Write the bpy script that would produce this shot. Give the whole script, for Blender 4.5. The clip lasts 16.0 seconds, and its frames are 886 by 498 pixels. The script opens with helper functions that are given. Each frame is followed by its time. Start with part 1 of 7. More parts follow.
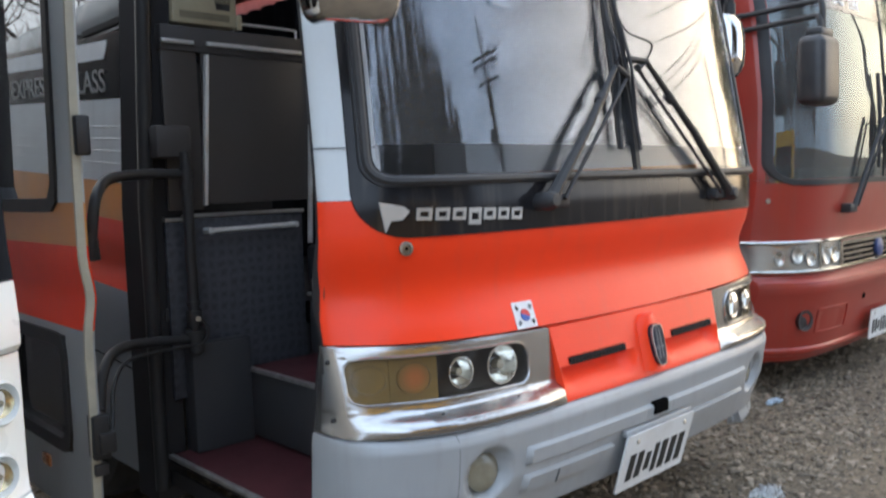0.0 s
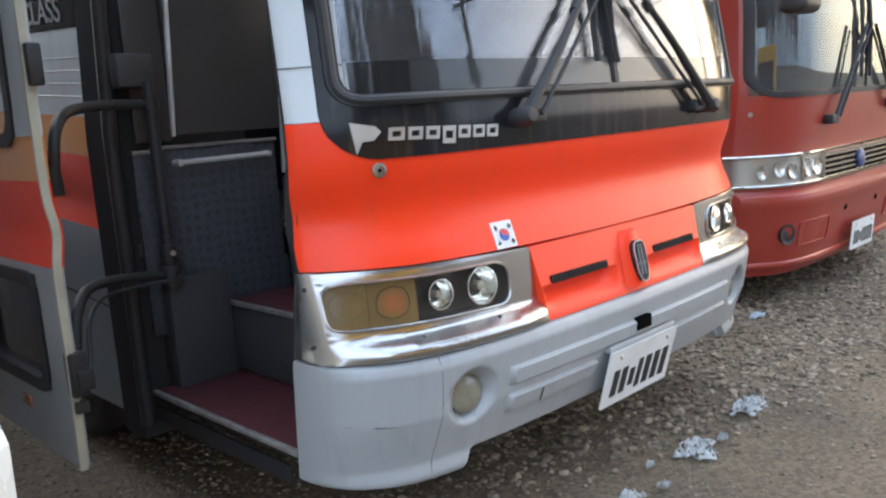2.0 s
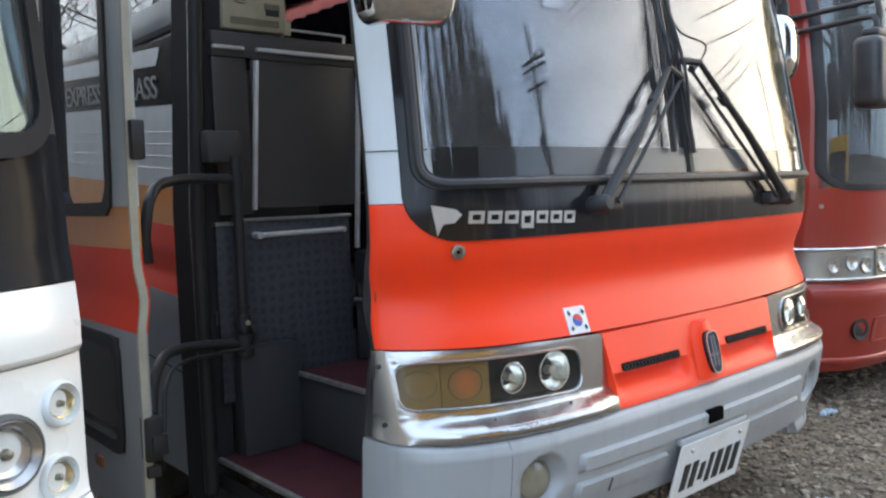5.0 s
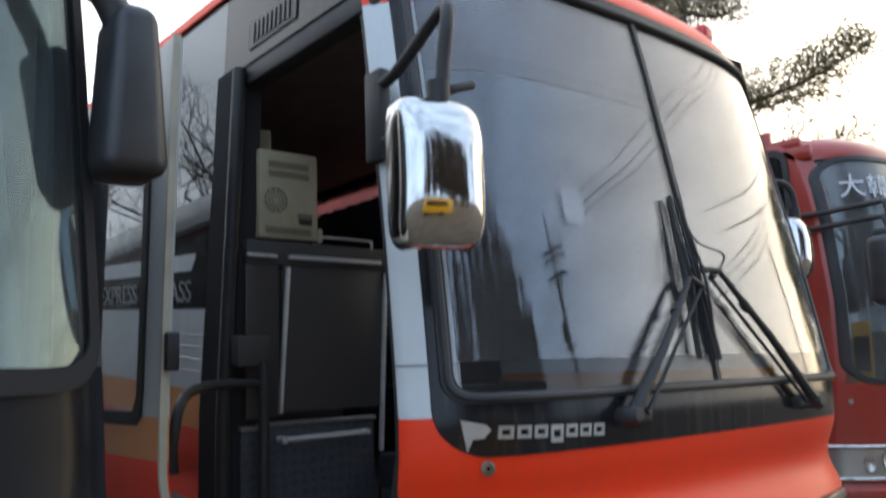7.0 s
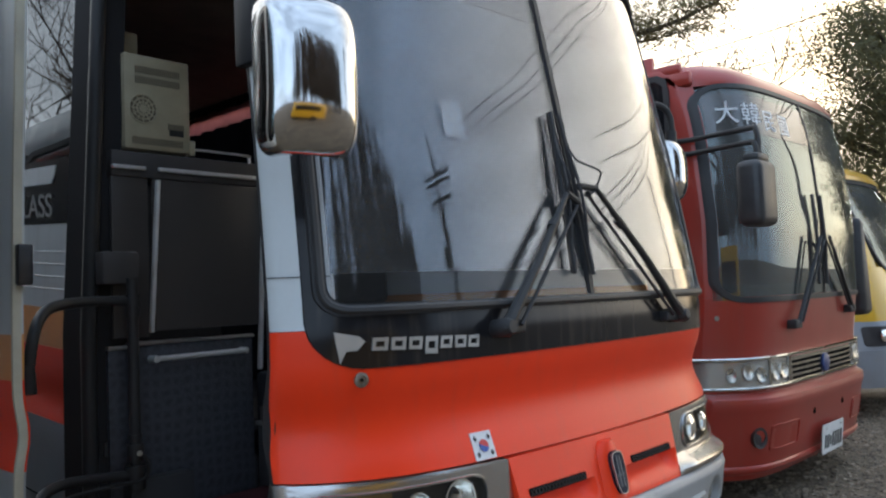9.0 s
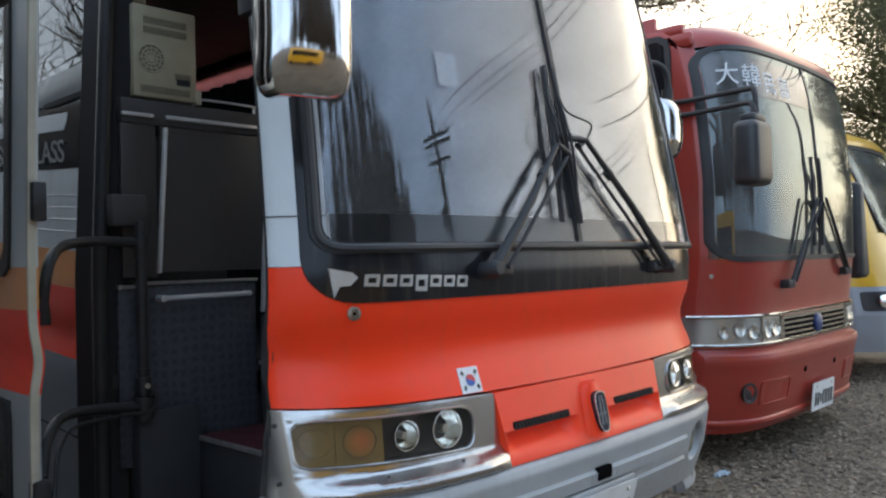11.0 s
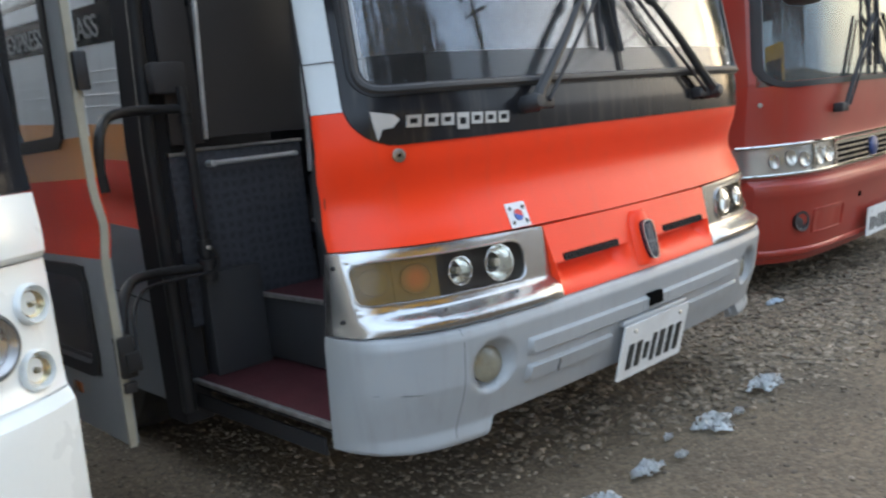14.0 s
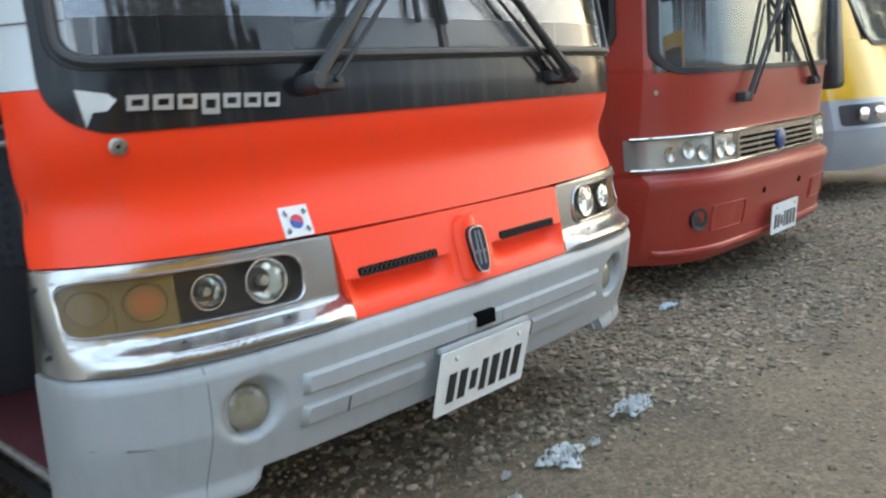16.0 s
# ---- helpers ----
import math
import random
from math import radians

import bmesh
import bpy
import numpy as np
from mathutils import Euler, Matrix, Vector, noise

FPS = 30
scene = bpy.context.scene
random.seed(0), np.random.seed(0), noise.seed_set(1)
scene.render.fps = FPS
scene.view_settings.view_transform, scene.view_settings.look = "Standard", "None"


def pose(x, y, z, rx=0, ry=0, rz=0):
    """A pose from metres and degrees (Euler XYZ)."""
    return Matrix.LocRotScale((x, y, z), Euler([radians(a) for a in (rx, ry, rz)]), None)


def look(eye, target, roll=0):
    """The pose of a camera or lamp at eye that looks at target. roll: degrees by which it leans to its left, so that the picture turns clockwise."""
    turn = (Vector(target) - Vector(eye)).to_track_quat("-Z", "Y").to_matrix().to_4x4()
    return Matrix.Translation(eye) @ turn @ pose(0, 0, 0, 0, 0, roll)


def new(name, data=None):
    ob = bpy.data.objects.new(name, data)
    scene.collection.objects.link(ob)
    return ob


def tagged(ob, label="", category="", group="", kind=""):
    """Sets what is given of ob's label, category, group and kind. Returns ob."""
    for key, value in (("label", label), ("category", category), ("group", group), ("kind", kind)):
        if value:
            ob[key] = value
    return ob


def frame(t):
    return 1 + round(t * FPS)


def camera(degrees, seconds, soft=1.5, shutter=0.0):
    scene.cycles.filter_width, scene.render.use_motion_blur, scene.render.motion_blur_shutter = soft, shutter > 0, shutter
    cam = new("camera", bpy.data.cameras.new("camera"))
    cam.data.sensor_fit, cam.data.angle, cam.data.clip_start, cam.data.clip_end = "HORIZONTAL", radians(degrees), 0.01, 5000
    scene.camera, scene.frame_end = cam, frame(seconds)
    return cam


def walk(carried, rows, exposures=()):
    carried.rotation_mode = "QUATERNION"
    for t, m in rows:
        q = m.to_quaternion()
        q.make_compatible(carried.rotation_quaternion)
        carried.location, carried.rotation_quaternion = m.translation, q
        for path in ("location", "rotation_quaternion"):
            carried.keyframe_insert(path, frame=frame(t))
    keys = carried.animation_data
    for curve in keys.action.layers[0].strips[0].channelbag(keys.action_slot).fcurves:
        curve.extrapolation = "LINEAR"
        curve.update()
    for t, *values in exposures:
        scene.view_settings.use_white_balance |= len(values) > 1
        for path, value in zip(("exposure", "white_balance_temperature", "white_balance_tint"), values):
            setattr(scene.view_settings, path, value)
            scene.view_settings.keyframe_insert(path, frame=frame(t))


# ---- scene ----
cam = camera(57.3, 16.0, 2.2, 0.6)
PATH = [
    (0, (-2.53, -1.652, 1.453), (-1.163, -0.201, 1.29), -1.9),
    (0.5, (-2.508, -1.635, 1.436), (-1.15, -0.189, 1.18), -3.0),
    (1, (-2.487, -1.63, 1.431), (-1.121, -0.203, 1.12), -3.0),
    (1.5, (-2.474, -1.625, 1.419), (-1.089, -0.226, 1.067), -3.3),
    (2, (-2.477, -1.631, 1.414), (-1.104, -0.214, 1.083), -4.0),
    (2.5, (-2.497, -1.639, 1.419), (-1.124, -0.212, 1.142), -3.3),
    (3, (-2.518, -1.642, 1.421), (-1.167, -0.187, 1.178), -2.9),
    (5.5, (-2.553, -1.598, 1.459), (-1.261, -0.075, 1.36), -2.1),
    (6, (-2.565, -1.593, 1.486), (-1.266, -0.072, 1.463), -1.8),
    (6.5, (-2.572, -1.602, 1.511), (-1.286, -0.075, 1.629), -1.9),
    (7, (-2.594, -1.621, 1.544), (-1.327, -0.102, 1.839), -2.0),
    (7.5, (-2.596, -1.628, 1.55), (-1.353, -0.117, 1.964), -2.8),
    (8, (-2.588, -1.621, 1.527), (-1.337, -0.093, 1.839), -2.0),
    (8.5, (-2.554, -1.618, 1.519), (-1.211, -0.151, 1.728), -1.3),
    (9, (-2.519, -1.619, 1.498), (-1.056, -0.259, 1.608), -2.3),
    (11.5, (-2.617, -1.761, 1.417), (-1.197, -0.353, 1.417), -1.2),
    (12, (-2.674, -1.752, 1.424), (-1.348, -0.255, 1.391), -0.7),
    (12.5, (-2.673, -1.73, 1.378), (-1.353, -0.237, 1.2), -1.3),
    (13, (-2.652, -1.738, 1.355), (-1.374, -0.222, 1.1), -4.6),
    (13.5, (-2.624, -1.76, 1.341), (-1.362, -0.231, 1.078), -6.7),
    (14, (-2.595, -1.768, 1.333), (-1.26, -0.308, 1.042), -6.1),
    (14.5, (-2.558, -1.804, 1.32), (-1.183, -0.387, 1.001), -5.7),
    (15, (-2.437, -1.793, 1.339), (-1.034, -0.412, 0.988), -6.9),
    (15.5, (-2.168, -1.746, 1.318), (-0.711, -0.428, 0.946), -2.5),
    (16, (-1.884, -1.764, 1.303), (-0.476, -0.387, 0.954), -4.8),
]
EXPOSURES = [(0.0, 1.08, 6600, 12), (1.0, 1.18, 6600, 12), (3.0, 1.39, 6600, 12), (5.5, 1.18, 6350, 10), (6.0, 1.18, 6250, 10), (6.5, 0.82, 6250, 10), (7.0, 0.50, 6250, 10), (7.5, -0.22, 6250, 10), (8.5, 0.36, 6250, 10), (9.0, 0.36, 6250, 9), (11.5, 0.71, 6250, 9), (12.5, 0.99, 6300, 8), (13.0, 1.05, 6400, 8), (14.0, 1.10, 6500, 9), (14.5, 1.36, 6500, 7), (15.0, 1.45, 6450, 6), (16.0, 1.28, 6550, 5)]
walk(cam, [(t, look(eye, target, roll)) for t, eye, target, roll in PATH], EXPOSURES)

# ---------------------------------------------------------------- world, sun, exposure
SUN_AZ, SUN_EL = 4.0, 8.0          # degrees: azimuth from +x towards +y, elevation
world = bpy.data.worlds.new("sky")
scene.world = world
world.use_nodes = True
wt = world.node_tree
wt.nodes.clear()
w_out = wt.nodes.new("ShaderNodeOutputWorld")
w_bg = wt.nodes.new("ShaderNodeBackground")
w_sky = wt.nodes.new("ShaderNodeTexSky")
w_sky.sky_type = "NISHITA"
w_sky.sun_disc = False
w_sky.sun_elevation = radians(SUN_EL)
w_sky.sun_rotation = radians(90 - SUN_AZ)
w_sky.air_density, w_sky.dust_density, w_sky.ozone_density = 1.0, 4.0, 1.0
w_co = wt.nodes.new("ShaderNodeTexCoord")
w_map = wt.nodes.new("ShaderNodeMapping")
w_map.inputs["Scale"].default_value = (1.0, 1.0, 2.6)
w_noise = wt.nodes.new("ShaderNodeTexNoise")
w_noise.inputs["Scale"].default_value = 2.2
w_noise.inputs["Detail"].default_value = 5
w_ramp = wt.nodes.new("ShaderNodeValToRGB")
w_ramp.color_ramp.elements[0].position, w_ramp.color_ramp.elements[1].position = 0.38, 0.68
w_ramp.color_ramp.elements[0].color = (0.42, 0.42, 0.42, 1)
w_ramp.color_ramp.elements[1].color = (0.80, 0.80, 0.80, 1)
w_mix = wt.nodes.new("ShaderNodeMix")
w_mix.data_type = "RGBA"
w_dot = wt.nodes.new("ShaderNodeVectorMath")
w_dot.operation = "DOT_PRODUCT"
w_dot.inputs[1].default_value = (math.cos(radians(SUN_AZ)), math.sin(radians(SUN_AZ)), 0.15)
w_glow = wt.nodes.new("ShaderNodeMapRange")
w_glow.interpolation_type = "SMOOTHSTEP"
w_glow.inputs["From Min"].default_value, w_glow.inputs["From Max"].default_value = 0.54, 1.06
w_haze = wt.nodes.new("ShaderNodeMix")
w_haze.data_type = "RGBA"
w_haze.inputs["A"].default_value, w_haze.inputs["B"].default_value = (8.2, 10.4, 13.6, 1), (22.0, 19.4, 15.4, 1)
wt.links.new(w_co.outputs["Generated"], w_dot.inputs[0])
wt.links.new(w_dot.outputs["Value"], w_glow.inputs["Value"])
# thin bright cloud over the far side of the row
w_sep = wt.nodes.new("ShaderNodeSeparateXYZ")
w_far = wt.nodes.new("ShaderNodeMapRange")
w_far.interpolation_type = "SMOOTHSTEP"
w_far.inputs["From Min"].default_value, w_far.inputs["From Max"].default_value = 0.15, 0.85
w_far.inputs["To Max"].default_value = 0.45
w_max = wt.nodes.new("ShaderNodeMath")
w_max.operation = "MAXIMUM"
wt.links.new(w_co.outputs["Generated"], w_sep.inputs[0])
wt.links.new(w_sep.outputs["Y"], w_far.inputs["Value"])
wt.links.new(w_glow.outputs["Result"], w_max.inputs[0])
wt.links.new(w_far.outputs["Result"], w_max.inputs[1])
wt.links.new(w_max.outputs[0], w_haze.inputs["Factor"])
wt.links.new(w_haze.outputs["Result"], w_mix.inputs["B"])
wt.links.new(w_co.outputs["Generated"], w_map.inputs["Vector"])
wt.links.new(w_map.outputs["Vector"], w_noise.inputs["Vector"])
wt.links.new(w_noise.outputs["Fac"], w_ramp.inputs["Fac"])
wt.links.new(w_ramp.outputs["Color"], w_mix.inputs["Factor"])
wt.links.new(w_sky.outputs["Color"], w_mix.inputs["A"])
wt.links.new(w_mix.outputs["Result"], w_bg.inputs["Color"])
w_bg.inputs["Strength"].default_value = 0.15
wt.links.new(w_bg.outputs["Background"], w_out.inputs["Surface"])

sun = new("sun", bpy.data.lights.new("sun", "SUN"))
sun.data.energy, sun.data.angle, sun.data.color = 0.7, radians(12), (1.0, 0.86, 0.68)
sun_dir = Vector((math.cos(radians(SUN_EL)) * math.cos(radians(SUN_AZ)), math.cos(radians(SUN_EL)) * math.sin(radians(SUN_AZ)), math.sin(radians(SUN_EL))))
sun.rotation_euler = sun_dir.to_track_quat("Z", "Y").to_euler()
sun.location = (30, 8, 12)


# ---------------------------------------------------------------- materials
def mat(name, col, rough=0.5, metal=0.0, dirt=None, dirt_amt=0.35, scale=6.0, bump=0.0, bscale=80.0, coat=0.0, trans=0.0, ior=1.5, vary=0.12, island=0.0, obj=0.0, emit=0.0, rvary=0.15, streak=0.0):
    m = bpy.data.materials.new(name)
    m.use_nodes = True
    nt = m.node_tree
    b = nt.nodes["Principled BSDF"]
    co = nt.nodes.new("ShaderNodeTexCoord")
    n1 = nt.nodes.new("ShaderNodeTexNoise")
    n1.inputs["Scale"].default_value, n1.inputs["Detail"].default_value = scale, 6
    n2 = nt.nodes.new("ShaderNodeTexNoise")
    n2.inputs["Scale"].default_value, n2.inputs["Detail"].default_value = bscale, 4
    for n in (n1, n2):
        nt.links.new(co.outputs["Object"], n.inputs["Vector"])
    ramp = nt.nodes.new("ShaderNodeValToRGB")
    ramp.color_ramp.elements[0].position, ramp.color_ramp.elements[1].position = 0.35, 0.72
    nt.links.new(n1.outputs["Fac"], ramp.inputs["Fac"])
    mix = nt.nodes.new("ShaderNodeMix")
    mix.data_type = "RGBA"
    d = dirt or tuple(c * (1 - vary * 2) for c in col)
    mix.inputs["A"].default_value, mix.inputs["B"].default_value = (*col, 1), (*d, 1)
    amt = nt.nodes.new("ShaderNodeMath")
    amt.operation = "MULTIPLY"
    amt.inputs[1].default_value = dirt_amt if dirt else 0.8
    nt.links.new(ramp.outputs["Color"], amt.inputs[0])
    nt.links.new(amt.outputs[0], mix.inputs["Factor"])
    # fine grain
    grain = nt.nodes.new("ShaderNodeMix")
    grain.data_type, grain.blend_type = "RGBA", "MULTIPLY"
    grain.inputs["Factor"].default_value = vary
    nt.links.new(mix.outputs["Result"], grain.inputs["A"])
    nt.links.new(n2.outputs["Fac"], grain.inputs["B"])
    colour = grain.outputs["Result"]
    if island or obj:
        src = nt.nodes.new("ShaderNodeNewGeometry").outputs["Random Per Island"] if island else nt.nodes.new("ShaderNodeObjectInfo").outputs["Random"]
        mr = nt.nodes.new("ShaderNodeMapRange")
        k = island or obj
        mr.inputs["To Min"].default_value, mr.inputs["To Max"].default_value = 1 - k, 1 + k
        nt.links.new(src, mr.inputs["Value"])
        sc = nt.nodes.new("ShaderNodeVectorMath")
        sc.operation = "SCALE"
        nt.links.new(colour, sc.inputs[0])
        nt.links.new(mr.outputs["Result"], sc.inputs["Scale"])
        colour = sc.outputs["Vector"]
    if streak:
        mp = nt.nodes.new("ShaderNodeMapping")
        mp.inputs["Scale"].default_value = (26, 26, 1.6)
        n3 = nt.nodes.new("ShaderNodeTexNoise")
        n3.inputs["Scale"].default_value, n3.inputs["Detail"].default_value = 1.0, 5
        nt.links.new(co.outputs["Object"], mp.inputs["Vector"])
        nt.links.new(mp.outputs["Vector"], n3.inputs["Vector"])
        r3 = nt.nodes.new("ShaderNodeMapRange")
        r3.inputs["From Min"].default_value, r3.inputs["From Max"].default_value = 0.52, 0.78
        r3.inputs["To Max"].default_value = streak
        nt.links.new(n3.outputs["Fac"], r3.inputs["Value"])
        mx3 = nt.nodes.new("ShaderNodeMix")
        mx3.data_type = "RGBA"
        mx3.inputs["B"].default_value = (0.16, 0.13, 0.10, 1)
        nt.links.new(r3.outputs["Result"], mx3.inputs["Factor"])
        nt.links.new(colour, mx3.inputs["A"])
        colour = mx3.outputs["Result"]
    nt.links.new(colour, b.inputs["Base Color"])
    rr = nt.nodes.new("ShaderNodeMapRange")
    rr.inputs["To Min"].default_value, rr.inputs["To Max"].default_value = max(0.0, rough - rvary * rough), min(1.0, rough + rvary * rough * 2)
    nt.links.new(n1.outputs["Fac"], rr.inputs["Value"])
    nt.links.new(rr.outputs["Result"], b.inputs["Roughness"])
    b.inputs["Metallic"].default_value = metal
    b.inputs["IOR"].default_value = ior
    b.inputs["Coat Weight"].default_value = coat
    b.inputs["Coat Roughness"].default_value = 0.08
    b.inputs["Transmission Weight"].default_value = trans
    if bump:
        bp = nt.nodes.new("ShaderNodeBump")
        bp.inputs["Strength"].default_value, bp.inputs["Distance"].default_value = bump, 0.01
        nt.links.new(n2.outputs["Fac"], bp.inputs["Height"])
        nt.links.new(bp.outputs["Normal"], b.inputs["Normal"])
    if emit:
        b.inputs["Emission Color"].default_value = (*col, 1)
        b.inputs["Emission Strength"].default_value = emit
    return m


def pane_mat(name, tint, f0, rough=0.0, gloss=(1, 1, 1), dust=0.02, graze=1.0, ripple=0.02):
    """Window glass: tinted see-through sheet; its mirror gloss grows from f0 towards grazing view."""
    m = bpy.data.materials.new(name)
    m.use_nodes = True
    nt = m.node_tree
    nt.nodes.clear()
    out = nt.nodes.new("ShaderNodeOutputMaterial")
    mx = nt.nodes.new("ShaderNodeMixShader")
    tr = nt.nodes.new("ShaderNodeBsdfTransparent")
    gl = nt.nodes.new("ShaderNodeBsdfGlossy")
    lw = nt.nodes.new("ShaderNodeLayerWeight")
    lw.inputs["Blend"].default_value = 0.5
    pw = nt.nodes.new("ShaderNodeMath")
    pw.operation, pw.inputs[1].default_value = "POWER", 5.0
    fr = nt.nodes.new("ShaderNodeMapRange")
    fr.inputs["To Min"].default_value, fr.inputs["To Max"].default_value = f0, graze
    nt.links.new(lw.outputs["Facing"], pw.inputs[0])
    nt.links.new(pw.outputs[0], fr.inputs["Value"])
    tr.inputs["Color"].default_value = (*tint, 1)
    gl.inputs["Color"].default_value = (*gloss, 1)
    gl.inputs["Roughness"].default_value = rough
    co = nt.nodes.new("ShaderNodeTexCoord")
    nz = nt.nodes.new("ShaderNodeTexNoise")
    nz.inputs["Scale"].default_value, nz.inputs["Detail"].default_value = 1.4, 2
    bp = nt.nodes.new("ShaderNodeBump")
    bp.inputs["Strength"].default_value, bp.inputs["Distance"].default_value = ripple, 0.01
    nt.links.new(co.outputs["Object"], nz.inputs["Vector"])
    nt.links.new(nz.outputs["Fac"], bp.inputs["Height"])
    if ripple > 0:
        nt.links.new(bp.outputs["Normal"], gl.inputs["Normal"])
    nt.links.new(fr.outputs["Result"], mx.inputs["Fac"])
    nt.links.new(tr.outputs["BSDF"], mx.inputs[1])
    nt.links.new(gl.outputs["BSDF"], mx.inputs[2])
    df = nt.nodes.new("ShaderNodeBsdfDiffuse")
    df.inputs["Color"].default_value = (0.62, 0.60, 0.57, 1)
    dn = nt.nodes.new("ShaderNodeTexNoise")
    dn.inputs["Scale"].default_value, dn.inputs["Detail"].default_value = 3.0, 6
    nt.links.new(co.outputs["Object"], dn.inputs["Vector"])
    dr = nt.nodes.new("ShaderNodeMapRange")
    dr.inputs["From Min"].default_value, dr.inputs["From Max"].default_value = 0.3, 0.8
    dr.inputs["To Min"].default_value, dr.inputs["To Max"].default_value = dust * 0.6, dust * 1.6
    nt.links.new(dn.outputs["Fac"], dr.inputs["Value"])
    dm = nt.nodes.new("ShaderNodeMixShader")
    nt.links.new(dr.outputs["Result"], dm.inputs["Fac"])
    nt.links.new(mx.outputs["Shader"], dm.inputs[1])
    nt.links.new(df.outputs["BSDF"], dm.inputs[2])
    nt.links.new(dm.outputs["Shader"], out.inputs["Surface"])
    return m


DUST = (0.30, 0.26, 0.21)
M_RED = mat("orange_red_paint", (0.90, 0.048, 0.009), 0.36, dirt=(0.70, 0.045, 0.012), dirt_amt=0.35, scale=2.2, coat=0.06, ior=1.36, bscale=220, vary=0.04, streak=0.09)
M_ORANGE = mat("orange_paint", (0.72, 0.27, 0.05), 0.38, dirt=DUST, dirt_amt=0.25, scale=4, coat=0.3, vary=0.06)
M_WHITE = mat("white_paint", (0.57, 0.60, 0.60), 0.38, dirt=DUST, dirt_amt=0.18, scale=4, coat=0.2, vary=0.05, streak=0.16)
M_BUSWHITE = mat("clean_white_paint", (0.74, 0.785, 0.785), 0.25, dirt=(0.66, 0.64, 0.58), dirt_amt=0.25, scale=3, coat=0.6, vary=0.04)
M_CREAMC = mat("cream_cloth", (0.66, 0.58, 0.40), 0.9, scale=7)
M_CREAM = mat("cream_paint", (0.52, 0.49, 0.38), 0.5, dirt=DUST, dirt_amt=0.5, scale=9)
M_GREY = mat("grey_bumper_paint", (0.335, 0.347, 0.35), 0.42, dirt=(0.27, 0.278, 0.277), dirt_amt=0.5, scale=3, bump=0.05, bscale=300, coat=0.1, vary=0.07, streak=0.17)
M_SIDEGREY = mat("grey_side_paint", (0.215, 0.24, 0.26), 0.5, dirt=DUST, dirt_amt=0.3, scale=3)
M_CHROME = mat("brushed_chrome", (0.37, 0.36, 0.35), 0.20, 1.0, dirt=(0.42, 0.38, 0.33), dirt_amt=0.55, scale=5, bscale=150, vary=0.08)
M_TRIM = mat("dull_silver_trim", (0.50, 0.495, 0.49), 0.20, 0.95, dirt=(0.34, 0.30, 0.27), dirt_amt=0.55, scale=5, bump=0.03, bscale=160, vary=0.10, streak=0.10)
M_MIRROR = mat("polished_chrome", (0.56, 0.56, 0.56), 0.085, 1.0, dirt=(0.6, 0.56, 0.5), dirt_amt=0.4, scale=9, bscale=200, vary=0.04)
M_BAR = mat("satin_bright_metal", (0.78, 0.78, 0.76), 0.42, 0.55, dirt=(0.5, 0.47, 0.42), dirt_amt=0.5, scale=14)
M_STEEL = mat("worn_steel_rail", (0.52, 0.51, 0.48), 0.35, 1.0, dirt=(0.3, 0.27, 0.22), dirt_amt=0.6, scale=14)
M_NOSE = mat("worn_aluminium_nosing", (0.40, 0.39, 0.37), 0.42, 0.6, dirt=(0.16, 0.14, 0.12), dirt_amt=0.7, scale=18)
M_BLACK = mat("black_rubber", (0.024, 0.024, 0.026), 0.5, ior=1.4, dirt=(0.045, 0.042, 0.040), dirt_amt=0.5, scale=7, bump=0.06, bscale=250)
M_FRIT = mat("black_glass_band", (0.012, 0.012, 0.014), 0.14, ior=1.30, dirt=(0.026, 0.024, 0.024), dirt_amt=0.6, scale=4, streak=0.22)
M_SEAL = mat("weathered_grey_rubber", (0.026, 0.025, 0.026), 0.5, dirt=(0.05, 0.046, 0.044), dirt_amt=0.5, scale=7, bump=0.05, bscale=250)
M_BAND = mat("dull_black_band", (0.010, 0.011, 0.014), 0.10, ior=1.13, dirt=(0.022, 0.022, 0.024), dirt_amt=0.5, scale=4)
M_PLASTIC = mat("black_plastic", (0.022, 0.022, 0.024), 0.4, dirt=(0.07, 0.065, 0.06), dirt_amt=0.4, scale=8, bump=0.08, bscale=400)
M_PIPE = mat("black_painted_tube", (0.028, 0.028, 0.029), 0.45, ior=1.35, dirt=(0.045, 0.042, 0.039), dirt_amt=0.5, scale=9)
M_POST = mat("matt_black_post", (0.037, 0.036, 0.038), 0.9, ior=1.12, dirt=(0.042, 0.039, 0.036), dirt_amt=0.5, scale=6)
M_SKYSCR = mat("blue_grey_sky_screen", (0.085, 0.092, 0.115), 0.9, dirt=(0.05, 0.055, 0.07), dirt_amt=0.6, scale=5)
M_DARK = mat("dark_interior_trim", (0.055, 0.050, 0.049), 0.6, scale=5, bump=0.1, bscale=200)
M_CEIL = mat("brown_grey_headliner", (0.52, 0.44, 0.39), 0.8, scale=5)
M_WELL = mat("dark_step_well", (0.040, 0.041, 0.045), 0.6, ior=1.38, dirt=(0.058, 0.055, 0.052), dirt_amt=0.5, scale=6)
M_NAVY = mat("navy_quilted_vinyl", (0.044, 0.046, 0.054), 0.6, ior=1.38, dirt=(0.066, 0.068, 0.077), dirt_amt=0.6, scale=60, bump=0.35, bscale=90)
M_SEATV = mat("dark_seat_vinyl", (0.022, 0.023, 0.027), 0.6, ior=1.35)
M_SCREEN = mat("dark_smoked_panel", (0.056, 0.049, 0.045), 0.35, dirt=(0.064, 0.056, 0.051), dirt_amt=0.5, scale=5)
M_CARPET = mat("maroon_step_mat", (0.085, 0.009, 0.014), 0.8, dirt=(0.06, 0.016, 0.018), dirt_amt=0.6, scale=8, bump=0.4, bscale=350)
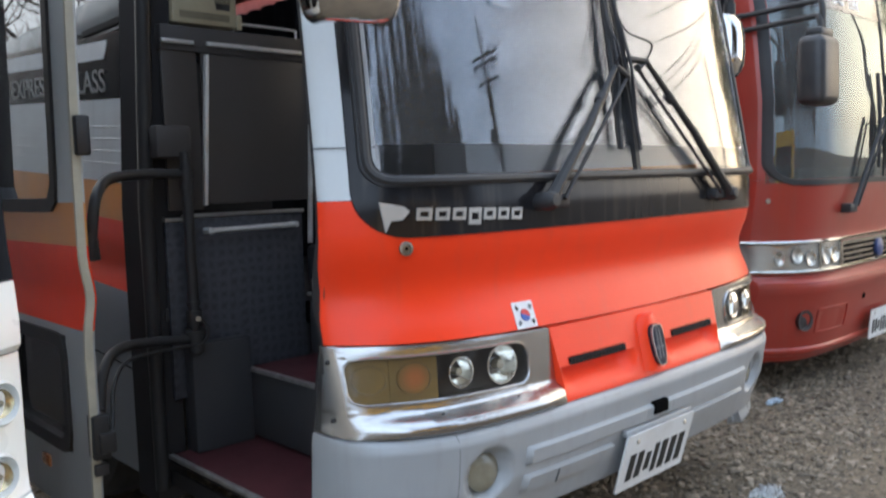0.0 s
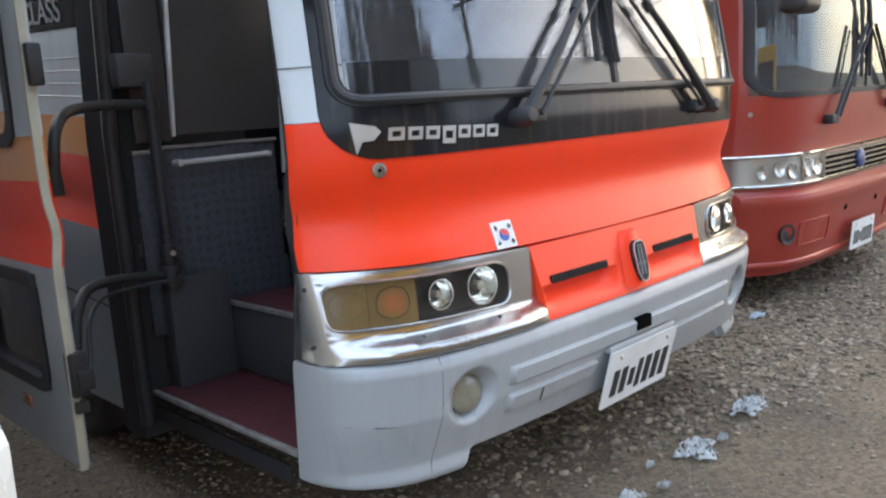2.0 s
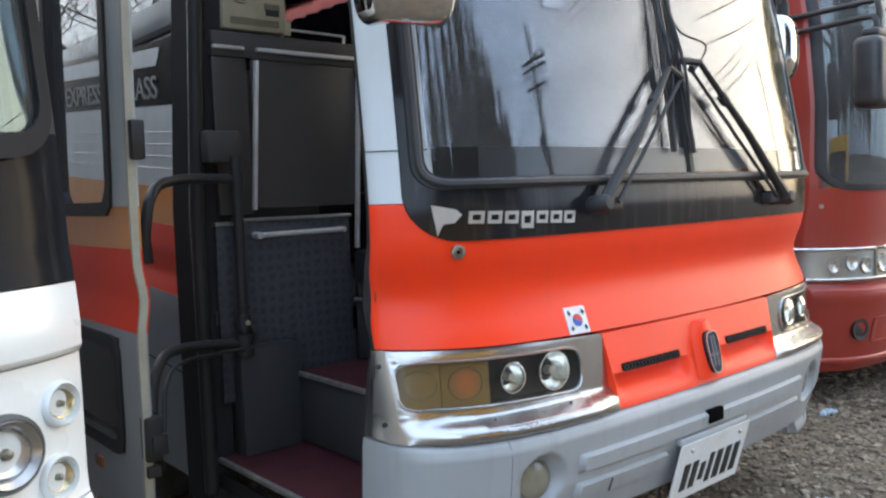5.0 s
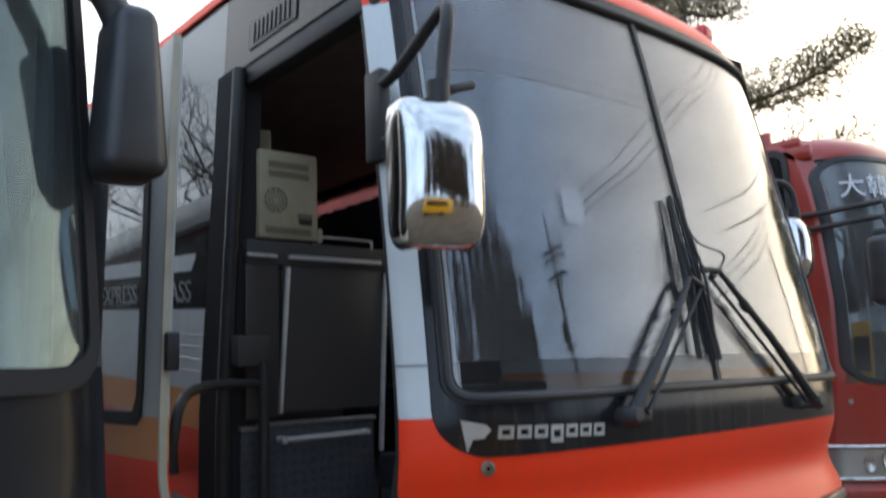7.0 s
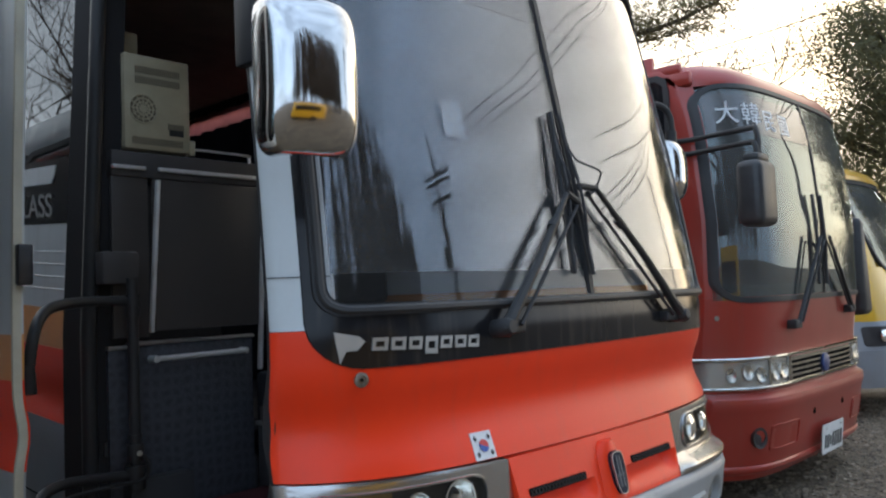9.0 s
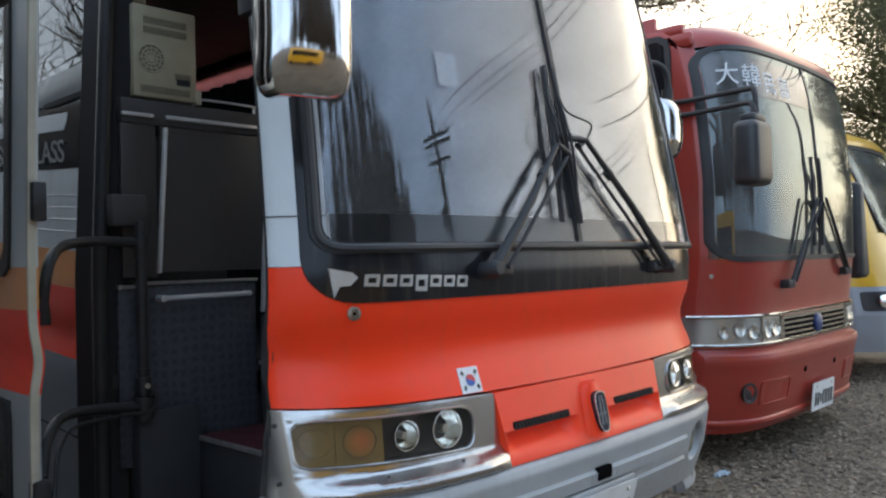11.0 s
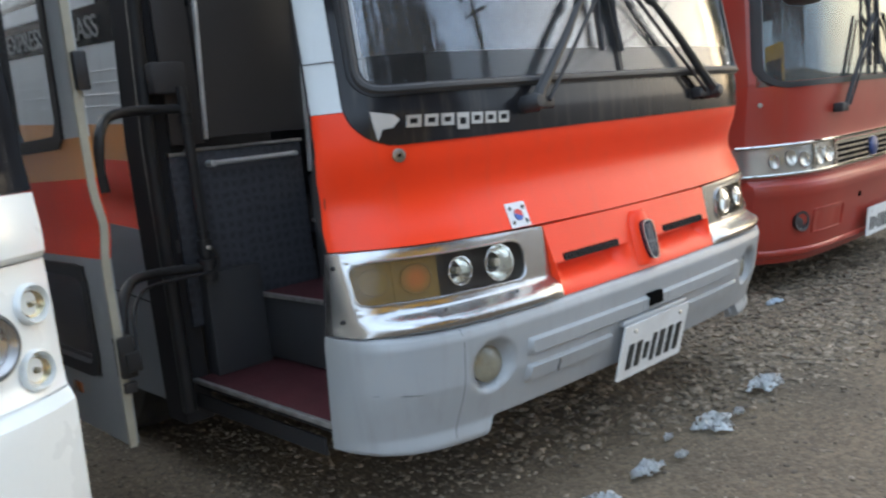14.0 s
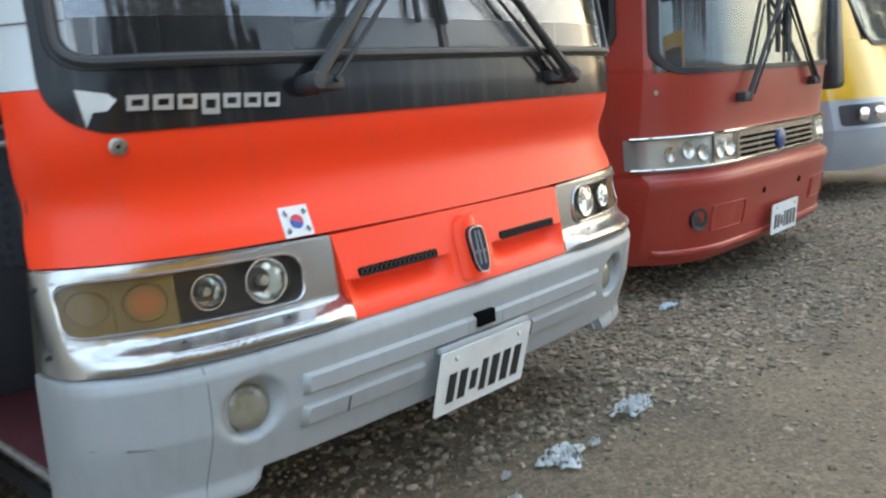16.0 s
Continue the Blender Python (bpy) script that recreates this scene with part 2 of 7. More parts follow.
M_BEIGE = mat("aged_beige_plastic", (0.42, 0.37, 0.25), 0.5, dirt=(0.25, 0.21, 0.14), dirt_amt=0.4, scale=7)
M_UNITD = mat("unit_opening_dark", (0.17, 0.145, 0.10), 0.8)
M_GAPFOLD = mat("gap_and_fold_grey", (0.085, 0.085, 0.085), 0.8, ior=1.2)
M_BOLT = mat("dark_worn_steel", (0.36, 0.33, 0.29), 0.35, 0.9, dirt=(0.1, 0.08, 0.06), dirt_amt=0.6, scale=60)
M_LENSR = mat("brown_lens_rib", (0.095, 0.055, 0.014), 0.3)
M_MESHW = mat("dusty_dark_mesh", (0.045, 0.038, 0.033), 0.7)
M_SLOT = mat("black_slot", (0.005, 0.005, 0.005), 0.95, ior=1.06)
M_YELLENS = mat("yellowed_lens", (0.195, 0.128, 0.050), 0.42, dirt=(0.125, 0.084, 0.036), dirt_amt=0.6, scale=6, ior=1.25, bump=0.15, bscale=120)


def indicator_mat():
    """Clouded yellow lens that turns amber round its bulb."""
    m = mat("clouded_indicator_lens", (0.195, 0.128, 0.050), 0.42, dirt=(0.125, 0.084, 0.036), dirt_amt=0.6, scale=9, ior=1.25, bump=0.2, bscale=120)
    nt = m.node_tree
    b = nt.nodes["Principled BSDF"]
    co = [n for n in nt.nodes if n.type == "TEX_COORD"][0]
    ab = nt.nodes.new("ShaderNodeVectorMath")
    ab.operation = "ABSOLUTE"
    ds = nt.nodes.new("ShaderNodeVectorMath")
    ds.operation = "DISTANCE"
    ds.inputs[1].default_value = (1.030, 0.075, 0.897)
    nt.links.new(co.outputs["Object"], ab.inputs[0])
    nt.links.new(ab.outputs["Vector"], ds.inputs[0])
    mr = nt.nodes.new("ShaderNodeMapRange")
    mr.interpolation_type = "SMOOTHSTEP"
    mr.inputs["From Min"].default_value, mr.inputs["From Max"].default_value = 0.008, 0.060
    mr.inputs["To Min"].default_value, mr.inputs["To Max"].default_value = 0.75, 0.0
    nt.links.new(ds.outputs["Value"], mr.inputs["Value"])
    mx = nt.nodes.new("ShaderNodeMix")
    mx.data_type = "RGBA"
    mx.inputs["B"].default_value = (0.36, 0.105, 0.034, 1)
    nt.links.new(b.inputs["Base Color"].links[0].from_socket, mx.inputs["A"])
    nt.links.new(mr.outputs["Result"], mx.inputs["Factor"])
    nt.links.new(mx.outputs["Result"], b.inputs["Base Color"])
    return m


M_INDIC = indicator_mat()
M_AMBER = mat("faded_amber_lens", (0.34, 0.115, 0.04), 0.25, dirt=(0.24, 0.13, 0.06), dirt_amt=0.6, scale=9, coat=0.7, bump=0.15, bscale=140)
M_FOG = mat("hazy_fog_lens", (0.24, 0.22, 0.16), 0.18, dirt=(0.13, 0.115, 0.08), dirt_amt=0.6, scale=20, coat=0.8, bump=0.3, bscale=60)
M_LAMPIN = mat("dark_lamp_housing", (0.030, 0.024, 0.024), 0.35, scale=8)
M_REFLECT = mat("lamp_reflector", (0.90, 0.90, 0.88), 0.08, 1.0, bscale=45, bump=0.3, vary=0.03)
M_BOWL = mat("soft_lamp_reflector", (0.66, 0.66, 0.66), 0.26, 0.9, scale=12, vary=0.06)
M_WARMR = mat("warm_lamp_reflector", (0.62, 0.52, 0.32), 0.22, 0.8, dirt=(0.3, 0.25, 0.15), dirt_amt=0.5, scale=30)
M_RINGG = mat("grey_lamp_ring", (0.075, 0.085, 0.088), 0.4, scale=9)
M_LETTER = mat("silver_badge", (0.52, 0.51, 0.49), 0.35, 0.6, scale=20)
M_DULLET = mat("dull_silver_lettering", (0.36, 0.36, 0.35), 0.5, 0.3, dirt=DUST, dirt_amt=0.4, scale=20)
M_PLATE = mat("white_plate", (0.74, 0.75, 0.74), 0.45, dirt=(0.5, 0.47, 0.42), dirt_amt=0.45, scale=9)
M_INK = mat("black_ink", (0.015, 0.017, 0.015), 0.5)
M_FLAGW = mat("white_sticker", (0.78, 0.79, 0.80), 0.4)
M_FLAGR = mat("red_print", (0.65, 0.04, 0.04), 0.4)
M_FLAGB = mat("blue_print", (0.03, 0.10, 0.42), 0.4)
M_WRAPL = mat("clear_ribbed_lens", (0.50, 0.50, 0.50), 0.16, 0.5, coat=0.6, bump=0.3, bscale=90)
M_EMBLEM = mat("dark_blue_enamel", (0.020, 0.024, 0.040), 0.5, ior=1.25)
M_EMBAR = mat("dull_emblem_metal", (0.13, 0.14, 0.16), 0.4, 0.6)
M_BRICKRED = mat("maroon_red_metallic_paint", (0.36, 0.036, 0.022), 0.32, 0.1, dirt=(0.27, 0.042, 0.027), dirt_amt=0.5, scale=2.5, coat=0.35, vary=0.06, streak=0.12)
M_YELLOW = mat("school_yellow_paint", (0.72, 0.40, 0.015), 0.3, dirt=(0.5, 0.3, 0.04), dirt_amt=0.4, scale=3, coat=0.5)
M_SILVER = mat("silver_grey_paint", (0.32, 0.34, 0.37), 0.38, 0.3, dirt=DUST, dirt_amt=0.3, scale=3, coat=0.3)
M_TYRE = mat("tyre_rubber", (0.02, 0.02, 0.02), 0.8, dirt=(0.09, 0.08, 0.065), dirt_amt=0.6, scale=10, bump=0.2, bscale=90)
M_BULB = mat("clear_lamp_lens", (0.93, 0.94, 0.94), 0.03, trans=1.0, ior=1.18, vary=0.01)
M_WIRE = mat("dark_cable", (0.02, 0.02, 0.02), 0.6)
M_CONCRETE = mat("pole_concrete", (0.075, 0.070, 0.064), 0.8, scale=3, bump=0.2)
M_BARK = mat("grey_brown_bark", (0.085, 0.065, 0.05), 0.9, scale=6, bump=0.5, bscale=30)
M_TWIG = mat("dry_brown_twigs", (0.085, 0.064, 0.048), 0.9, island=0.3)
M_NEEDLE = mat("pine_needles", (0.17, 0.145, 0.06), 0.7, island=0.45)
M_LEAF = mat("dark_evergreen_leaves", (0.105, 0.10, 0.042), 0.6, island=0.5)
M_FILM = mat("crumpled_clear_plastic", (0.74, 0.77, 0.78), 0.42, trans=0.5, ior=1.25, dirt=(0.48, 0.48, 0.47), dirt_amt=0.5, scale=30, vary=0.1)



def translucent(m, colour, share):
    """Let light shine through a thin cloth or leaf."""
    nt = m.node_tree
    out = [n for n in nt.nodes if n.type == "OUTPUT_MATERIAL"][0]
    tl, mx = nt.nodes.new("ShaderNodeBsdfTranslucent"), nt.nodes.new("ShaderNodeMixShader")
    tl.inputs["Color"].default_value, mx.inputs["Fac"].default_value = (*colour, 1), share
    nt.links.new(nt.nodes["Principled BSDF"].outputs["BSDF"], mx.inputs[1])
    nt.links.new(tl.outputs["BSDF"], mx.inputs[2])
    nt.links.new(mx.outputs["Shader"], out.inputs["Surface"])


translucent(M_NEEDLE, (0.20, 0.15, 0.06), 0.25)
translucent(M_LEAF, (0.17, 0.15, 0.055), 0.45)
G_WIND = pane_mat("windscreen_glass", (0.22, 0.225, 0.24), 0.138, gloss=(0.90, 0.96, 1.0), dust=0.034, ripple=0.0)
G_SHADE = pane_mat("windscreen_shade_band", (0.28, 0.29, 0.32), 0.085, dust=0.10, ripple=0.0)
G_PANE = pane_mat("plain_glass", (0.90, 0.90, 0.91), 0.022, dust=0.012, ripple=0.0)
G_VIEW = pane_mat("coach_windscreen_glass", (0.32, 0.36, 0.37), 0.085, gloss=(0.86, 0.95, 0.95), dust=0.07, ripple=0.006)
G_GREEN = pane_mat("greenish_coach_glass", (0.42, 0.50, 0.50), 0.10, gloss=(0.58, 0.74, 0.78), dust=0.04)
G_COVER = pane_mat("lamp_cover_glass", (0.96, 0.95, 0.92), 0.010, dust=0.006, graze=0.25)
M_VALANCE = mat("faded_pink_curtain", (0.72, 0.42, 0.45), 0.85, dirt=(0.62, 0.34, 0.36), dirt_amt=0.5, scale=9, bump=0.3, bscale=160)
translucent(M_SKYSCR, (0.07, 0.08, 0.10), 0.4)
translucent(M_VALANCE, (0.78, 0.50, 0.52), 0.55)
G_SIDE = pane_mat("dark_side_glass", (0.16, 0.16, 0.17), 0.11, gloss=(0.80, 0.86, 0.92))
G_CLEAR = pane_mat("door_glass", (0.98, 0.985, 0.985), 0.012, dust=0.05, graze=0.25)
G_LIGHT = pane_mat("lightly_tinted_glass", (0.72, 0.72, 0.73), 0.05)
G_TINT = pane_mat("tinted_side_glass", (0.32, 0.32, 0.33), 0.06)


def weave(m, scale=46.0):
    """Fine crossed threads, lighter where they cross, on a dark vinyl."""
    nt = m.node_tree
    b = nt.nodes["Principled BSDF"]
    co = [n for n in nt.nodes if n.type == "TEX_COORD"][0]
    outs = []
    for d in ("X", "Z"):
        w = nt.nodes.new("ShaderNodeTexWave")
        w.bands_direction = d
        w.inputs["Scale"].default_value, w.inputs["Distortion"].default_value = scale / 6.3, 4.5
        w.inputs["Detail"].default_value, w.inputs["Detail Scale"].default_value = 2, 1.5
        nt.links.new(co.outputs["Object"], w.inputs["Vector"])
        outs.append(w.outputs["Fac"])
    mu = nt.nodes.new("ShaderNodeMath")
    mu.operation = "MAXIMUM"
    nt.links.new(outs[0], mu.inputs[0])
    nt.links.new(outs[1], mu.inputs[1])
    mr = nt.nodes.new("ShaderNodeMapRange")
    mr.inputs["To Min"].default_value, mr.inputs["To Max"].default_value = 0.80, 1.25
    nt.links.new(mu.outputs[0], mr.inputs["Value"])
    sc = nt.nodes.new("ShaderNodeVectorMath")
    sc.operation = "SCALE"
    nt.links.new(b.inputs["Base Color"].links[0].from_socket, sc.inputs[0])
    nt.links.new(mr.outputs["Result"], sc.inputs["Scale"])
    nt.links.new(sc.outputs["Vector"], b.inputs["Base Color"])
    return m


weave(M_NAVY)


# ---------------------------------------------------------------- mesh helpers
def link(name, bm, material, parent=None, label="", smooth=True, angle=40):
    me = bpy.data.meshes.new(name)
    bmesh.ops.recalc_face_normals(bm, faces=bm.faces)
    bm.to_mesh(me)
    bm.free()
    for m in material if isinstance(material, (list, tuple)) else [material]:
        me.materials.append(m)
    if smooth:
        me.shade_smooth()
        me.set_sharp_from_angle(angle=radians(angle))
    ob = new(name, me)
    if parent:
        ob.parent = parent
    if label:
        ob["label"] = label
    return ob


def part(name, bm, material, parent, label="", smooth=True, angle=40):
    return link(name, bm, material, parent, label, smooth, angle)


def thing(name, label, category, at=(0, 0, 0), group=""):
    ob = new(name)
    ob.location = at
    ob.empty_display_size = 0.1
    return tagged(ob, label, category, group)


def box(lo, hi, bevel=0.0, bm=None, seg=2):
    b = bmesh.new()
    bmesh.ops.create_cube(b, size=1)
    for v in b.verts:
        v.co = Vector([lo[i] + (v.co[i] + 0.5) * (hi[i] - lo[i]) for i in range(3)])
    if bevel:
        bmesh.ops.bevel(b, geom=b.edges[:], offset=bevel, segments=seg, affect="EDGES", profile=0.5)
    if bm is None:
        return b
    return merge(bm, b)


def merge(bm, other, m=None):
    if m is not None:
        bmesh.ops.transform(other, matrix=m, verts=other.verts)
    me = bpy.data.meshes.new("tmp")
    other.to_mesh(me)
    other.free()
    bm.from_mesh(me)
    bpy.data.meshes.remove(me)
    return bm


def tube(pts, r, seg=8, bm=None, r2=None):
    bm = bm or bmesh.new()
    pts = [Vector(p) for p in pts]
    rings = []
    prev = None
    for i, p in enumerate(pts):
        d = (pts[min(i + 1, len(pts) - 1)] - pts[max(i - 1, 0)]).normalized()
        a = prev if prev is not None and abs(prev.dot(d)) < 0.95 else d.orthogonal().normalized()
        a = (a - d * a.dot(d)).normalized()
        prev = a
        b = d.cross(a)
        rad = r if r2 is None else r + (r2 - r) * i / (len(pts) - 1)
        rings.append([bm.verts.new(p + rad * (math.cos(2 * math.pi * k / seg) * a + math.sin(2 * math.pi * k / seg) * b)) for k in range(seg)])
    for q, w in zip(rings, rings[1:]):
        for k in range(seg):
            bm.faces.new((q[k], q[(k + 1) % seg], w[(k + 1) % seg], w[k]))
    bm.faces.new(rings[0][::-1])
    bm.faces.new(rings[-1])
    return bm


def smooth_path(pts, n=8):
    pts = [Vector(p) for p in pts]
    out = []
    for i in range(len(pts) - 1):
        p0, p1, p2, p3 = pts[max(i - 1, 0)], pts[i], pts[i + 1], pts[min(i + 2, len(pts) - 1)]
        for k in range(n):
            t = k / n
            out.append(0.5 * (2 * p1 + (p2 - p0) * t + (2 * p0 - 5 * p1 + 4 * p2 - p3) * t * t + (3 * p1 - p0 - 3 * p2 + p3) * t ** 3))
    return out + [pts[-1]]


def lathe(profile, m=None, seg=28, bm=None):
    """profile: (radius, height) pairs turned round z, then moved by m."""
    b = bmesh.new()
    rings = []
    for r, h in profile:
        rings.append([b.verts.new((r * math.cos(2 * math.pi * k / seg), r * math.sin(2 * math.pi * k / seg), h)) for k in range(seg)] if r > 1e-5 else [b.verts.new((0, 0, h))])
    for q, w in zip(rings, rings[1:]):
        for k in range(seg):
            f = [q[k % len(q)], q[(k + 1) % len(q)], w[(k + 1) % len(w)], w[k % len(w)]]
            f = list(dict.fromkeys(f))
            if len(f) > 2:
                b.faces.new(f)
    if m is not None:
        bmesh.ops.transform(b, matrix=m, verts=b.verts)
    if bm is None:
        return b
    return merge(bm, b)


def facing(p, n):
    """A frame at p whose z axis points along n."""
    return Matrix.Translation(p) @ Vector(n).to_track_quat("Z", "Y").to_matrix().to_4x4()


def sheet(rows, off, bm=None, close=True):
    """A closed slab from a grid of points; off(p) gives each point's back."""
    bm = bm or bmesh.new()
    a = [[bm.verts.new(p) for p in r] for r in rows]
    if not close:
        for i in range(len(a) - 1):
            for j in range(len(a[0]) - 1):
                bm.faces.new((a[i][j], a[i][j + 1], a[i + 1][j + 1], a[i + 1][j]))
        return bm
    b = [[bm.verts.new(off(Vector(p))) for p in r] for r in rows]
    n, m = len(a), len(a[0])
    for i in range(n - 1):
        for j in range(m - 1):
            bm.faces.new((a[i][j], a[i][j + 1], a[i + 1][j + 1], a[i + 1][j]))
            bm.faces.new((b[i][j], b[i + 1][j], b[i + 1][j + 1], b[i][j + 1]))
    for i in range(n - 1):
        bm.faces.new((a[i][0], a[i + 1][0], b[i + 1][0], b[i][0]))
        bm.faces.new((a[i][-1], b[i][-1], b[i + 1][-1], a[i + 1][-1]))
    for j in range(m - 1):
        bm.faces.new((a[0][j], b[0][j], b[0][j + 1], a[0][j + 1]))
        bm.faces.new((a[-1][j], a[-1][j + 1], b[-1][j + 1], b[-1][j]))
    return bm


def back(d):
    return lambda p: p + Vector((0, d, 0))


def rrect(x0, x1, z0, z1, r, n=6):
    """Rounded rectangle, counter-clockwise; r: one radius or four (bl, br, tr, tl)."""
    r = r if isinstance(r, (tuple, list)) else (r,) * 4
    out = []
    for (cx, cz, a), q in zip(((x0, z0, 180), (x1, z0, 270), (x1, z1, 0), (x0, z1, 90)), r):
        ox, oz = cx + (q if cx == x0 else -q), cz + (q if cz == z0 else -q)
        for k in range(n + 1):
            t = radians(a + 90 * k / n)
            out.append((ox + q * math.cos(t), oz + q * math.sin(t)))
    return out


def dense(loop, step=0.06):
    out = []
    for i, p in enumerate(loop):
        q = loop[(i + 1) % len(loop)]
        d = math.hypot(q[0] - p[0], q[1] - p[1])
        n = max(1, int(d / step))
        out += [(p[0] + (q[0] - p[0]) * k / n, p[1] + (q[1] - p[1]) * k / n) for k in range(n)]
    return out


def by_angle(loop, c, n):
    """n points of a loop at even angles round c."""
    loop = dense(loop, 0.004)
    ang = [math.atan2(p[1] - c[1], p[0] - c[0]) % (2 * math.pi) for p in loop]
    out = []
    for k in range(n):
        a = 2 * math.pi * k / n
        i = min(range(len(loop)), key=lambda j: min(abs(ang[j] - a), 2 * math.pi - abs(ang[j] - a)))
        out.append(loop[i])
    return out


def ring(outer, inner, f, off=0.0, depth=0.02, k=3, bm=None):
    """A closed frame between two matched loops laid on the surface y = f(x, z), standing off by off."""
    bm = bm or bmesh.new()
    n = len(outer)
    grid = []
    for s in range(k + 1):
        t = s / k
        row = []
        for o, i in zip(outer, inner):
            x, z = o[0] + (i[0] - o[0]) * t, o[1] + (i[1] - o[1]) * t
            row.append(bm.verts.new((x, f(x, z) - off, z)))
        grid.append(row)
    bo = [bm.verts.new(v.co + Vector((0, depth, 0))) for v in grid[0]]
    bi = [bm.verts.new(v.co + Vector((0, depth, 0))) for v in grid[-1]]
    for s in range(k):
        for j in range(n):
            bm.faces.new((grid[s][j], grid[s][(j + 1) % n], grid[s + 1][(j + 1) % n], grid[s + 1][j]))
    for j in range(n):
        q = (j + 1) % n
        bm.faces.new((grid[0][j], bo[j], bo[q], grid[0][q]))
        bm.faces.new((grid[-1][j], grid[-1][q], bi[q], bi[j]))
        bm.faces.new((bo[j], bi[j], bi[q], bo[q]))
    return bm


def patch(loop, f, off=0.003, depth=0.004, bm=None):
    """A small flat-ish piece with outline loop laid on y = f(x, z)."""
    bm = bm or bmesh.new()
    a = [bm.verts.new((x, f(x, z) - off, z)) for x, z in loop]
    b = [bm.verts.new((x, f(x, z) - off + depth, z)) for x, z in loop]
    bm.faces.new(a)
    bm.faces.new(b[::-1])
    for j in range(len(a)):
        q = (j + 1) % len(a)
        bm.faces.new((a[j], b[j], b[q], a[q]))
    return bm


def rr_grid(x0, x1, z0, z1, r, f, off=0.0, depth=0.006, nx=20, nz=20, bm=None):
    """A curved rounded-rectangle sheet with thickness on y = f(x, z)."""
    r = r if isinstance(r, (tuple, list)) else (r,) * 4
    zs = sorted({z0 + (z1 - z0) * k / nz for k in range(nz + 1)} | {z0 + q * s for q in (r[0], r[1]) if q for s in (0.05, 0.15, 0.35, 0.65, 1)} | {z1 - q * s for q in (r[2], r[3]) if q for s in (0.05, 0.15, 0.35, 0.65, 1)})
    rows = []
    for z in zs:
        def cut(rb, rt):
            if rb and z < z0 + rb:
                return rb - math.sqrt(max(0, rb * rb - (z0 + rb - z) ** 2))
            if rt and z > z1 - rt:
                return rt - math.sqrt(max(0, rt * rt - (z - z1 + rt) ** 2))
            return 0
        a, b = x0 + cut(r[0], r[3]), x1 - cut(r[1], r[2])
        rows.append([(x, f(x, z) - off, z) for x in (a + (b - a) * k / nx for k in range(nx + 1))])
    return sheet(rows, back(depth), bm)


def interp(table, z):
    return float(np.interp(z, [p[0] for p in table], [p[1] for p in table]))


def text_mesh(body, size, m, parent, material, name="lettering", shear=0.0, space=1.0):
    c = bpy.data.curves.new(name, "FONT")
    c.body, c.size, c.shear, c.space_character, c.extrude = body, size, shear, space, 0.0015
    o = bpy.data.objects.new(name, c)
    scene.collection.objects.link(o)
    bpy.context.view_layer.update()
    me = bpy.data.meshes.new_from_object(o.evaluated_get(bpy.context.evaluated_depsgraph_get()))
    bpy.data.objects.remove(o)
    bm = bmesh.new()
    bm.from_mesh(me)
    bpy.data.meshes.remove(me)
    bmesh.ops.transform(bm, matrix=m, verts=bm.verts)
    return part(name, bm, material, parent, smooth=False)


# ---------------------------------------------------------------- ground
def gravelness(x, y):
    n = noise.noise((x * 0.35, y * 0.6, 3.1)) * 0.9
    return max(0.0, min(1.0, 0.42 + (y - 0.15 + 0.22 * min(x, 3)) * 2.4 + n * 1.3))


def ground_mat():
    m = mat("packed_dirt_and_grit", (0.19, 0.142, 0.09), 0.92, dirt=(0.12, 0.092, 0.062), dirt_amt=0.9, scale=1.3, bump=0.55, bscale=38, vary=0.5)
    nt = m.node_tree
    b = nt.nodes["Principled BSDF"]
    vor = nt.nodes.new("ShaderNodeTexVoronoi")
    vor.inputs["Scale"].default_value = 62
    co = [n for n in nt.nodes if n.type == "TEX_COORD"][0]
    nt.links.new(co.outputs["Object"], vor.inputs["Vector"])
    mr = nt.nodes.new("ShaderNodeMapRange")
    mr.inputs["From Max"].default_value = 1.0
    mr.inputs["To Min"].default_value, mr.inputs["To Max"].default_value = 0.70, 1.38
    sep = nt.nodes.new("ShaderNodeSeparateColor")
    nt.links.new(vor.outputs["Color"], sep.inputs["Color"])
    nt.links.new(sep.outputs["Red"], mr.inputs["Value"])
    sc = nt.nodes.new("ShaderNodeVectorMath")
    sc.operation = "SCALE"
    src = b.inputs["Base Color"].links[0].from_socket
    nt.links.new(src, sc.inputs[0])
    nt.links.new(mr.outputs["Result"], sc.inputs["Scale"])
    nt.links.new(sc.outputs["Vector"], b.inputs["Base Color"])
    bp = nt.nodes.new("ShaderNodeBump")
    bp.inputs["Strength"].default_value, bp.inputs["Distance"].default_value, bp.invert = 0.45, 0.012, True
    nt.links.new(vor.outputs["Distance"], bp.inputs["Height"])
    old = b.inputs["Normal"].links[0].from_node
    nt.links.new(old.outputs["Normal"], bp.inputs["Normal"])
    nt.links.new(bp.outputs["Normal"], b.inputs["Normal"])
    return m


M_GROUND = ground_mat()
M_STONE = mat("crushed_stone", (0.245, 0.196, 0.142), 0.9, dirt=(0.13, 0.102, 0.074), dirt_amt=0.8, scale=25, island=0.5, bump=0.2, bscale=120)


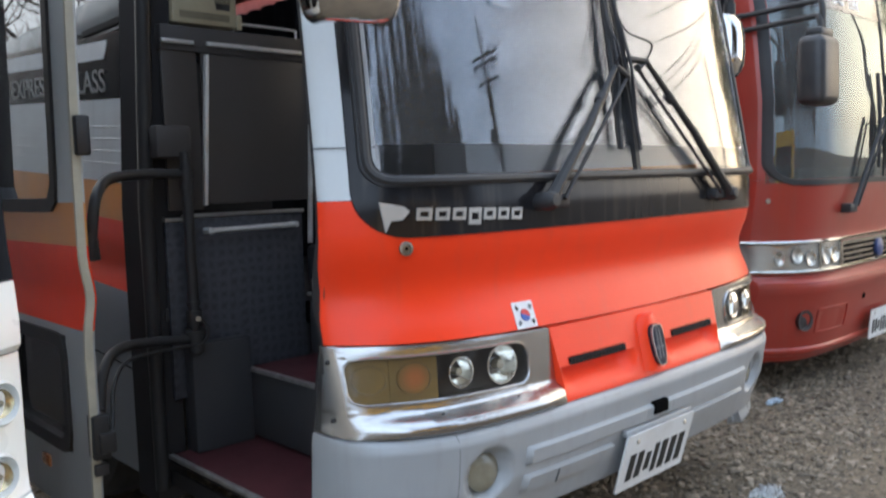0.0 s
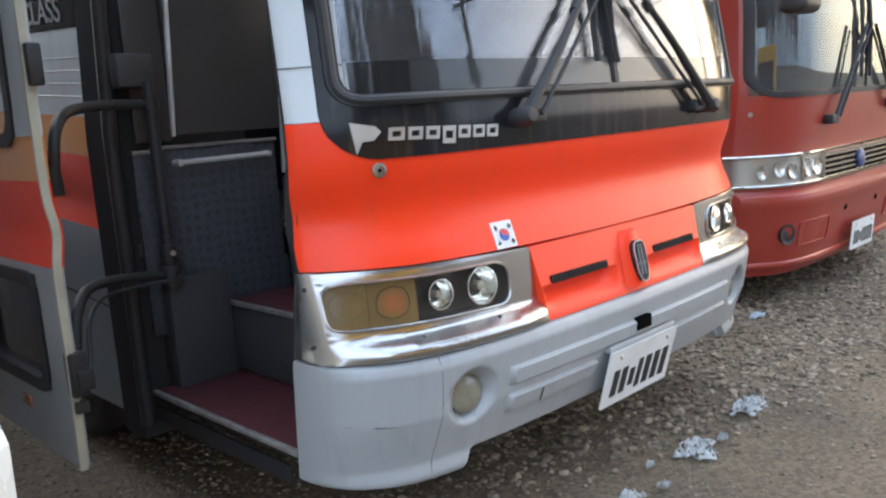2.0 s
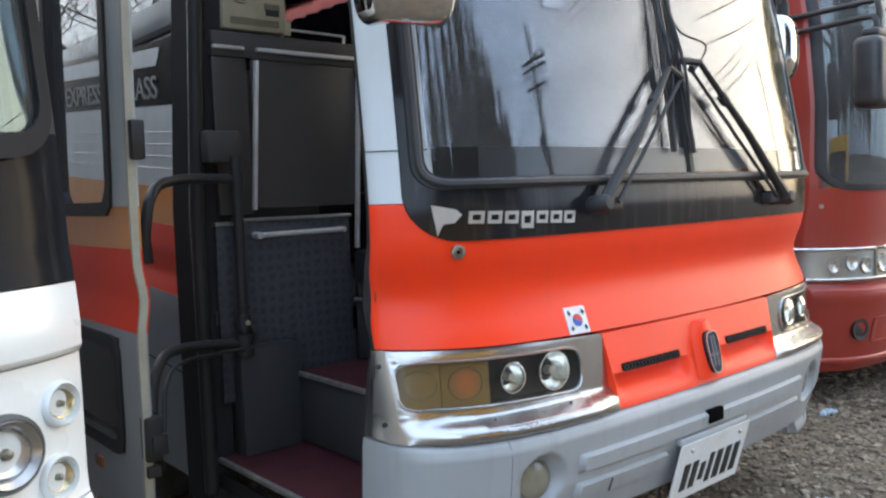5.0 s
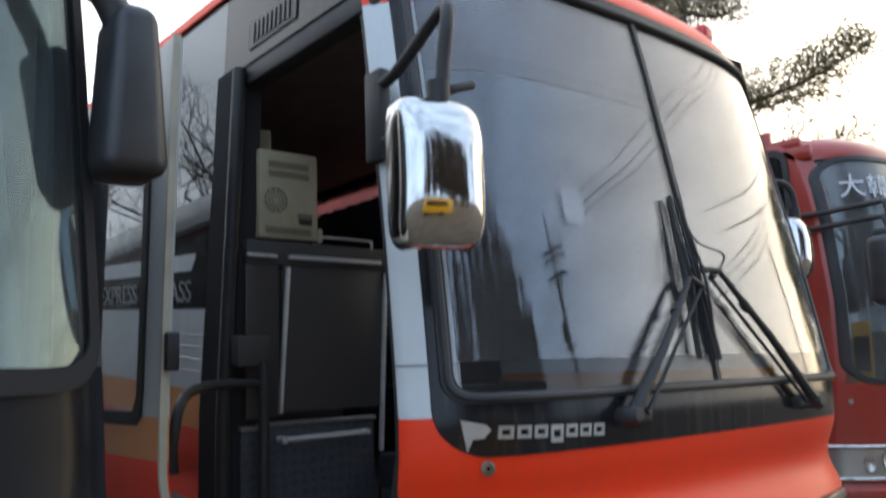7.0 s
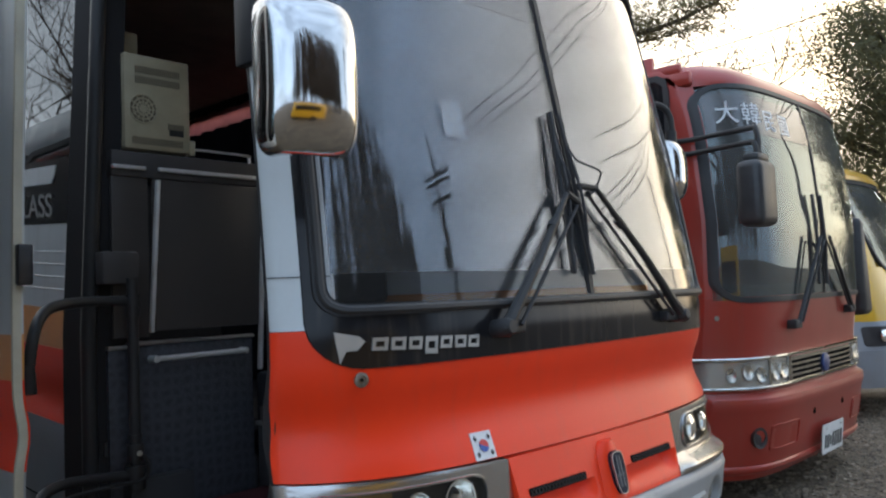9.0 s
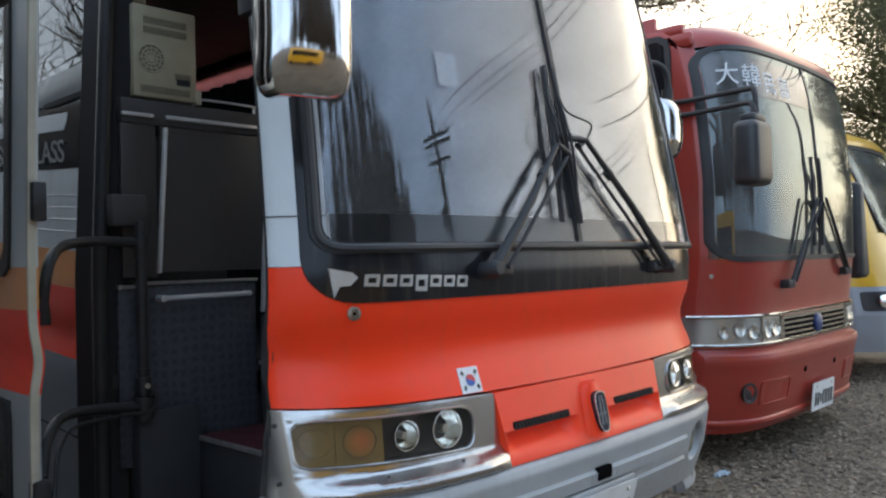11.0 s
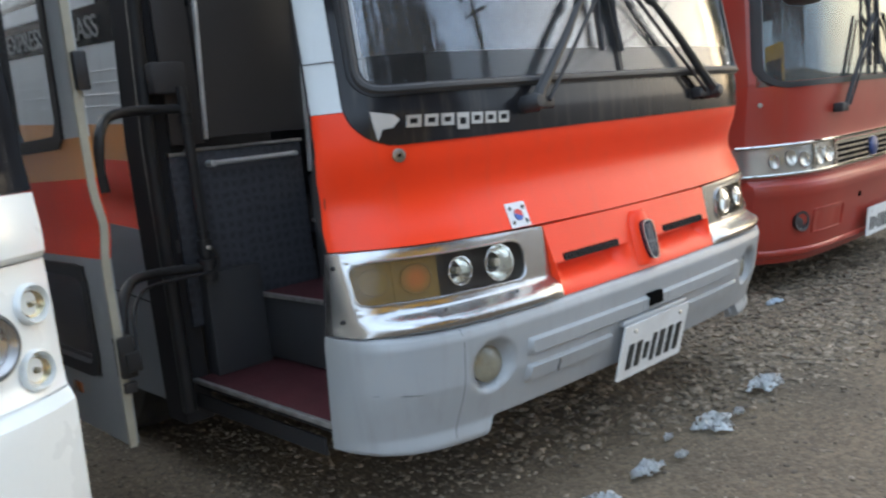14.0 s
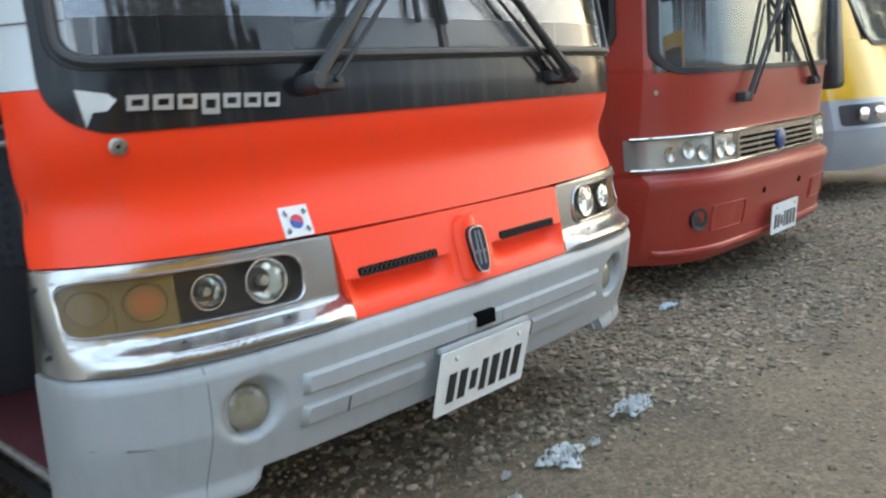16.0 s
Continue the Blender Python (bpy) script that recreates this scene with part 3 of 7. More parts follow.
def build_ground():
    bm = bmesh.new()
    xs = [-1500, -300, -60, -20, -8] + [-4 + 0.125 * k for k in range(97)] + [12, 20, 60, 300, 1500]
    ys = [-1500, -300, -60, -20, -8] + [-2.5 + 0.125 * k for k in range(57)] + [8, 14, 20, 60, 300, 1500]
    grid = [[bm.verts.new((x, y, 0.018 * noise.noise((x * 1.7, y * 1.7, 0)) + 0.02 * noise.noise((x * 0.5, y * 0.5, 7)) - 0.012 if abs(x) < 13 and abs(y) < 9 else 0)) for x in xs] for y in ys]
    for i in range(len(ys) - 1):
        for j in range(len(xs) - 1):
            bm.faces.new((grid[i][j], grid[i][j + 1], grid[i + 1][j + 1], grid[i + 1][j]))
    g = link("ground", bm, M_GROUND)
    tagged(g, "packed brown dirt yard with loose grey gravel", "ground", kind="structure")


def build_gravel():
    rng = random.Random(4)
    protos = []
    for _ in range(10):
        b = bmesh.new()
        bmesh.ops.create_icosphere(b, subdivisions=1, radius=1)
        for v in b.verts:
            v.co *= rng.uniform(0.65, 1.25)
            v.co.z *= 0.65
        protos.append(([v.co.copy() for v in b.verts], [[v.index for v in f.verts] for f in b.faces]))
        b.free()
    verts, faces = [], []
    count = 0
    while count < 44000:
        x, y = rng.uniform(-2.6, 8.5), rng.uniform(-1.6, 3.0)
        g = gravelness(x, y)
        far = 1 if x < 3.5 else 0.6
        if rng.random() > (0.22 + 0.78 * g) * far:
            continue
        s = rng.choice((0.005, 0.006, 0.008, 0.010, 0.013, 0.018)) * rng.uniform(0.8, 1.3) * (0.65 + 0.45 * g)
        if rng.random() < 0.008:
            s *= 1.6
        if x < 0.1:
            s *= max(0.55, 0.95 + 0.45 * (x - 0.1))
        vs, fs = rng.choice(protos)
        a = rng.uniform(0, 6.28)
        c, sn = math.cos(a), math.sin(a)
        sx, sy = rng.uniform(0.8, 1.4), rng.uniform(0.7, 1.1)
        z0 = 0.018 * noise.noise((x * 1.7, y * 1.7, 0)) + 0.02 * noise.noise((x * 0.5, y * 0.5, 7)) - 0.012 + s * rng.uniform(0.0, 0.45)
        base = len(verts)
        for v in vs:
            px, py = v.x * sx * s, v.y * sy * s
            verts.append((x + c * px - sn * py, y + sn * px + c * py, z0 + v.z * s))
        faces += [[base + k for k in f] for f in fs]
        count += 1
    me = bpy.data.meshes.new("gravel")
    me.from_pydata(verts, [], faces)
    me.materials.append(M_STONE)
    ob = new("gravel", me)
    tagged(ob, "loose crushed grey-brown gravel scattered over the yard", "gravel", kind="stuff")


build_ground()
build_gravel()

# ---------------------------------------------------------------- the orange-red coach: surface
HALF = 1.22
ZY = [(0.24, 0.06), (0.30, 0.025), (0.36, 0.0), (0.40, 0.006), (0.45, -0.012), (0.55, -0.05), (0.70, -0.075), (0.736, -0.063), (0.85, -0.04), (0.976, -0.012), (1.0, -0.005), (1.035, 0.005), (1.07, 0.02), (1.11, 0.030), (1.15, 0.032), (1.19, 0.024), (1.25, 0.004), (1.30, -0.006), (1.40, -0.008), (1.47, 0.0), (1.59, 0.0162), (1.71, 0.0336), (1.83, 0.0522), (1.95, 0.072), (2.07, 0.093), (2.19, 0.1152), (2.69, 0.215), (3.06, 0.30)]


def tumble(z):
    """How the flanks lean in above the waist, as a share of the half width."""
    return 1.0 - 0.062 * max(0.0, z - 1.40) / 1.5


def bow(x, z=1.0):
    u = min(1.0, abs(x) / (HALF * tumble(z)))
    return 0.06 * u * u + 0.18 * u ** 8


def front(x, z):
    return interp(ZY, z) + bow(x, z)


EDGE = [(0.30, 0.35), (0.44, 0.34), (0.71, 0.32), (0.85, 0.29), (1.0, 0.262)]


def flank_end(z):
    """Where the nose's skin ends on the door side."""
    return interp(EDGE, z) if z < 1.0 else front(-HALF * tumble(z), z) + 0.015


def narrow(loop):
    return [(x * tumble(z), z) for x, z in loop]


def waist(z):
    """How far the flank is drawn in."""
    return 0.022 * math.exp(-((z - 1.14) / 0.075) ** 2)


FX = [HALF * math.sin(math.pi / 2 * k / 16) for k in range(-16, 17)]
TURN = 1.195                 # where the front begins to turn into the flank


def curve3(a, b, c, t):
    return a * (1 - t) ** 2 + b * (2 * t * (1 - t)) + c * t * t


def soften(pts, scale=1.0):
    """Round the left corner of a row (flank end, flank middle, corner, front ...)."""
    j = next(k for k in range(3, len(pts)) if abs(pts[k].x) < TURN * scale)
    c, b = pts[2].copy(), pts[j].copy()
    a = c.lerp(pts[0], 0.75)
    for k in range(2, j):
        pts[k] = curve3(a, c, b, (k - 1) / (j - 1))
    pts[1] = a
    return pts


def wrap(z, y_end=0.42, lo=-HALF, hi=HALF, left=True, right=True):
    """Points of the nose at height z, from the left flank round the front to the right flank."""
    s = (HALF - waist(z)) / HALF * tumble(z)
    xs = [lo] + [x for x in FX if lo < x < hi] + [hi]
    pts = [Vector((x * s, front(x * tumble(z), z), z)) for x in xs]
    if left:
        a = pts[0]
        pts = soften([Vector((a.x, flank_end(z), z)), Vector((a.x, (a.y + flank_end(z)) / 2, z))] + pts, s)
    if right:
        a = pts[-1]
        pts = soften([Vector((a.x, y_end, z)), Vector((a.x, (a.y + y_end) / 2, z))] + pts[::-1], s)[::-1] if y_end - a.y > 0.03 else pts + [Vector((a.x, (a.y + y_end) / 2, z)), Vector((a.x, y_end, z))]
    return pts


def inward(d):
    def off(p):
        n = Vector((-p.x * 0.9, 1.0 - 0.5 * abs(p.x), 0)).normalized()
        return p + n * d
    return off


def steps(a, b, d):
    n = max(1, round((b - a) / d))
    return [a + (b - a) * k / n for k in range(n + 1)]


bus = thing("coach", "orange-red and white touring coach with its front door open", "bus", (0, 4, 0))


def bpart(name, bm, material, label="", parent=None, smooth=True, angle=40):
    ob = part(name, bm, material, parent or bus, label, smooth, angle)
    if parent is None:
        ob.location = (0, -4, 0)
    return ob


# red nose panel
rows = []
for z in steps(0.0, 1.0, 0.055):
    row = wrap(1.003 + 0.407 * z)
    for p in row:
        d = 0.021 * (1 - min(1, abs(p.x) / HALF) ** 2) * (1 - z)
        p.y += interp(ZY, p.z - d) - interp(ZY, p.z)
        p.z -= d
    rows.append(row)
bpart("front_panel", sheet(rows, inward(0.03)), M_RED, "orange-red curved nose panel, lightly scuffed")
# corner pillars, white with red heads
for sgn, lo, hi in ((-1, -HALF, -1.10), (1, 1.10, HALF)):
    for za, zb, m, lab in ((1.412, 2.745, M_WHITE, "white corner pillar"), (2.748, 2.93, M_RED, "red pillar head")):
        rows = [wrap(z, lo=lo, hi=hi, left=sgn < 0, right=sgn > 0) for z in steps(za, zb, 0.08)]
        bpart("corner_pillar", sheet(rows, inward(0.025)), m, lab)
rows = [wrap(z, lo=-HALF, hi=-1.10, left=True, right=False) for z in (1.5575, 1.5605)]
bpart("pillar_seam", sheet([[p + Vector((-0.002, -0.002, 0)) for p in r] for r in rows], inward(0.004)), M_GAPFOLD)
# black surround of the windscreen and the glass
WX, WZ0 = 1.163, 1.30

N = 420
CW = (0.0, 2.1)


def bend_top(loop):
    return [(x, z - (0.06 * (abs(x) / HALF) ** 4) * max(0, (z - 2.2) / 0.77)) for x, z in loop]


outer = narrow(bend_top(by_angle(rrect(-WX, WX, WZ0, 2.97, (0.13, 0.13, 0.16, 0.16)), CW, N)))
inner = narrow(bend_top(by_angle(rrect(-1.125, 1.125, 1.47, 2.90, (0.05, 0.05, 0.12, 0.12)), CW, N)))
bpart("windscreen_surround", ring(outer, inner, front, 0.005, 0.02, 5), M_FRIT, "glossy black band round the windscreen")
gk_o = narrow(bend_top(by_angle(rrect(-1.145, 1.145, 1.445, 2.925, (0.07, 0.07, 0.13, 0.13)), CW, N)))
gk_i = narrow(bend_top(by_angle(rrect(-1.115, 1.115, 1.478, 2.895, (0.05, 0.05, 0.12, 0.12)), CW, N)))
bpart("rubber_seal", ring(gk_o, gk_i, front, 0.014, 0.02, 2), M_BLACK, "black rubber windscreen seal")
mid = [((a[0] + b[0]) / 2, (a[1] + b[1]) / 2) for a, b in zip(gk_o, gk_i)]
bpart("seal_bead", tube([Vector((x, front(x, z) - 0.014, z)) for x, z in mid + mid[:1]], 0.0135, 8), M_SEAL, "rounded grey rubber bead round the windscreen")


def glass(x0, x1, z0, z1, m, off=0.004, lab="", name="windscreen_pane", parent=None):
    rows = []
    for z in steps(z0, z1, 0.06):
        row = []
        for x in steps(x0, x1, 0.06):
            zz = z - 0.06 * (abs(x) / HALF) ** 4 * max(0, (z - 2.2) / 0.77)
            row.append((x * tumble(zz), front(x * tumble(zz), zz) - off, zz))
        rows.append(row)
    bm = sheet(rows, back(0.004 if parent is None else 0.002))
    ob = bpart(name, bm, m, lab, parent)
    ob.visible_shadow = False
    return ob


for xa, xb in ((-1.128, -0.008), (0.008, 1.128)):
    pane = glass(xa, xb, 1.465, 2.91, G_PANE, 0.004, "large windscreen pane")
    glass(xa, xb, 1.565, 2.51, G_WIND, -0.006, "grey reflective sun film", "sun_film", pane)
    glass(xa, xb, 2.513, 2.91, G_SHADE, -0.006, "dark tinted shade band", "shade_band", pane)
rows = [[(x, front(x, z) - 0.012, z) for x in (-0.012, 0, 0.012)] for z in steps(1.47, 2.91, 0.06)]
bpart("centre_strip", sheet(rows, back(0.02)), M_BLACK, "black rubber strip between the windscreen panes")

# roof
RR = [(0.282, 2.972, 0.06), (0.30, 3.02, 0.07), (0.35, 3.09, 0.085), (0.46, 3.165, 0.085), (0.66, 3.235, 0.085), (1.0, 3.29, 0.090), (1.6, 3.34, 0.095), (2.6, 3.375, 0.10), (7.0, 3.38, 0.10), (11.0, 3.36, 0.10)]
rows = []
for y0, zc, d in RR:
    fade = max(0.0, 1 - (y0 - 0.282) / 1.2)
    rows.append([(x * 0.936, y0 + bow(x) * fade, zc - d * (abs(x) / HALF) ** 4) for x in FX])
bpart("roof", sheet(rows, lambda p: p + Vector((0, 0, -0.04))), M_RED, "orange-red rounded roof", angle=60)

marker = box((0.825, 0.43, 3.10), (0.915, 0.52, 3.185), 0.022, None, 3)
bpart("marker_lamp", marker, mat("red_marker_lens", (0.55, 0.02, 0.012), 0.2, coat=0.5), "small red marker lamp on the roof edge")

# headlamp trims either side
LAMP = (-1.197, -0.632, 0.836, 0.962)


def lamp_loop(n=96, grow=0.0, sgn=-1):
    x0, x1, z0, z1 = LAMP
    lp = rrect(x0 - grow, x1 + grow, z0 - grow, z1 + grow, (0.03, 0.04, 0.055, 0.035))
    lp = [(x, z - 0.012 * (x + 1.19) / 0.57) for x, z in lp]
    return lp


def on(x, z, off):
    """A point of the front at x, z, standing off by off."""
    return Vector((x, front(x, z) - off, z))


def headlamp(sgn):
    unit_outer = [(-1.218, 0.742), (-0.50, 0.737), (-0.525, 0.978), (-0.9, 0.990), (-1.218, 0.998)]
    c = (-0.9, 0.893)
    o = by_angle(unit_outer, c, 420)
    i = by_angle(lamp_loop(), c, 420)

    def seat(x, z):
        """The lamp's own plane stands steeper than the nose: set in at its foot."""
        k = max(0.0, min(1.0, (x + 1.20) / 0.09)) * max(0.0, min(1.0, (z - 0.778) / 0.024))
        return front(x, z) + 0.030 * k * max(0.0, min(1.0, (0.985 - z) / 0.18))

    def f(x, z):
        crest = 0.024 * math.exp(-((z - 0.762) / 0.027) ** 2) * max(0.0, min(1.0, (abs(x + 0.85) - 0.345) / -0.10))
        return seat(x, z) - crest
    bm = ring(o, i, f, 0.006, 0.05, 10)
    # the trim's end turns round the corner
    rows = [[Vector((-1.218, front(-1.218, z) - 0.006, z)), Vector((-1.222, 0.5 * front(-1.218, z) + 0.5 * flank_end(z), z)), Vector((-1.222, flank_end(z), z))] for z in steps(0.742, 0.998, 0.05)]
    sheet(rows, lambda p: p + Vector((0.02, 0, 0)), bm)
    for v in bm.verts:
        if v.co.x < -TURN:
            z, dy = v.co.z, v.co.y - f(v.co.x, v.co.z)
            if dy < 0.03 and abs(v.co.x + 1.218) < 0.0235 and v.co.x > -1.2185:
                corner = Vector((-1.222, f(-1.218, z), z))
                a, b = corner.lerp(Vector((-1.222, flank_end(z), z)), 0.75), Vector((-TURN, f(-TURN, z), z))
                p = curve3(b, corner, a, (-TURN - v.co.x) / 0.023)
                v.co = p + Vector((-0.002, dy, 0))
            elif v.co.x < -1.2215 and abs(v.co.y - 0.5 * front(-1.218, z) - 0.5 * flank_end(z)) < 0.01:
                v.co.y = front(-1.218, z) * 0.25 + flank_end(z) * 0.75 + 0.002
    if sgn > 0:
        for v in bm.verts:
            v.co.x *= -1
    trim = bpart("headlamp_trim", bm, M_TRIM, "dull silver headlamp surround", angle=70)

    def mir(bm):
        if sgn > 0:
            for v in bm.verts:
                v.co.x *= -1
        return bm

    def sub(name, bm, m, lab=""):
        return part(name, mir(bm), m, trim, lab)
    def seat_on(x, z, off):
        return Vector((x, seat(x, z) - off, z))
    # housing
    sub("lamp_housing", rr_grid(LAMP[0] - 0.015, LAMP[1] + 0.015, LAMP[2] - 0.025, LAMP[3] + 0.01, 0.03, seat, -0.045, 0.02, 10, 6), M_LAMPIN, "dark lamp housing")
    # yellowed outer lens, with an amber indicator in it
    sub("side_lens", rr_grid(-1.199, -1.096, 0.833, 0.964, (0.03, 0.004, 0.004, 0.035), seat, -0.004, 0.03, 8, 8), M_YELLENS, "clouded yellow lamp lens")
    sub("indicator_lens", rr_grid(-1.094, -0.963, 0.830, 0.961, 0.004, seat, -0.004, 0.03, 8, 8), M_INDIC, "clouded amber indicator lens")
    for x, r, z in ((-1.143, 0.040, 0.900), (-1.030, 0.046, 0.897)):
        sub("lens_rib", tube([seat_on(x + r * math.cos(2 * math.pi * k / 32), z + r * math.sin(2 * math.pi * k / 32), -0.003) for k in range(33)], 0.0022, 5), M_LENSR)
    for x, r, z in ((-0.888, 0.044, 0.895), (-0.733, 0.057, 0.893)):
        p = Vector((x, seat(x, z) + 0.008, z))
        m = facing(p, (-0.12, -1, 0.06))
        sub("lamp_reflector", lathe([(r * 1.04, 0.0), (r * 1.04, 0.012), (r * 0.97, 0.012), (r * 0.9, -0.005), (r * 0.6, -0.035), (r * 0.25, -0.045), (0.0, -0.045)], m), M_REFLECT, "bright lamp reflector")
        sub("lamp_bulb", lathe([(0, 0.0), (r * 0.22, -0.002), (r * 0.22, -0.03), (0, -0.04)], m), M_STEEL)
        g = sub("lamp_lens", lathe([(r * 0.98, 0.006), (r * 0.8, 0.016), (r * 0.4, 0.023), (0, 0.025)], m), M_BULB, "clear round lamp lens")
        g.visible_shadow = False
    # raised bright bead round the opening, clear cover over the whole lamp
    lp = by_angle(lamp_loop(grow=0.004), c, 110)
    sub("lens_bead", tube([Vector((x, seat(x, z) - 0.009, z)) for x, z in lp + lp[:1]], 0.0042, 6), M_TRIM, "bright bead round the lamp")
    lp = by_angle(lamp_loop(grow=-0.001), c, 110)
    rows = [[Vector((c[0] + (x - c[0]) * k, seat(c[0] + (x - c[0]) * k, c[1] + (z - c[1]) * k) - 0.001, c[1] + (z - c[1]) * k)) for x, z in lp + lp[:1]] for k in (0.02, 0.3, 0.6, 0.85, 1.0)]
    cov = sub("lamp_cover", sheet(rows, back(0.002)), G_COVER, "clear lamp cover")
    cov.visible_shadow = False
    # access plate under the lamp, with screws
    sub("cover_plate", rr_grid(-1.02, -0.64, 0.776, 0.813, (0.016, 0.004, 0.004, 0.004), f, 0.0085, 0.003, 18, 8), M_TRIM)
    for x, z in ((-0.975, 0.792), (-0.70, 0.793)):
        y = f(x, z) - 0.006
        n = Vector((-1.2 if x < -1.1 else -0.1, -1, 0))
        sub("screw", lathe([(0.0055, 0.0), (0.0055, 0.004), (0.003, 0.006), (0, 0.005)], facing((x, y, z), n), 10), M_BLACK)
    for z in (0.955, 0.79):
        corner = Vector((-1.224, f(-1.218, z), z))
        p = curve3(Vector((-TURN, f(-TURN, z), z)), corner, corner.lerp(Vector((-1.224, flank_end(z), z)), 0.75), 0.62)
        sub("screw", lathe([(0.0065, -0.002), (0.0065, 0.006), (0.003, 0.008), (0, 0.007)], facing(p, (-1, -0.75, 0)), 10), M_BLACK)


headlamp(-1)
headlamp(1)

# grille panel between the lamps
def grille_f(x, z):
    # ledge sloping out under each air slot
    y = front(x, z)
    a = abs(x)
    if 0.10 < a < 0.50 and 0.735 < z < 0.86:
        t = min(1, (a - 0.10) / 0.06) * min(1, (0.50 - a) / 0.05)
        y += 0.055 * t * max(0, min(1, (z - 0.768) / 0.05)) * (1 if z < 0.847 else 0)
    return y - 0.004


gz = [0.738, 0.75, 0.765, 0.78, 0.80, 0.825, 0.835, 0.846, 0.849, 0.877, 0.90, 0.93, 0.96, 0.977]
gx = [-1 + 2 * k / 60 for k in range(61)]
rows = [[(u * (0.496 + 0.026 * (z - 0.737) / 0.24), grille_f(u * (0.496 + 0.026 * (z - 0.737) / 0.24), z), z) for u in gx] for z in gz]
grille = bpart("grille_panel", sheet(rows, back(0.06)), M_RED, "orange-red grille panel with two air slots")
for sgn in (-1, 1):
    # each slot is a flat black patch, the shade inside put into its colour
    lp = [(sgn * x, z) for x, z in rrect(0.15, 0.46, 0.848, 0.874, (0.010, 0.010, 0.006, 0.006), 3)]
    slot = part("air_slot", patch(lp, lambda x, z: front(x, z) - 0.004, 0.003, 0.01), M_SLOT, grille, "dark air slot behind fine mesh")
    for k in range(17):
        for d in (-1, 1):
            x = 0.155 + k * 0.0178
            xa, xb = sgn * x, sgn * (x + 0.016)
            za, zb = (0.850, 0.872) if d > 0 else (0.872, 0.850)
            part("mesh_wire", tube([(xa, front(xa, za) - 0.008, za), (xb, front(xb, zb) - 0.008, zb)], 0.0014, 4), M_MESHW, slot)
# emblem mount and emblem
rows = []
for z in (0.758, 0.765, 0.80, 0.86, 0.90, 0.935, 0.95, 0.956):
    w = 0.062 if z < 0.93 else 0.062 - (z - 0.93) * 1.1
    rows.append([(x * w, front(0, z) - 0.034 + 0.03 * abs(x) ** 3, z) for x in (-1, -0.8, -0.5, 0, 0.5, 0.8, 1)])
part("emblem_mount", sheet(rows, back(0.05)), M_RED, grille)
b = []
for k in range(40):
    t = 2 * math.pi * k / 40
    w = 0.035 * (1 + 0.17 * math.sin(t))
    cx = w * (abs(math.cos(t)) ** 0.55) * (1 if math.cos(t) > 0 else -1)
    cz = 0.848 + 0.072 * (abs(math.sin(t)) ** 0.65) * (1 if math.sin(t) > 0 else -1)
    b.append((cx, cz))
ef = lambda x, z: front(0, z) - 0.036 + 3.0 * x * x
emb = part("emblem", patch(b, ef, 0.012, 0.03), M_EMBLEM, grille, "dark oval emblem with a chrome rim")
bi = [((x) * 0.93, 0.848 + (z - 0.848) * 0.96) for x, z in b]
part("emblem_rim", ring(b, bi, ef, 0.0145, 0.008, 2), M_STEEL, emb, "thin worn chrome rim")
for sgn in (-1, 1):
    part("emblem_bar", patch([(sgn * 0.006, 0.80), (sgn * 0.016, 0.80), (sgn * 0.012, 0.905), (sgn * 0.004, 0.905)], ef, 0.0125, 0.004), M_EMBAR, emb)
part("emblem_bar", patch([(-0.026, 0.836), (0.026, 0.836), (0.026, 0.844), (-0.026, 0.844)], ef, 0.0125, 0.004), M_EMBAR, emb)

# bumper
def bump_low(x):
    a = abs(x)
    t = max(0.0, min(1.0, (a - 0.80) / 0.045))
    return 0.395 + (0.335 - 0.395) * t * t * (3 - 2 * t) + 0.03 * max(0.0, (a - 1.0) / 0.22) ** 2


BX = sorted({round(v, 4) for v in FX} | {sg * v for sg in (-1, 1) for v in (*(0.70 + 0.011 * q for q in range(25)), 0.78, 0.80, 0.81, 0.82, 0.83, 0.84, 0.85, 0.87, 0.9, 0.95, 1.0, 1.05, 1.15, 0.6, 0.65, 0.7, 0.72, 0.74)})
FOGX, FOGZ = 0.835, 0.585


def bump_f(x, z):
    y = front(x, z) - 0.012
    d = math.hypot((abs(x) - FOGX) / 1.0, z - FOGZ)
    if d < 0.088:
        y += 0.055 * min(1, (0.088 - d) / 0.03)
    return y


rows = []
for k in range(46):
    v = k / 45
    row = []
    for x in BX:
        lo = bump_low(x)
        z = lo + (0.735 - lo) * v
        if v > 0.96:
            pass
        s = (HALF + 0.006) / HALF
        row.append(Vector((x * s, bump_f(x, z) + (0.012 if v == 1 else 0) + (0.02 if v == 0 else 0), z)))
    a, b2 = row[0], row[-1]
    lo = bump_low(HALF)
    ye = flank_end(a.z)
    row = [Vector((a.x, ye, a.z)), Vector((a.x, (a.y + ye) / 2, a.z))] + row + [Vector((b2.x, (b2.y + 0.43) / 2, b2.z)), Vector((b2.x, 0.43, b2.z))]
    row = soften(soften(row, s)[::-1], s)[::-1]
    rows.append(row)
bumper = bpart("bumper", sheet(rows, inward(0.04)), M_GREY, "matt grey moulded bumper with raised ribs", angle=66)
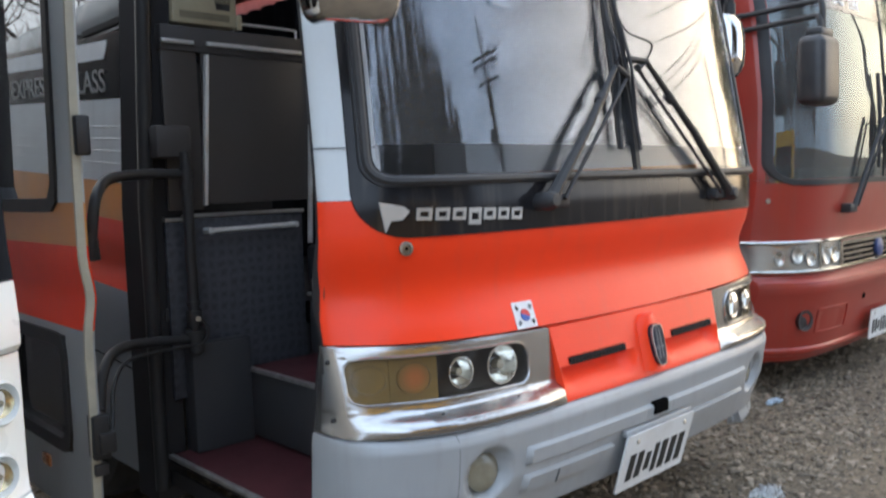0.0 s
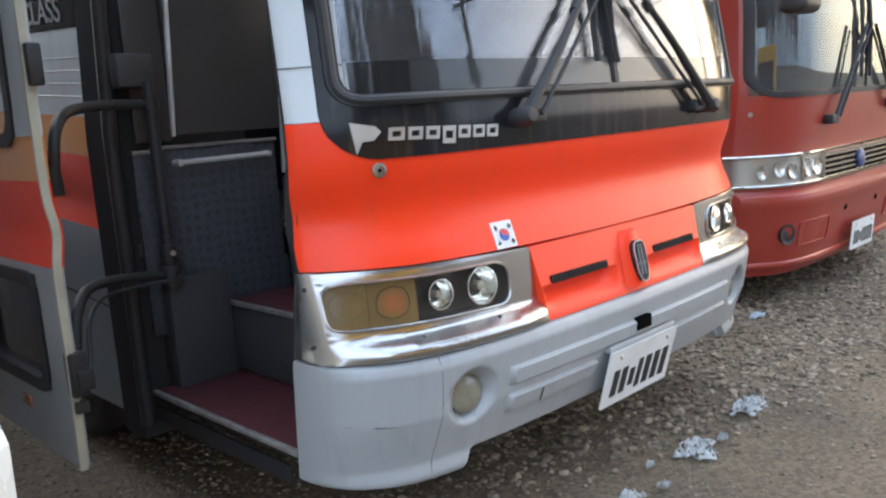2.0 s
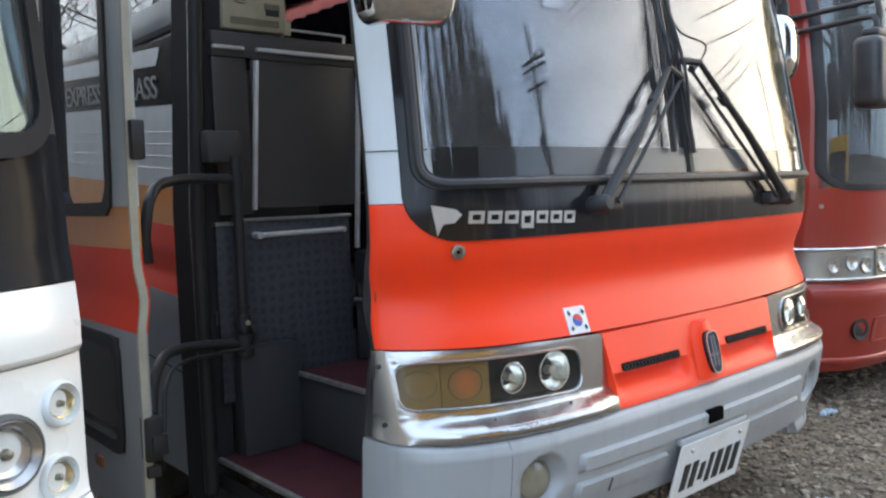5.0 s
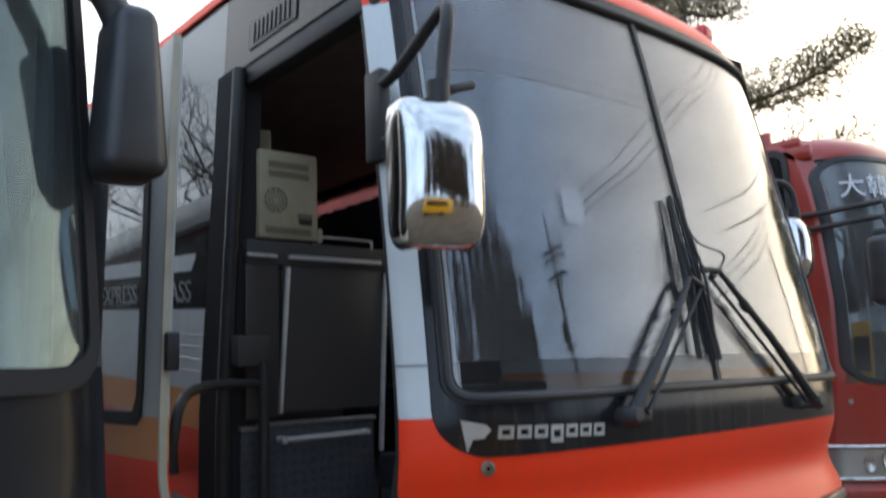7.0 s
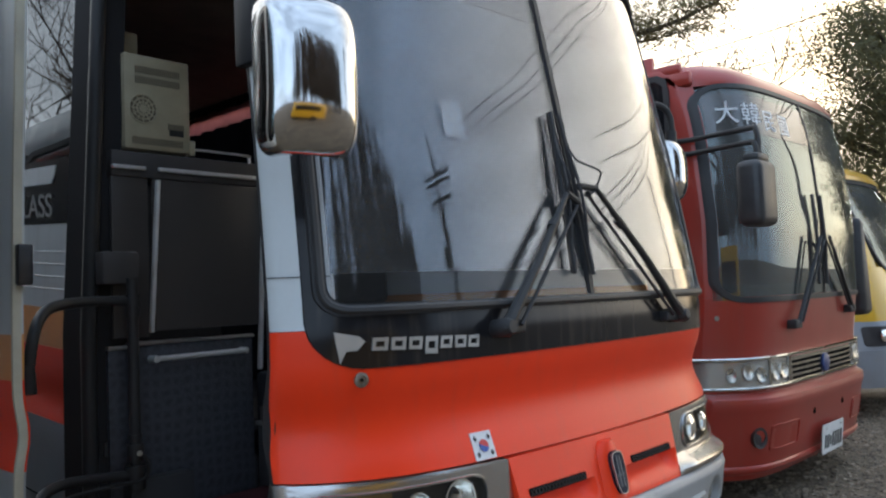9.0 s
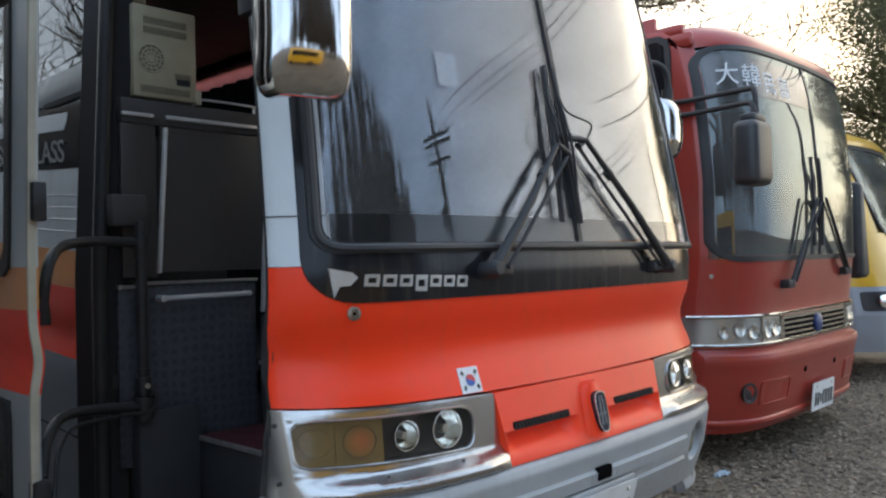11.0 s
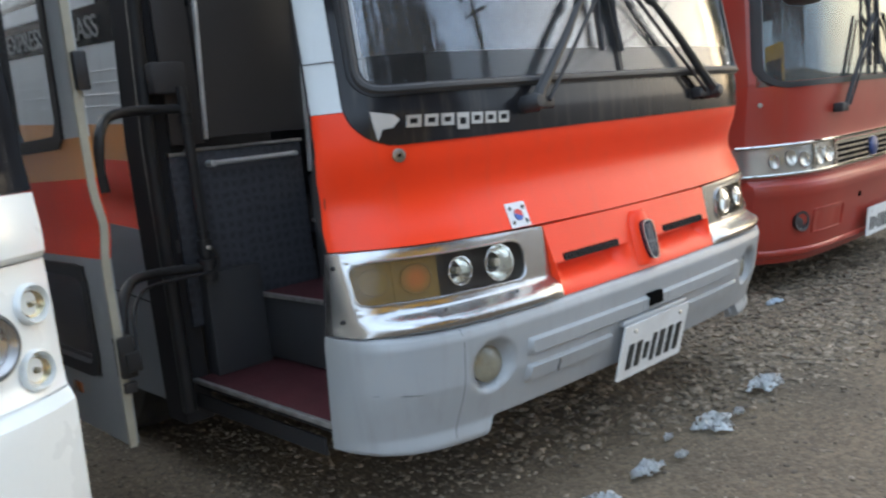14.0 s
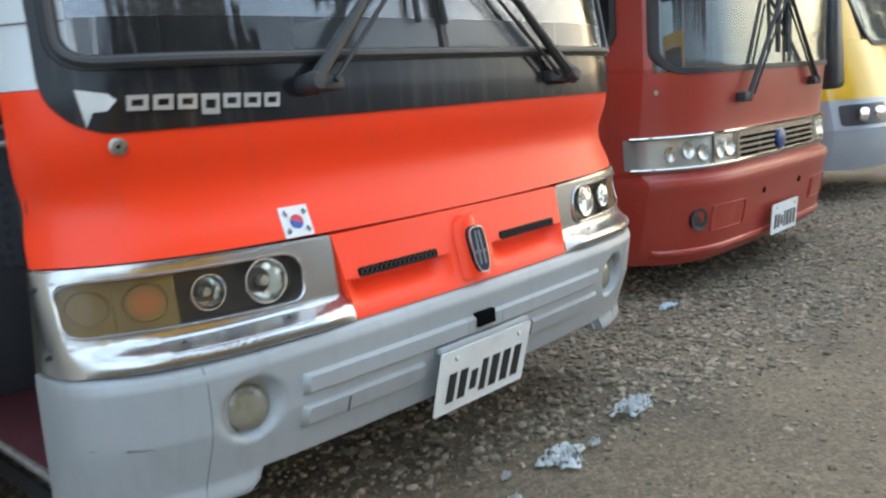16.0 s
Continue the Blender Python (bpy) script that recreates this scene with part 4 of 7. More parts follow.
for sgn in (-1, 1):
    for x0, x1, z0, z1 in ((0.085, 0.70, 0.578, 0.640), (0.265, 0.70, 0.482, 0.548)):
        def f(x, z):
            e = max(0, 1 - min(z - z0, z1 - z, (0.70 - abs(x)) * 0.6) / 0.009)
            return front(x, z) - 0.028 + 0.015 * e
        rows = [[(sgn * x, f(sgn * x, z), z) for x in [x0 + (x1 - 0.015 - x0) * k / 10 for k in range(11)] + [x1]] for z in [z0, z0 + 0.009, (z0 + z1) / 2, z1 - 0.009, z1]]
        part("rib", sheet(rows, back(0.03)), M_GREY, bumper)
    lo = 0.002
    # fog lamp in its round recess
    p = Vector((sgn * FOGX, front(FOGX, FOGZ) + 0.030, FOGZ))
    part("fog_lamp", lathe([(0.0, -0.02), (0.060, -0.02), (0.060, 0.004), (0.048, 0.012), (0.025, 0.017), (0, 0.018)], facing(p, (sgn * 0.15, -1, 0.05))), M_FOG, bumper, "round hazy fog lamp")
    # seam between bumper sections
    rows = []
    for z in steps(0.345, 0.730, 0.02):
        xs = (0.965 - 0.018 * math.sin((z - 0.3) * 6.5))
        rows.append([(sgn * (xs + dx), bump_f(xs, z) - 0.0015, z) for dx in (-0.0012, 0.0012)])
    part("seam", sheet(rows, back(0.004)), M_GAPFOLD, bumper)
# thin dark strips paint the shade along the bumper's fold
for xa, xb, za, zb in ((-1.197, -1.075, 0.562, 0.545), (-1.15, -1.05, 0.40, 0.404)):
    n = 8
    rows = [[(xa + (xb - xa) * k / n, front(xa + (xb - xa) * k / n, za) - 0.0145, za + (zb - za) * k / n + dz * (1 - abs(2 * k / n - 1))) for k in range(n + 1)] for dz in (-0.0022, 0.0022)]
    part("fold_shade", sheet(rows, back(0.003)), M_GAPFOLD, bumper)
rows = [[(-0.555 + dx, front(0.555, z) - 0.0335, z) for dx in (-0.0015, 0.0015)] for z in steps(0.489, 0.534, 0.01)]
part("seam", sheet(rows, back(0.004)), M_GAPFOLD, bumper)
# upper middle rib and the small square socket
part("rib", sheet([[(x, front(x, z) - 0.028 + 0.015 * max(0, 1 - min(z - 0.578, 0.640 - z) / 0.009), z) for x in steps(-0.083, 0.083, 0.03)] for z in (0.578, 0.587, 0.609, 0.631, 0.640)], back(0.03)), M_GREY, bumper)
# the recess is a black box standing out, its inner shade painted
part("socket", box((-0.048, front(0, 0.628) - 0.034, 0.602), (0.038, front(0, 0.628) + 0.01, 0.648), 0.002), M_SLOT, bumper, "black square socket")

# number plate
def plate(parent, cx, top, bot, w, at=None, rnd=1):
    zt, yt = top
    zb, yb = bot
    n = Vector((0, -(zt - zb), yb - yt)).normalized() * (-1 if False else 1)
    def f(x, z):
        return yt + (yb - yt) * (zt - z) / (zt - zb)
    pl = part("number_plate", patch(rrect(cx - w / 2, cx + w / 2, zb, zt, 0.008, 2), f, 0.002, 0.006), M_PLATE, parent, "white number plate with black bars")
    if at is not None:
        pl.location = at
    h = zt - zb
    for a, b, lo, hi in ((-0.41, -0.31, 0.17, 0.63), (-0.29, -0.19, 0.17, 0.63), (-0.165, -0.075, 0.24, 0.55), (-0.05, 0.035, 0.15, 0.66), (0.06, 0.165, 0.15, 0.66), (0.19, 0.295, 0.15, 0.66), (0.32, 0.425, 0.15, 0.66)):
        part("plate_bar", patch([(cx + w * (a + 0.012), zb + h * lo), (cx + w * (b - 0.012), zb + h * lo), (cx + w * (b - 0.004), zb + h * hi), (cx + w * (a + 0.02), zb + h * hi)], f, 0.0045, 0.003), M_INK, pl)
    for s in (-0.34, 0.36):
        part("plate_bolt", lathe([(0.009, 0), (0.008, 0.005), (0, 0.006)], facing((cx + s * w, f(0, zb + 0.86 * h) - 0.002, zb + 0.86 * h), (0, -1, 0.2)), 10), M_STEEL, pl)
    return pl


plate(bus, 0.0, (0.560, -0.060 - 0.035), (0.342, -0.012 - 0.02), 0.44, (0, -4, 0))
bpart("plate_bracket", box((-0.215, -0.088, 0.556), (0.215, -0.03, 0.578), 0.005), M_GREY, "grey plate bracket")

# flag sticker, bolt, badge
st = bpart("flag_sticker", patch(rrect(-0.657, -0.568, 0.990, 1.070, 0.002, 2), front, 0.004, 0.003), M_FLAGW, "white flag sticker with a red and blue disc")
cx, cz, rd = -0.6125, 1.030, 0.0185
half = lambda a0: [(cx + rd * math.cos(radians(a0 + k * 15)), cz + rd * math.sin(radians(a0 + k * 15))) for k in range(13)]
part("disc_half", patch(half(-20), front, 0.0065, 0.003), M_FLAGR, st)
part("disc_half", patch(half(160), front, 0.0065, 0.003), M_FLAGB, st)
for sx, sz in ((-1, 1), (1, 1), (-1, -1), (1, -1)):
    for k in (-1, 0, 1):
        ox, oz = cx + sx * (0.0295 + 0.003 * k), cz + sz * (0.023 + 0.0035 * k)
        d = Vector((-sz * sx * 0.8, 1, 0)).normalized()
        d = Vector((sx * -0.6, sz * 0.8))
        part("flag_bar", patch([(ox - d.x * 0.006 - 0.0007, oz - d.y * 0.006), (ox - d.x * 0.006 + 0.0007, oz - d.y * 0.006), (ox + d.x * 0.006 + 0.0007, oz + d.y * 0.006), (ox + d.x * 0.006 - 0.0007, oz + d.y * 0.006)], front, 0.0065, 0.003), M_INK, st)
bpart("blanking_bolt", lathe([(0.021, 0), (0.021, 0.006), (0.013, 0.008), (0.012, 0.004), (0.006, 0.004), (0, 0.006)], facing((-1.035, front(-1.035, 1.27) - 0.003, 1.27), (-0.35, -1, 0)), 20), M_BOLT, "small dark steel key lock")
bpart("lock_slot", lathe([(0.005, 0), (0.005, 0.003), (0, 0.003)], facing((-1.0365, front(-1.035, 1.27) - 0.008, 1.27), (-0.35, -1, 0)), 14), M_SLOT)
badge = bpart("badge", patch([(-1.105, 1.404), (-1.045, 1.390), (-1.030, 1.375), (-1.05, 1.352), (-1.078, 1.350), (-1.092, 1.318)], front, 0.011, 0.004), M_LETTER, "silver maker's badge of slanted bars")
w0 = -1.012
for k in range(7):
    a = w0 + k * 0.0555
    z1 = 1.383 - 0.0022 * k
    zb = z1 - 0.036 - (0.014 if k == 3 else 0)
    o4 = [(a, zb + 0.002), (a + 0.044, zb), (a + 0.048, z1), (a + 0.003, z1 + 0.001)]
    cx, cz = sum(q[0] for q in o4) / 4, sum(q[1] for q in o4) / 4
    i4 = [(cx + (x - cx) * 0.58, cz + (z - cz) * 0.42) for x, z in o4]
    part("badge_bar", ring(o4, i4, front, 0.011, 0.004, 1), M_LETTER, badge)

# wipers: two pantograph arms and blades parked at the middle
def wiper(px, pz, hx, hz, bx0, bz0, bx1, bz1, side):
    w = bpart("wiper", lathe([(0.0, -0.03), (0.028, -0.03), (0.03, 0.03), (0.02, 0.05), (0, 0.052)], facing(on(px, pz, 0.03), (0, -1, 0.1)), 16), M_BLACK, "black pantograph windscreen wiper")
    part("pivot", box(tuple(on(px - side * 0.06, pz, 0.045) - Vector((0.05, 0.0, 0.02))), tuple(on(px - side * 0.06, pz, 0.0) + Vector((0.05, 0, 0.02))), 0.008), M_BLACK, w)
    a, b = on(px, pz, 0.055), on(hx, hz, 0.048)
    part("arm", tube([a - (b - a) * 0.03, a + (b - a) * 0.12, a + (b - a) * 0.5 - Vector((0, 0.01, 0)), b], 0.024, 8, None, 0.010), M_PIPE, w)
    a2, b2 = on(px - side * 0.075, pz + 0.005, 0.05), on(hx - side * 0.065, hz - 0.03, 0.048)
    part("link_rod", tube([a2, b2], 0.007, 6), M_BLACK, w)
    j0 = a + (b - a) * 0.72
    part("arm_joint", tube([j0, j0 + (b - a) * 0.05], 0.019, 8), M_BLACK, w)
    part("arm_head", tube([b2, b, on((bx0 + bx1) / 2, hz, 0.042)], 0.014, 8), M_BLACK, w)
    n = 14
    rail = [on(bx0 + (bx1 - bx0) * k / n, bz0 + (bz1 - bz0) * k / n, 0.026) for k in range(n + 1)]
    part("blade", tube(rail, 0.009, 6), M_BLACK, w)
    part("squeegee", tube([p + Vector((0, 0.014, 0)) for p in rail], 0.004, 4), M_BLACK, w)
    part("blade_frame", tube(smooth_path([rail[2], rail[5] - Vector((0, 0.016, 0)), rail[7] - Vector((0, 0.022, 0)), rail[9] - Vector((0, 0.016, 0)), rail[12]], 4), 0.006, 6), M_BLACK, w)
    part("hose", tube(smooth_path([b, b + Vector((side * 0.005, -0.02, 0.06)), rail[4] + Vector((side * 0.02, -0.02, 0)), rail[2]], 6), 0.004, 5), M_BLACK, w)
    return w


wiper(-0.555, 1.385, -0.115, 1.835, -0.085, 2.145, -0.115, 1.55, -1)
wiper(0.61, 1.372, 0.085, 1.87, -0.035, 2.14, 0.0, 1.545, 1)

# sticker on the glass
bpart("windscreen_sticker", patch(rrect(-0.645, -0.555, 1.995, 2.115, 0.004, 2), front, 0.006, 0.001), pane_mat("faint_pale_film", (0.85, 0.90, 0.96), 0.05, dust=0.22), "pale sticker on the windscreen")


# chrome mirror on a bent arm
def coach_mirror(side, mx, my, mz, h, w, d):
    b = bmesh.new()
    rows = []
    for k in range(29):
        t = math.sin(math.pi / 2 * (-1 + 2 * k / 28))
        s = (1 - 0.86 * abs(t) ** 3) ** 0.5
        z = mz + h / 2 * t
        c = (1 - abs(t) ** 7) ** 0.5 if abs(t) < 1 else 0.0
        wr, dr = w / 2 * (0.66 + 0.34 * c), d * (0.12 + 0.88 * s)
        row = []
        for j in range(33):
            a = math.pi * j / 32
            cx = -math.cos(a)
            row.append((mx + wr * (abs(cx) ** 0.7) * (1 if cx > 0 else -1), my - dr * (abs(math.sin(a)) ** 0.62), z))
        rows.append(row)
    sheet(rows, lambda p: Vector((mx + (p.x - mx) * 0.93, min(p.y + 0.012, my), p.z)), b)
    bmesh.ops.rotate(b, verts=b.verts, cent=(mx, my, mz), matrix=Matrix.Rotation(radians(12 * side), 3, "Z"))
    m = bpart("wing_mirror", b, M_MIRROR, "chrome-backed wing mirror on a black bent arm", angle=60)
    part("mirror_glass", patch(rrect(mx - w * 0.42, mx + w * 0.42, mz - h * 0.44, mz + h * 0.44, 0.03), lambda x, z: my + 0.0, 0.004, 0.008), M_REFLECT, m)
    part("mirror_clamp", tube([(mx, my - d * 0.35, mz + h / 2 - 0.01), (mx, my - d * 0.35, mz + h / 2 + 0.05)], 0.03, 12), M_BLACK, m)
    return m


MX, MY, MZ = -1.29, -0.02, 2.042
mirror_left = coach_mirror(-1, MX, MY, MZ, 0.395, 0.255, 0.12)
part("mirror_arm", tube(smooth_path([(-1.19, 0.36, 2.42), (-1.20, 0.24, 2.43), (-1.22, 0.04, 2.51), (-1.235, -0.04, 2.52), (-1.26, -0.07, 2.46), (-1.27, -0.06, 2.34), (-1.275, -0.06, 2.24)], 5), 0.019, 10), M_BLACK, mirror_left)
part("mirror_arm", tube(smooth_path([(-1.19, 0.36, 2.23), (-1.22, 0.15, 2.25), (-1.26, -0.03, 2.27), (-1.16, -0.05, 2.31)], 5), 0.013, 8), M_BLACK, mirror_left)
part("mirror_bracket", box((-1.21, 0.31, 2.18), (-1.17, 0.40, 2.47), 0.01), M_BLACK, mirror_left)
mirror_right = coach_mirror(1, 1.33, 0.36, 2.08, 0.31, 0.20, 0.10)
part("mirror_arm", tube(smooth_path([(1.17, 0.45, 2.40), (1.26, 0.36, 2.42), (1.32, 0.32, 2.36), (1.33, 0.32, 2.2)], 5), 0.017, 10), M_BLACK, mirror_right)

# flanks -----------------------------------------------------------
BANDS = [(0.30, 1.057, M_SIDEGREY), (1.057, 1.35, M_RED), (1.35, 1.503, M_ORANGE), (1.503, 1.843, M_WHITE)]


def rise(side, y):
    """The side's style lines climb towards the rear on the door side."""
    return 0.072 * (min(y, 5.0) - 1.75) if side < 0 else 0.0


for side in (-1, 1):
    y0 = 1.56 if side < 0 else 0.43
    for za, zb, m in BANDS:
        rows = [[(side * (HALF * tumble(z) - waist(z)), y, z + rise(side, y) * (0 if z < 0.4 else 1)) for y in (y0, 3, 5, 8, 11)] for z in steps(za + 0.0005, zb - 0.0005, 0.03)]
        bpart("side_panel", sheet(rows, lambda p: p + Vector((-side * 0.03, 0, 0))), m, "long painted side panel")
    rows = [[(side * (HALF * tumble(z) + 0.002), y, z + rise(side, y)) for y in (y0, 3, 5, 8, 11)] for z in (1.844, 2.11)]
    bpart("side_band", sheet(rows, lambda p: p + Vector((-side * 0.03, 0, 0))), M_FRIT, "black band below the side windows")
    rows = [[(side * (HALF * tumble(z) - 0.004), y, z) for y in (1.56 if side < 0 else 1.75, 3, 5, 8, 11)] for z in (2.11, 2.5, 2.82 if side < 0 else 2.99)]
    g = bpart("side_window", sheet(rows, lambda p: p + Vector((-side * 0.006, 0, 0))), G_SIDE if side < 0 else G_LIGHT, "dark tinted side window")
    g.visible_shadow = False
    cols = (0.42, 0.5, 0.66, 1.0, 1.6, 2.6, 5, 8, 11) if side > 0 else (0.527, 0.60, 0.72, 1.0, 1.56)
    if side < 0:
        eave = [(r[0], r[1] - r[2]) for r in RR]
        rows = [[(-HALF * tumble(2.82 + (interp(eave, y - 0.05) - 2.80) * k) + 0.004, y, 2.822 + (interp(eave, y - 0.05) - 2.80) * k) for y in (1.562, 2.6, 5, 8, 11)] for k in (0, 0.5, 1)]
        bpart("upper_window", sheet(rows, lambda p: p + Vector((0.006, 0, 0))), G_SIDE, "dark glass up to the roof edge").visible_shadow = False
    rows = [[(side * (HALF * tumble(2.82 + (interp([(r[0], r[1] - r[2]) for r in RR], y - 0.05) - 2.80) * k) - 0.004), y, 2.822 + (interp([(r[0], r[1] - r[2]) for r in RR], y - 0.05) - 2.80) * k) for y in cols] for k in ((0, 0.5, 1) if side < 0 else (0.45, 0.7, 1))]
    bpart("window_head", sheet(rows, lambda p: p + Vector((-side * 0.02, 0, 0))), M_FRIT, "black head panel above door and windows")
rows = [[(-HALF * tumble(z) - 0.006, max(y, ye), z + rise(-1, max(y, ye))) for y in (1.6, 3.0, 5.0, 8)] for z, ye in ((2.008, 1.775), (2.04, 1.752), (2.082, 1.738))]
bpart("white_stripe", sheet(rows, lambda p: p + Vector((0.006, 0, 0))), M_WHITE, "white stripe")
bpart("vent_cover", sheet([[(-HALF * tumble(z) - 0.003, y, z) for y in (0.93, 1.1, 1.32)] for z in (2.875, 2.93, 2.995)], lambda p: p + Vector((0.01, 0, 0))), M_PLASTIC, "dull black cover above the door")
for k in range(9):
    y = 0.975 + k * 0.036
    bpart("vent_slat", sheet([[(-HALF * tumble(z) - 0.009, q, z) for q in (y, y + 0.008, y + 0.016)] for z in (2.895, 2.975)], lambda p: p + Vector((0.008, 0, 0))), M_PLASTIC)
# pressed seams along the lower side
for z in (0.745,):
    bpart("panel_seam", tube([(-HALF * tumble(z), y, z + rise(-1, y)) for y in (1.57, 5.0, 10.9)], 0.003, 4), M_SLOT)
for z in (1.58, 1.63, 1.68, 1.73):
    bpart("pressed_rib", tube([(-HALF * tumble(z) + 0.002, y, z + rise(-1, y)) for y in (1.60, 5.0, 10.9)], 0.004, 6), M_WHITE)
# lettering on the band
lm = Matrix.Translation((-HALF * 0.98 - 0.006, 3.01, 1.872 + rise(-1, 3.01))) @ Matrix.Rotation(radians(-90), 4, "Z") @ Matrix.Rotation(radians(90), 4, "X")
o = text_mesh("EXPRESS HI CLASS", 0.137, lm, bus, M_LETTER)
whole = bmesh.new()
whole.from_mesh(o.data)
bpy.data.objects.remove(o)
ys = [v.co.y for v in whole.verts]
lo_y, hi_y = min(ys), max(ys)
for v in whole.verts:
    y = 3.01 - (3.01 - v.co.y) / (hi_y - lo_y) * 1.24
    v.co.z -= rise(-1, 3.01) - rise(-1, y)
    v.co.y = y
left = set(whole.verts)
while left:
    island, todo = set(), [next(iter(left))]
    while todo:
        v = todo.pop()
        if v not in island:
            island.add(v)
            todo += [e.other_vert(v) for e in v.link_edges]
    left -= island
    one, twin = bmesh.new(), {}
    for v in island:
        twin[v] = one.verts.new(v.co)
    for fc in {fc for v in island for fc in v.link_faces}:
        one.faces.new([twin[v] for v in fc.verts])
    bpart("letter", one, M_DULLET, smooth=False)
whole.free()
# right flank: frame round the driver's window
bpart("driver_window", sheet([[(HALF * tumble(z) - 0.006, y, z) for y in (0.44, 1.1, 1.74)] for z in (2.112, 2.82)], lambda p: p + Vector((-0.006, 0, 0))), G_CLEAR, "clear driver's side window").visible_shadow = False
bpart("rear_panel", box((-HALF, 10.97, 0.35), (HALF, 11.0, 3.1), 0.01), M_WHITE)
bpart("underbody", box((-1.19, 0.45, 0.30), (-1.20 + 0.02, 10.9, 0.36), 0.0), M_POST)
bpart("chassis_floor", box((-0.90, 1.45, 0.52), (1.19, 10.9, 0.60), 0.0), M_DARK)
bpart("chassis_floor", box((-0.42, 0.40, 0.50), (1.19, 1.45, 0.56), 0.0), M_DARK)
# wheels
for sx in (-1, 1):
    for wy in (2.35, 8.0):
        w = bpart("wheel", lathe([(0.24, -0.13), (0.44, -0.13), (0.485, -0.09), (0.49, 0), (0.485, 0.09), (0.44, 0.13), (0.24, 0.13), (0.24, -0.13)], facing((sx * 1.04, wy, 0.48), (sx, 0, 0)), 36), M_TYRE, "black bus tyre")
        part("rim", lathe([(0.0, 0.03), (0.10, 0.05), (0.16, 0.02), (0.22, 0.10), (0.25, 0.12), (0.25, -0.1), (0, -0.1)], facing((sx * 1.04, wy, 0.48), (sx, 0, 0)), 28), M_STEEL, w)

# entrance ----------------------------------------------------------
# rear jamb and black door post
bpart("door_post", sheet([[(-HALF * tumble(z) - 0.025, 1.375, z), (-HALF * tumble(z) - 0.025, 1.558, z)] for z in (0.24, 0.8, 1.4, 2.1, 2.82)], lambda p: p + Vector((0.12, 0, 0))), M_POST, "thick black rubber door post")
bpart("door_post", tube([(-1.235, 1.355, 0.30), (-1.235, 1.355, 1.4), (-1.17, 1.355, 2.80)], 0.028, 10), M_PIPE, "round black door shaft")
bpart("door_header", box((-1.14, 0.43, 2.74), (-1.05, 1.38, 2.82), 0.012), M_DARK)
bpart("front_jamb", sheet([[(-HALF * tumble(z) + 0.025, flank_end(z) - 0.01, z), (-HALF * tumble(z) + 0.025, flank_end(z) + 0.05, z)] for z in steps(0.40, 2.82, 0.1)], lambda p: p + Vector((0.06, 0.01, 0))), M_BLACK, "black rubber front jamb")
# steps
def step(x0, x1, y0, y1, z, depth):
    """One boarding step: box, mat and metal nosing."""
    s = bpart("step", box((x0, y0, z - depth), (x1, y1, z - 0.012), 0.006), M_WELL if z > 0.5 else M_POST, "boarding step with worn maroon mat")
    part("mat", box((x0 + 0.012, y0 + 0.005, z - 0.012), (x1 + 0.04, y1 - 0.005, z), 0.003), M_CARPET, s, "worn maroon step mat")
    part("nosing", box((x0 - 0.012, y0, z - 0.016), (x0 + 0.010, y1, z + 0.002), 0.004), M_NOSE, s, "worn metal nosing")
    return s


step(-1.20, -0.86, 0.37, 1.345, 0.432, 0.035)
step(-0.87, -0.55, 0.40, 1.30, 0.728, 0.285)
step(-0.56, 0.0, 0.44, 1.30, 1.0, 0.265)
bpart("cab_floor", box((-0.02, 0.44, 0.93), (1.19, 1.6, 1.0), 0.0), M_DARK)
bpart("saloon_floor", box((-1.18, 1.36, 0.95), (1.19, 10.9, 1.0), 0.0), M_DARK)
# step well side wall and modesty panel
well = bpart("well_wall", box((-1.12, 1.33, 0.36), (-0.54, 1.375, 0.86), 0.01), M_WELL, "dark lower wall of the step well")
bpart("well_wall", box((-1.13, 1.26, 0.432), (-0.875, 1.33, 0.86), 0.008), M_WELL, "dark box beside the step")
mod = bpart("modesty_panel", box((-1.085, 1.325, 0.62), (-0.555, 1.365, 1.352), 0.012), M_NAVY, "dark navy quilted panel with a chrome grab bar")
part("grab_bar", tube([(-1.005, 1.285, 1.294), (-0.985, 1.285, 1.295), (-0.62, 1.285, 1.298)], 0.0105, 10), M_BAR, mod, "chrome grab bar")
part("bar_end", tube([(-1.012, 1.325, 1.294), (-1.012, 1.275, 1.294)], 0.014, 10), M_BAR, mod)
part("bar_end", tube([(-0.618, 1.325, 1.298), (-0.618, 1.278, 1.298)], 0.012, 10), M_BAR, mod)
part("top_rail", box((-1.09, 1.318, 1.348), (-0.55, 1.372, 1.362), 0.003), M_STEEL, mod)
scr = bpart("partition_screen", box((-0.985, 1.335, 1.40), (-0.492, 1.352, 1.99), 0.004), M_SCREEN, "dark smoked partition screen in a bright frame")
part("screen_side", box((-1.15, 1.335, 1.38), (-1.005, 1.355, 1.99), 0.004), M_SCREEN, scr)
for xa, za, xb, zb in ((-1.004, 1.395, -0.966, 1.985), (-0.520, 1.21, -0.476, 1.985)):
    bar = box((-0.008, 1.318, 0.0), (0.008, 1.34, 1.0), 0.004)
    for v in bar.verts:
        v.co.x, v.co.z = v.co.x + xa + (xb - xa) * v.co.z, za + (zb - za) * v.co.z
    part("screen_bar", bar, M_BAR, scr, "bright upright bar")
part("screen_rail", box((-1.15, 1.315, 2.018), (-1.02, 1.335, 2.032), 0.003), M_BAR, scr)
part("screen_rail", box((-0.965, 1.315, 2.018), (-0.505, 1.335, 2.034), 0.003), M_BAR, scr)
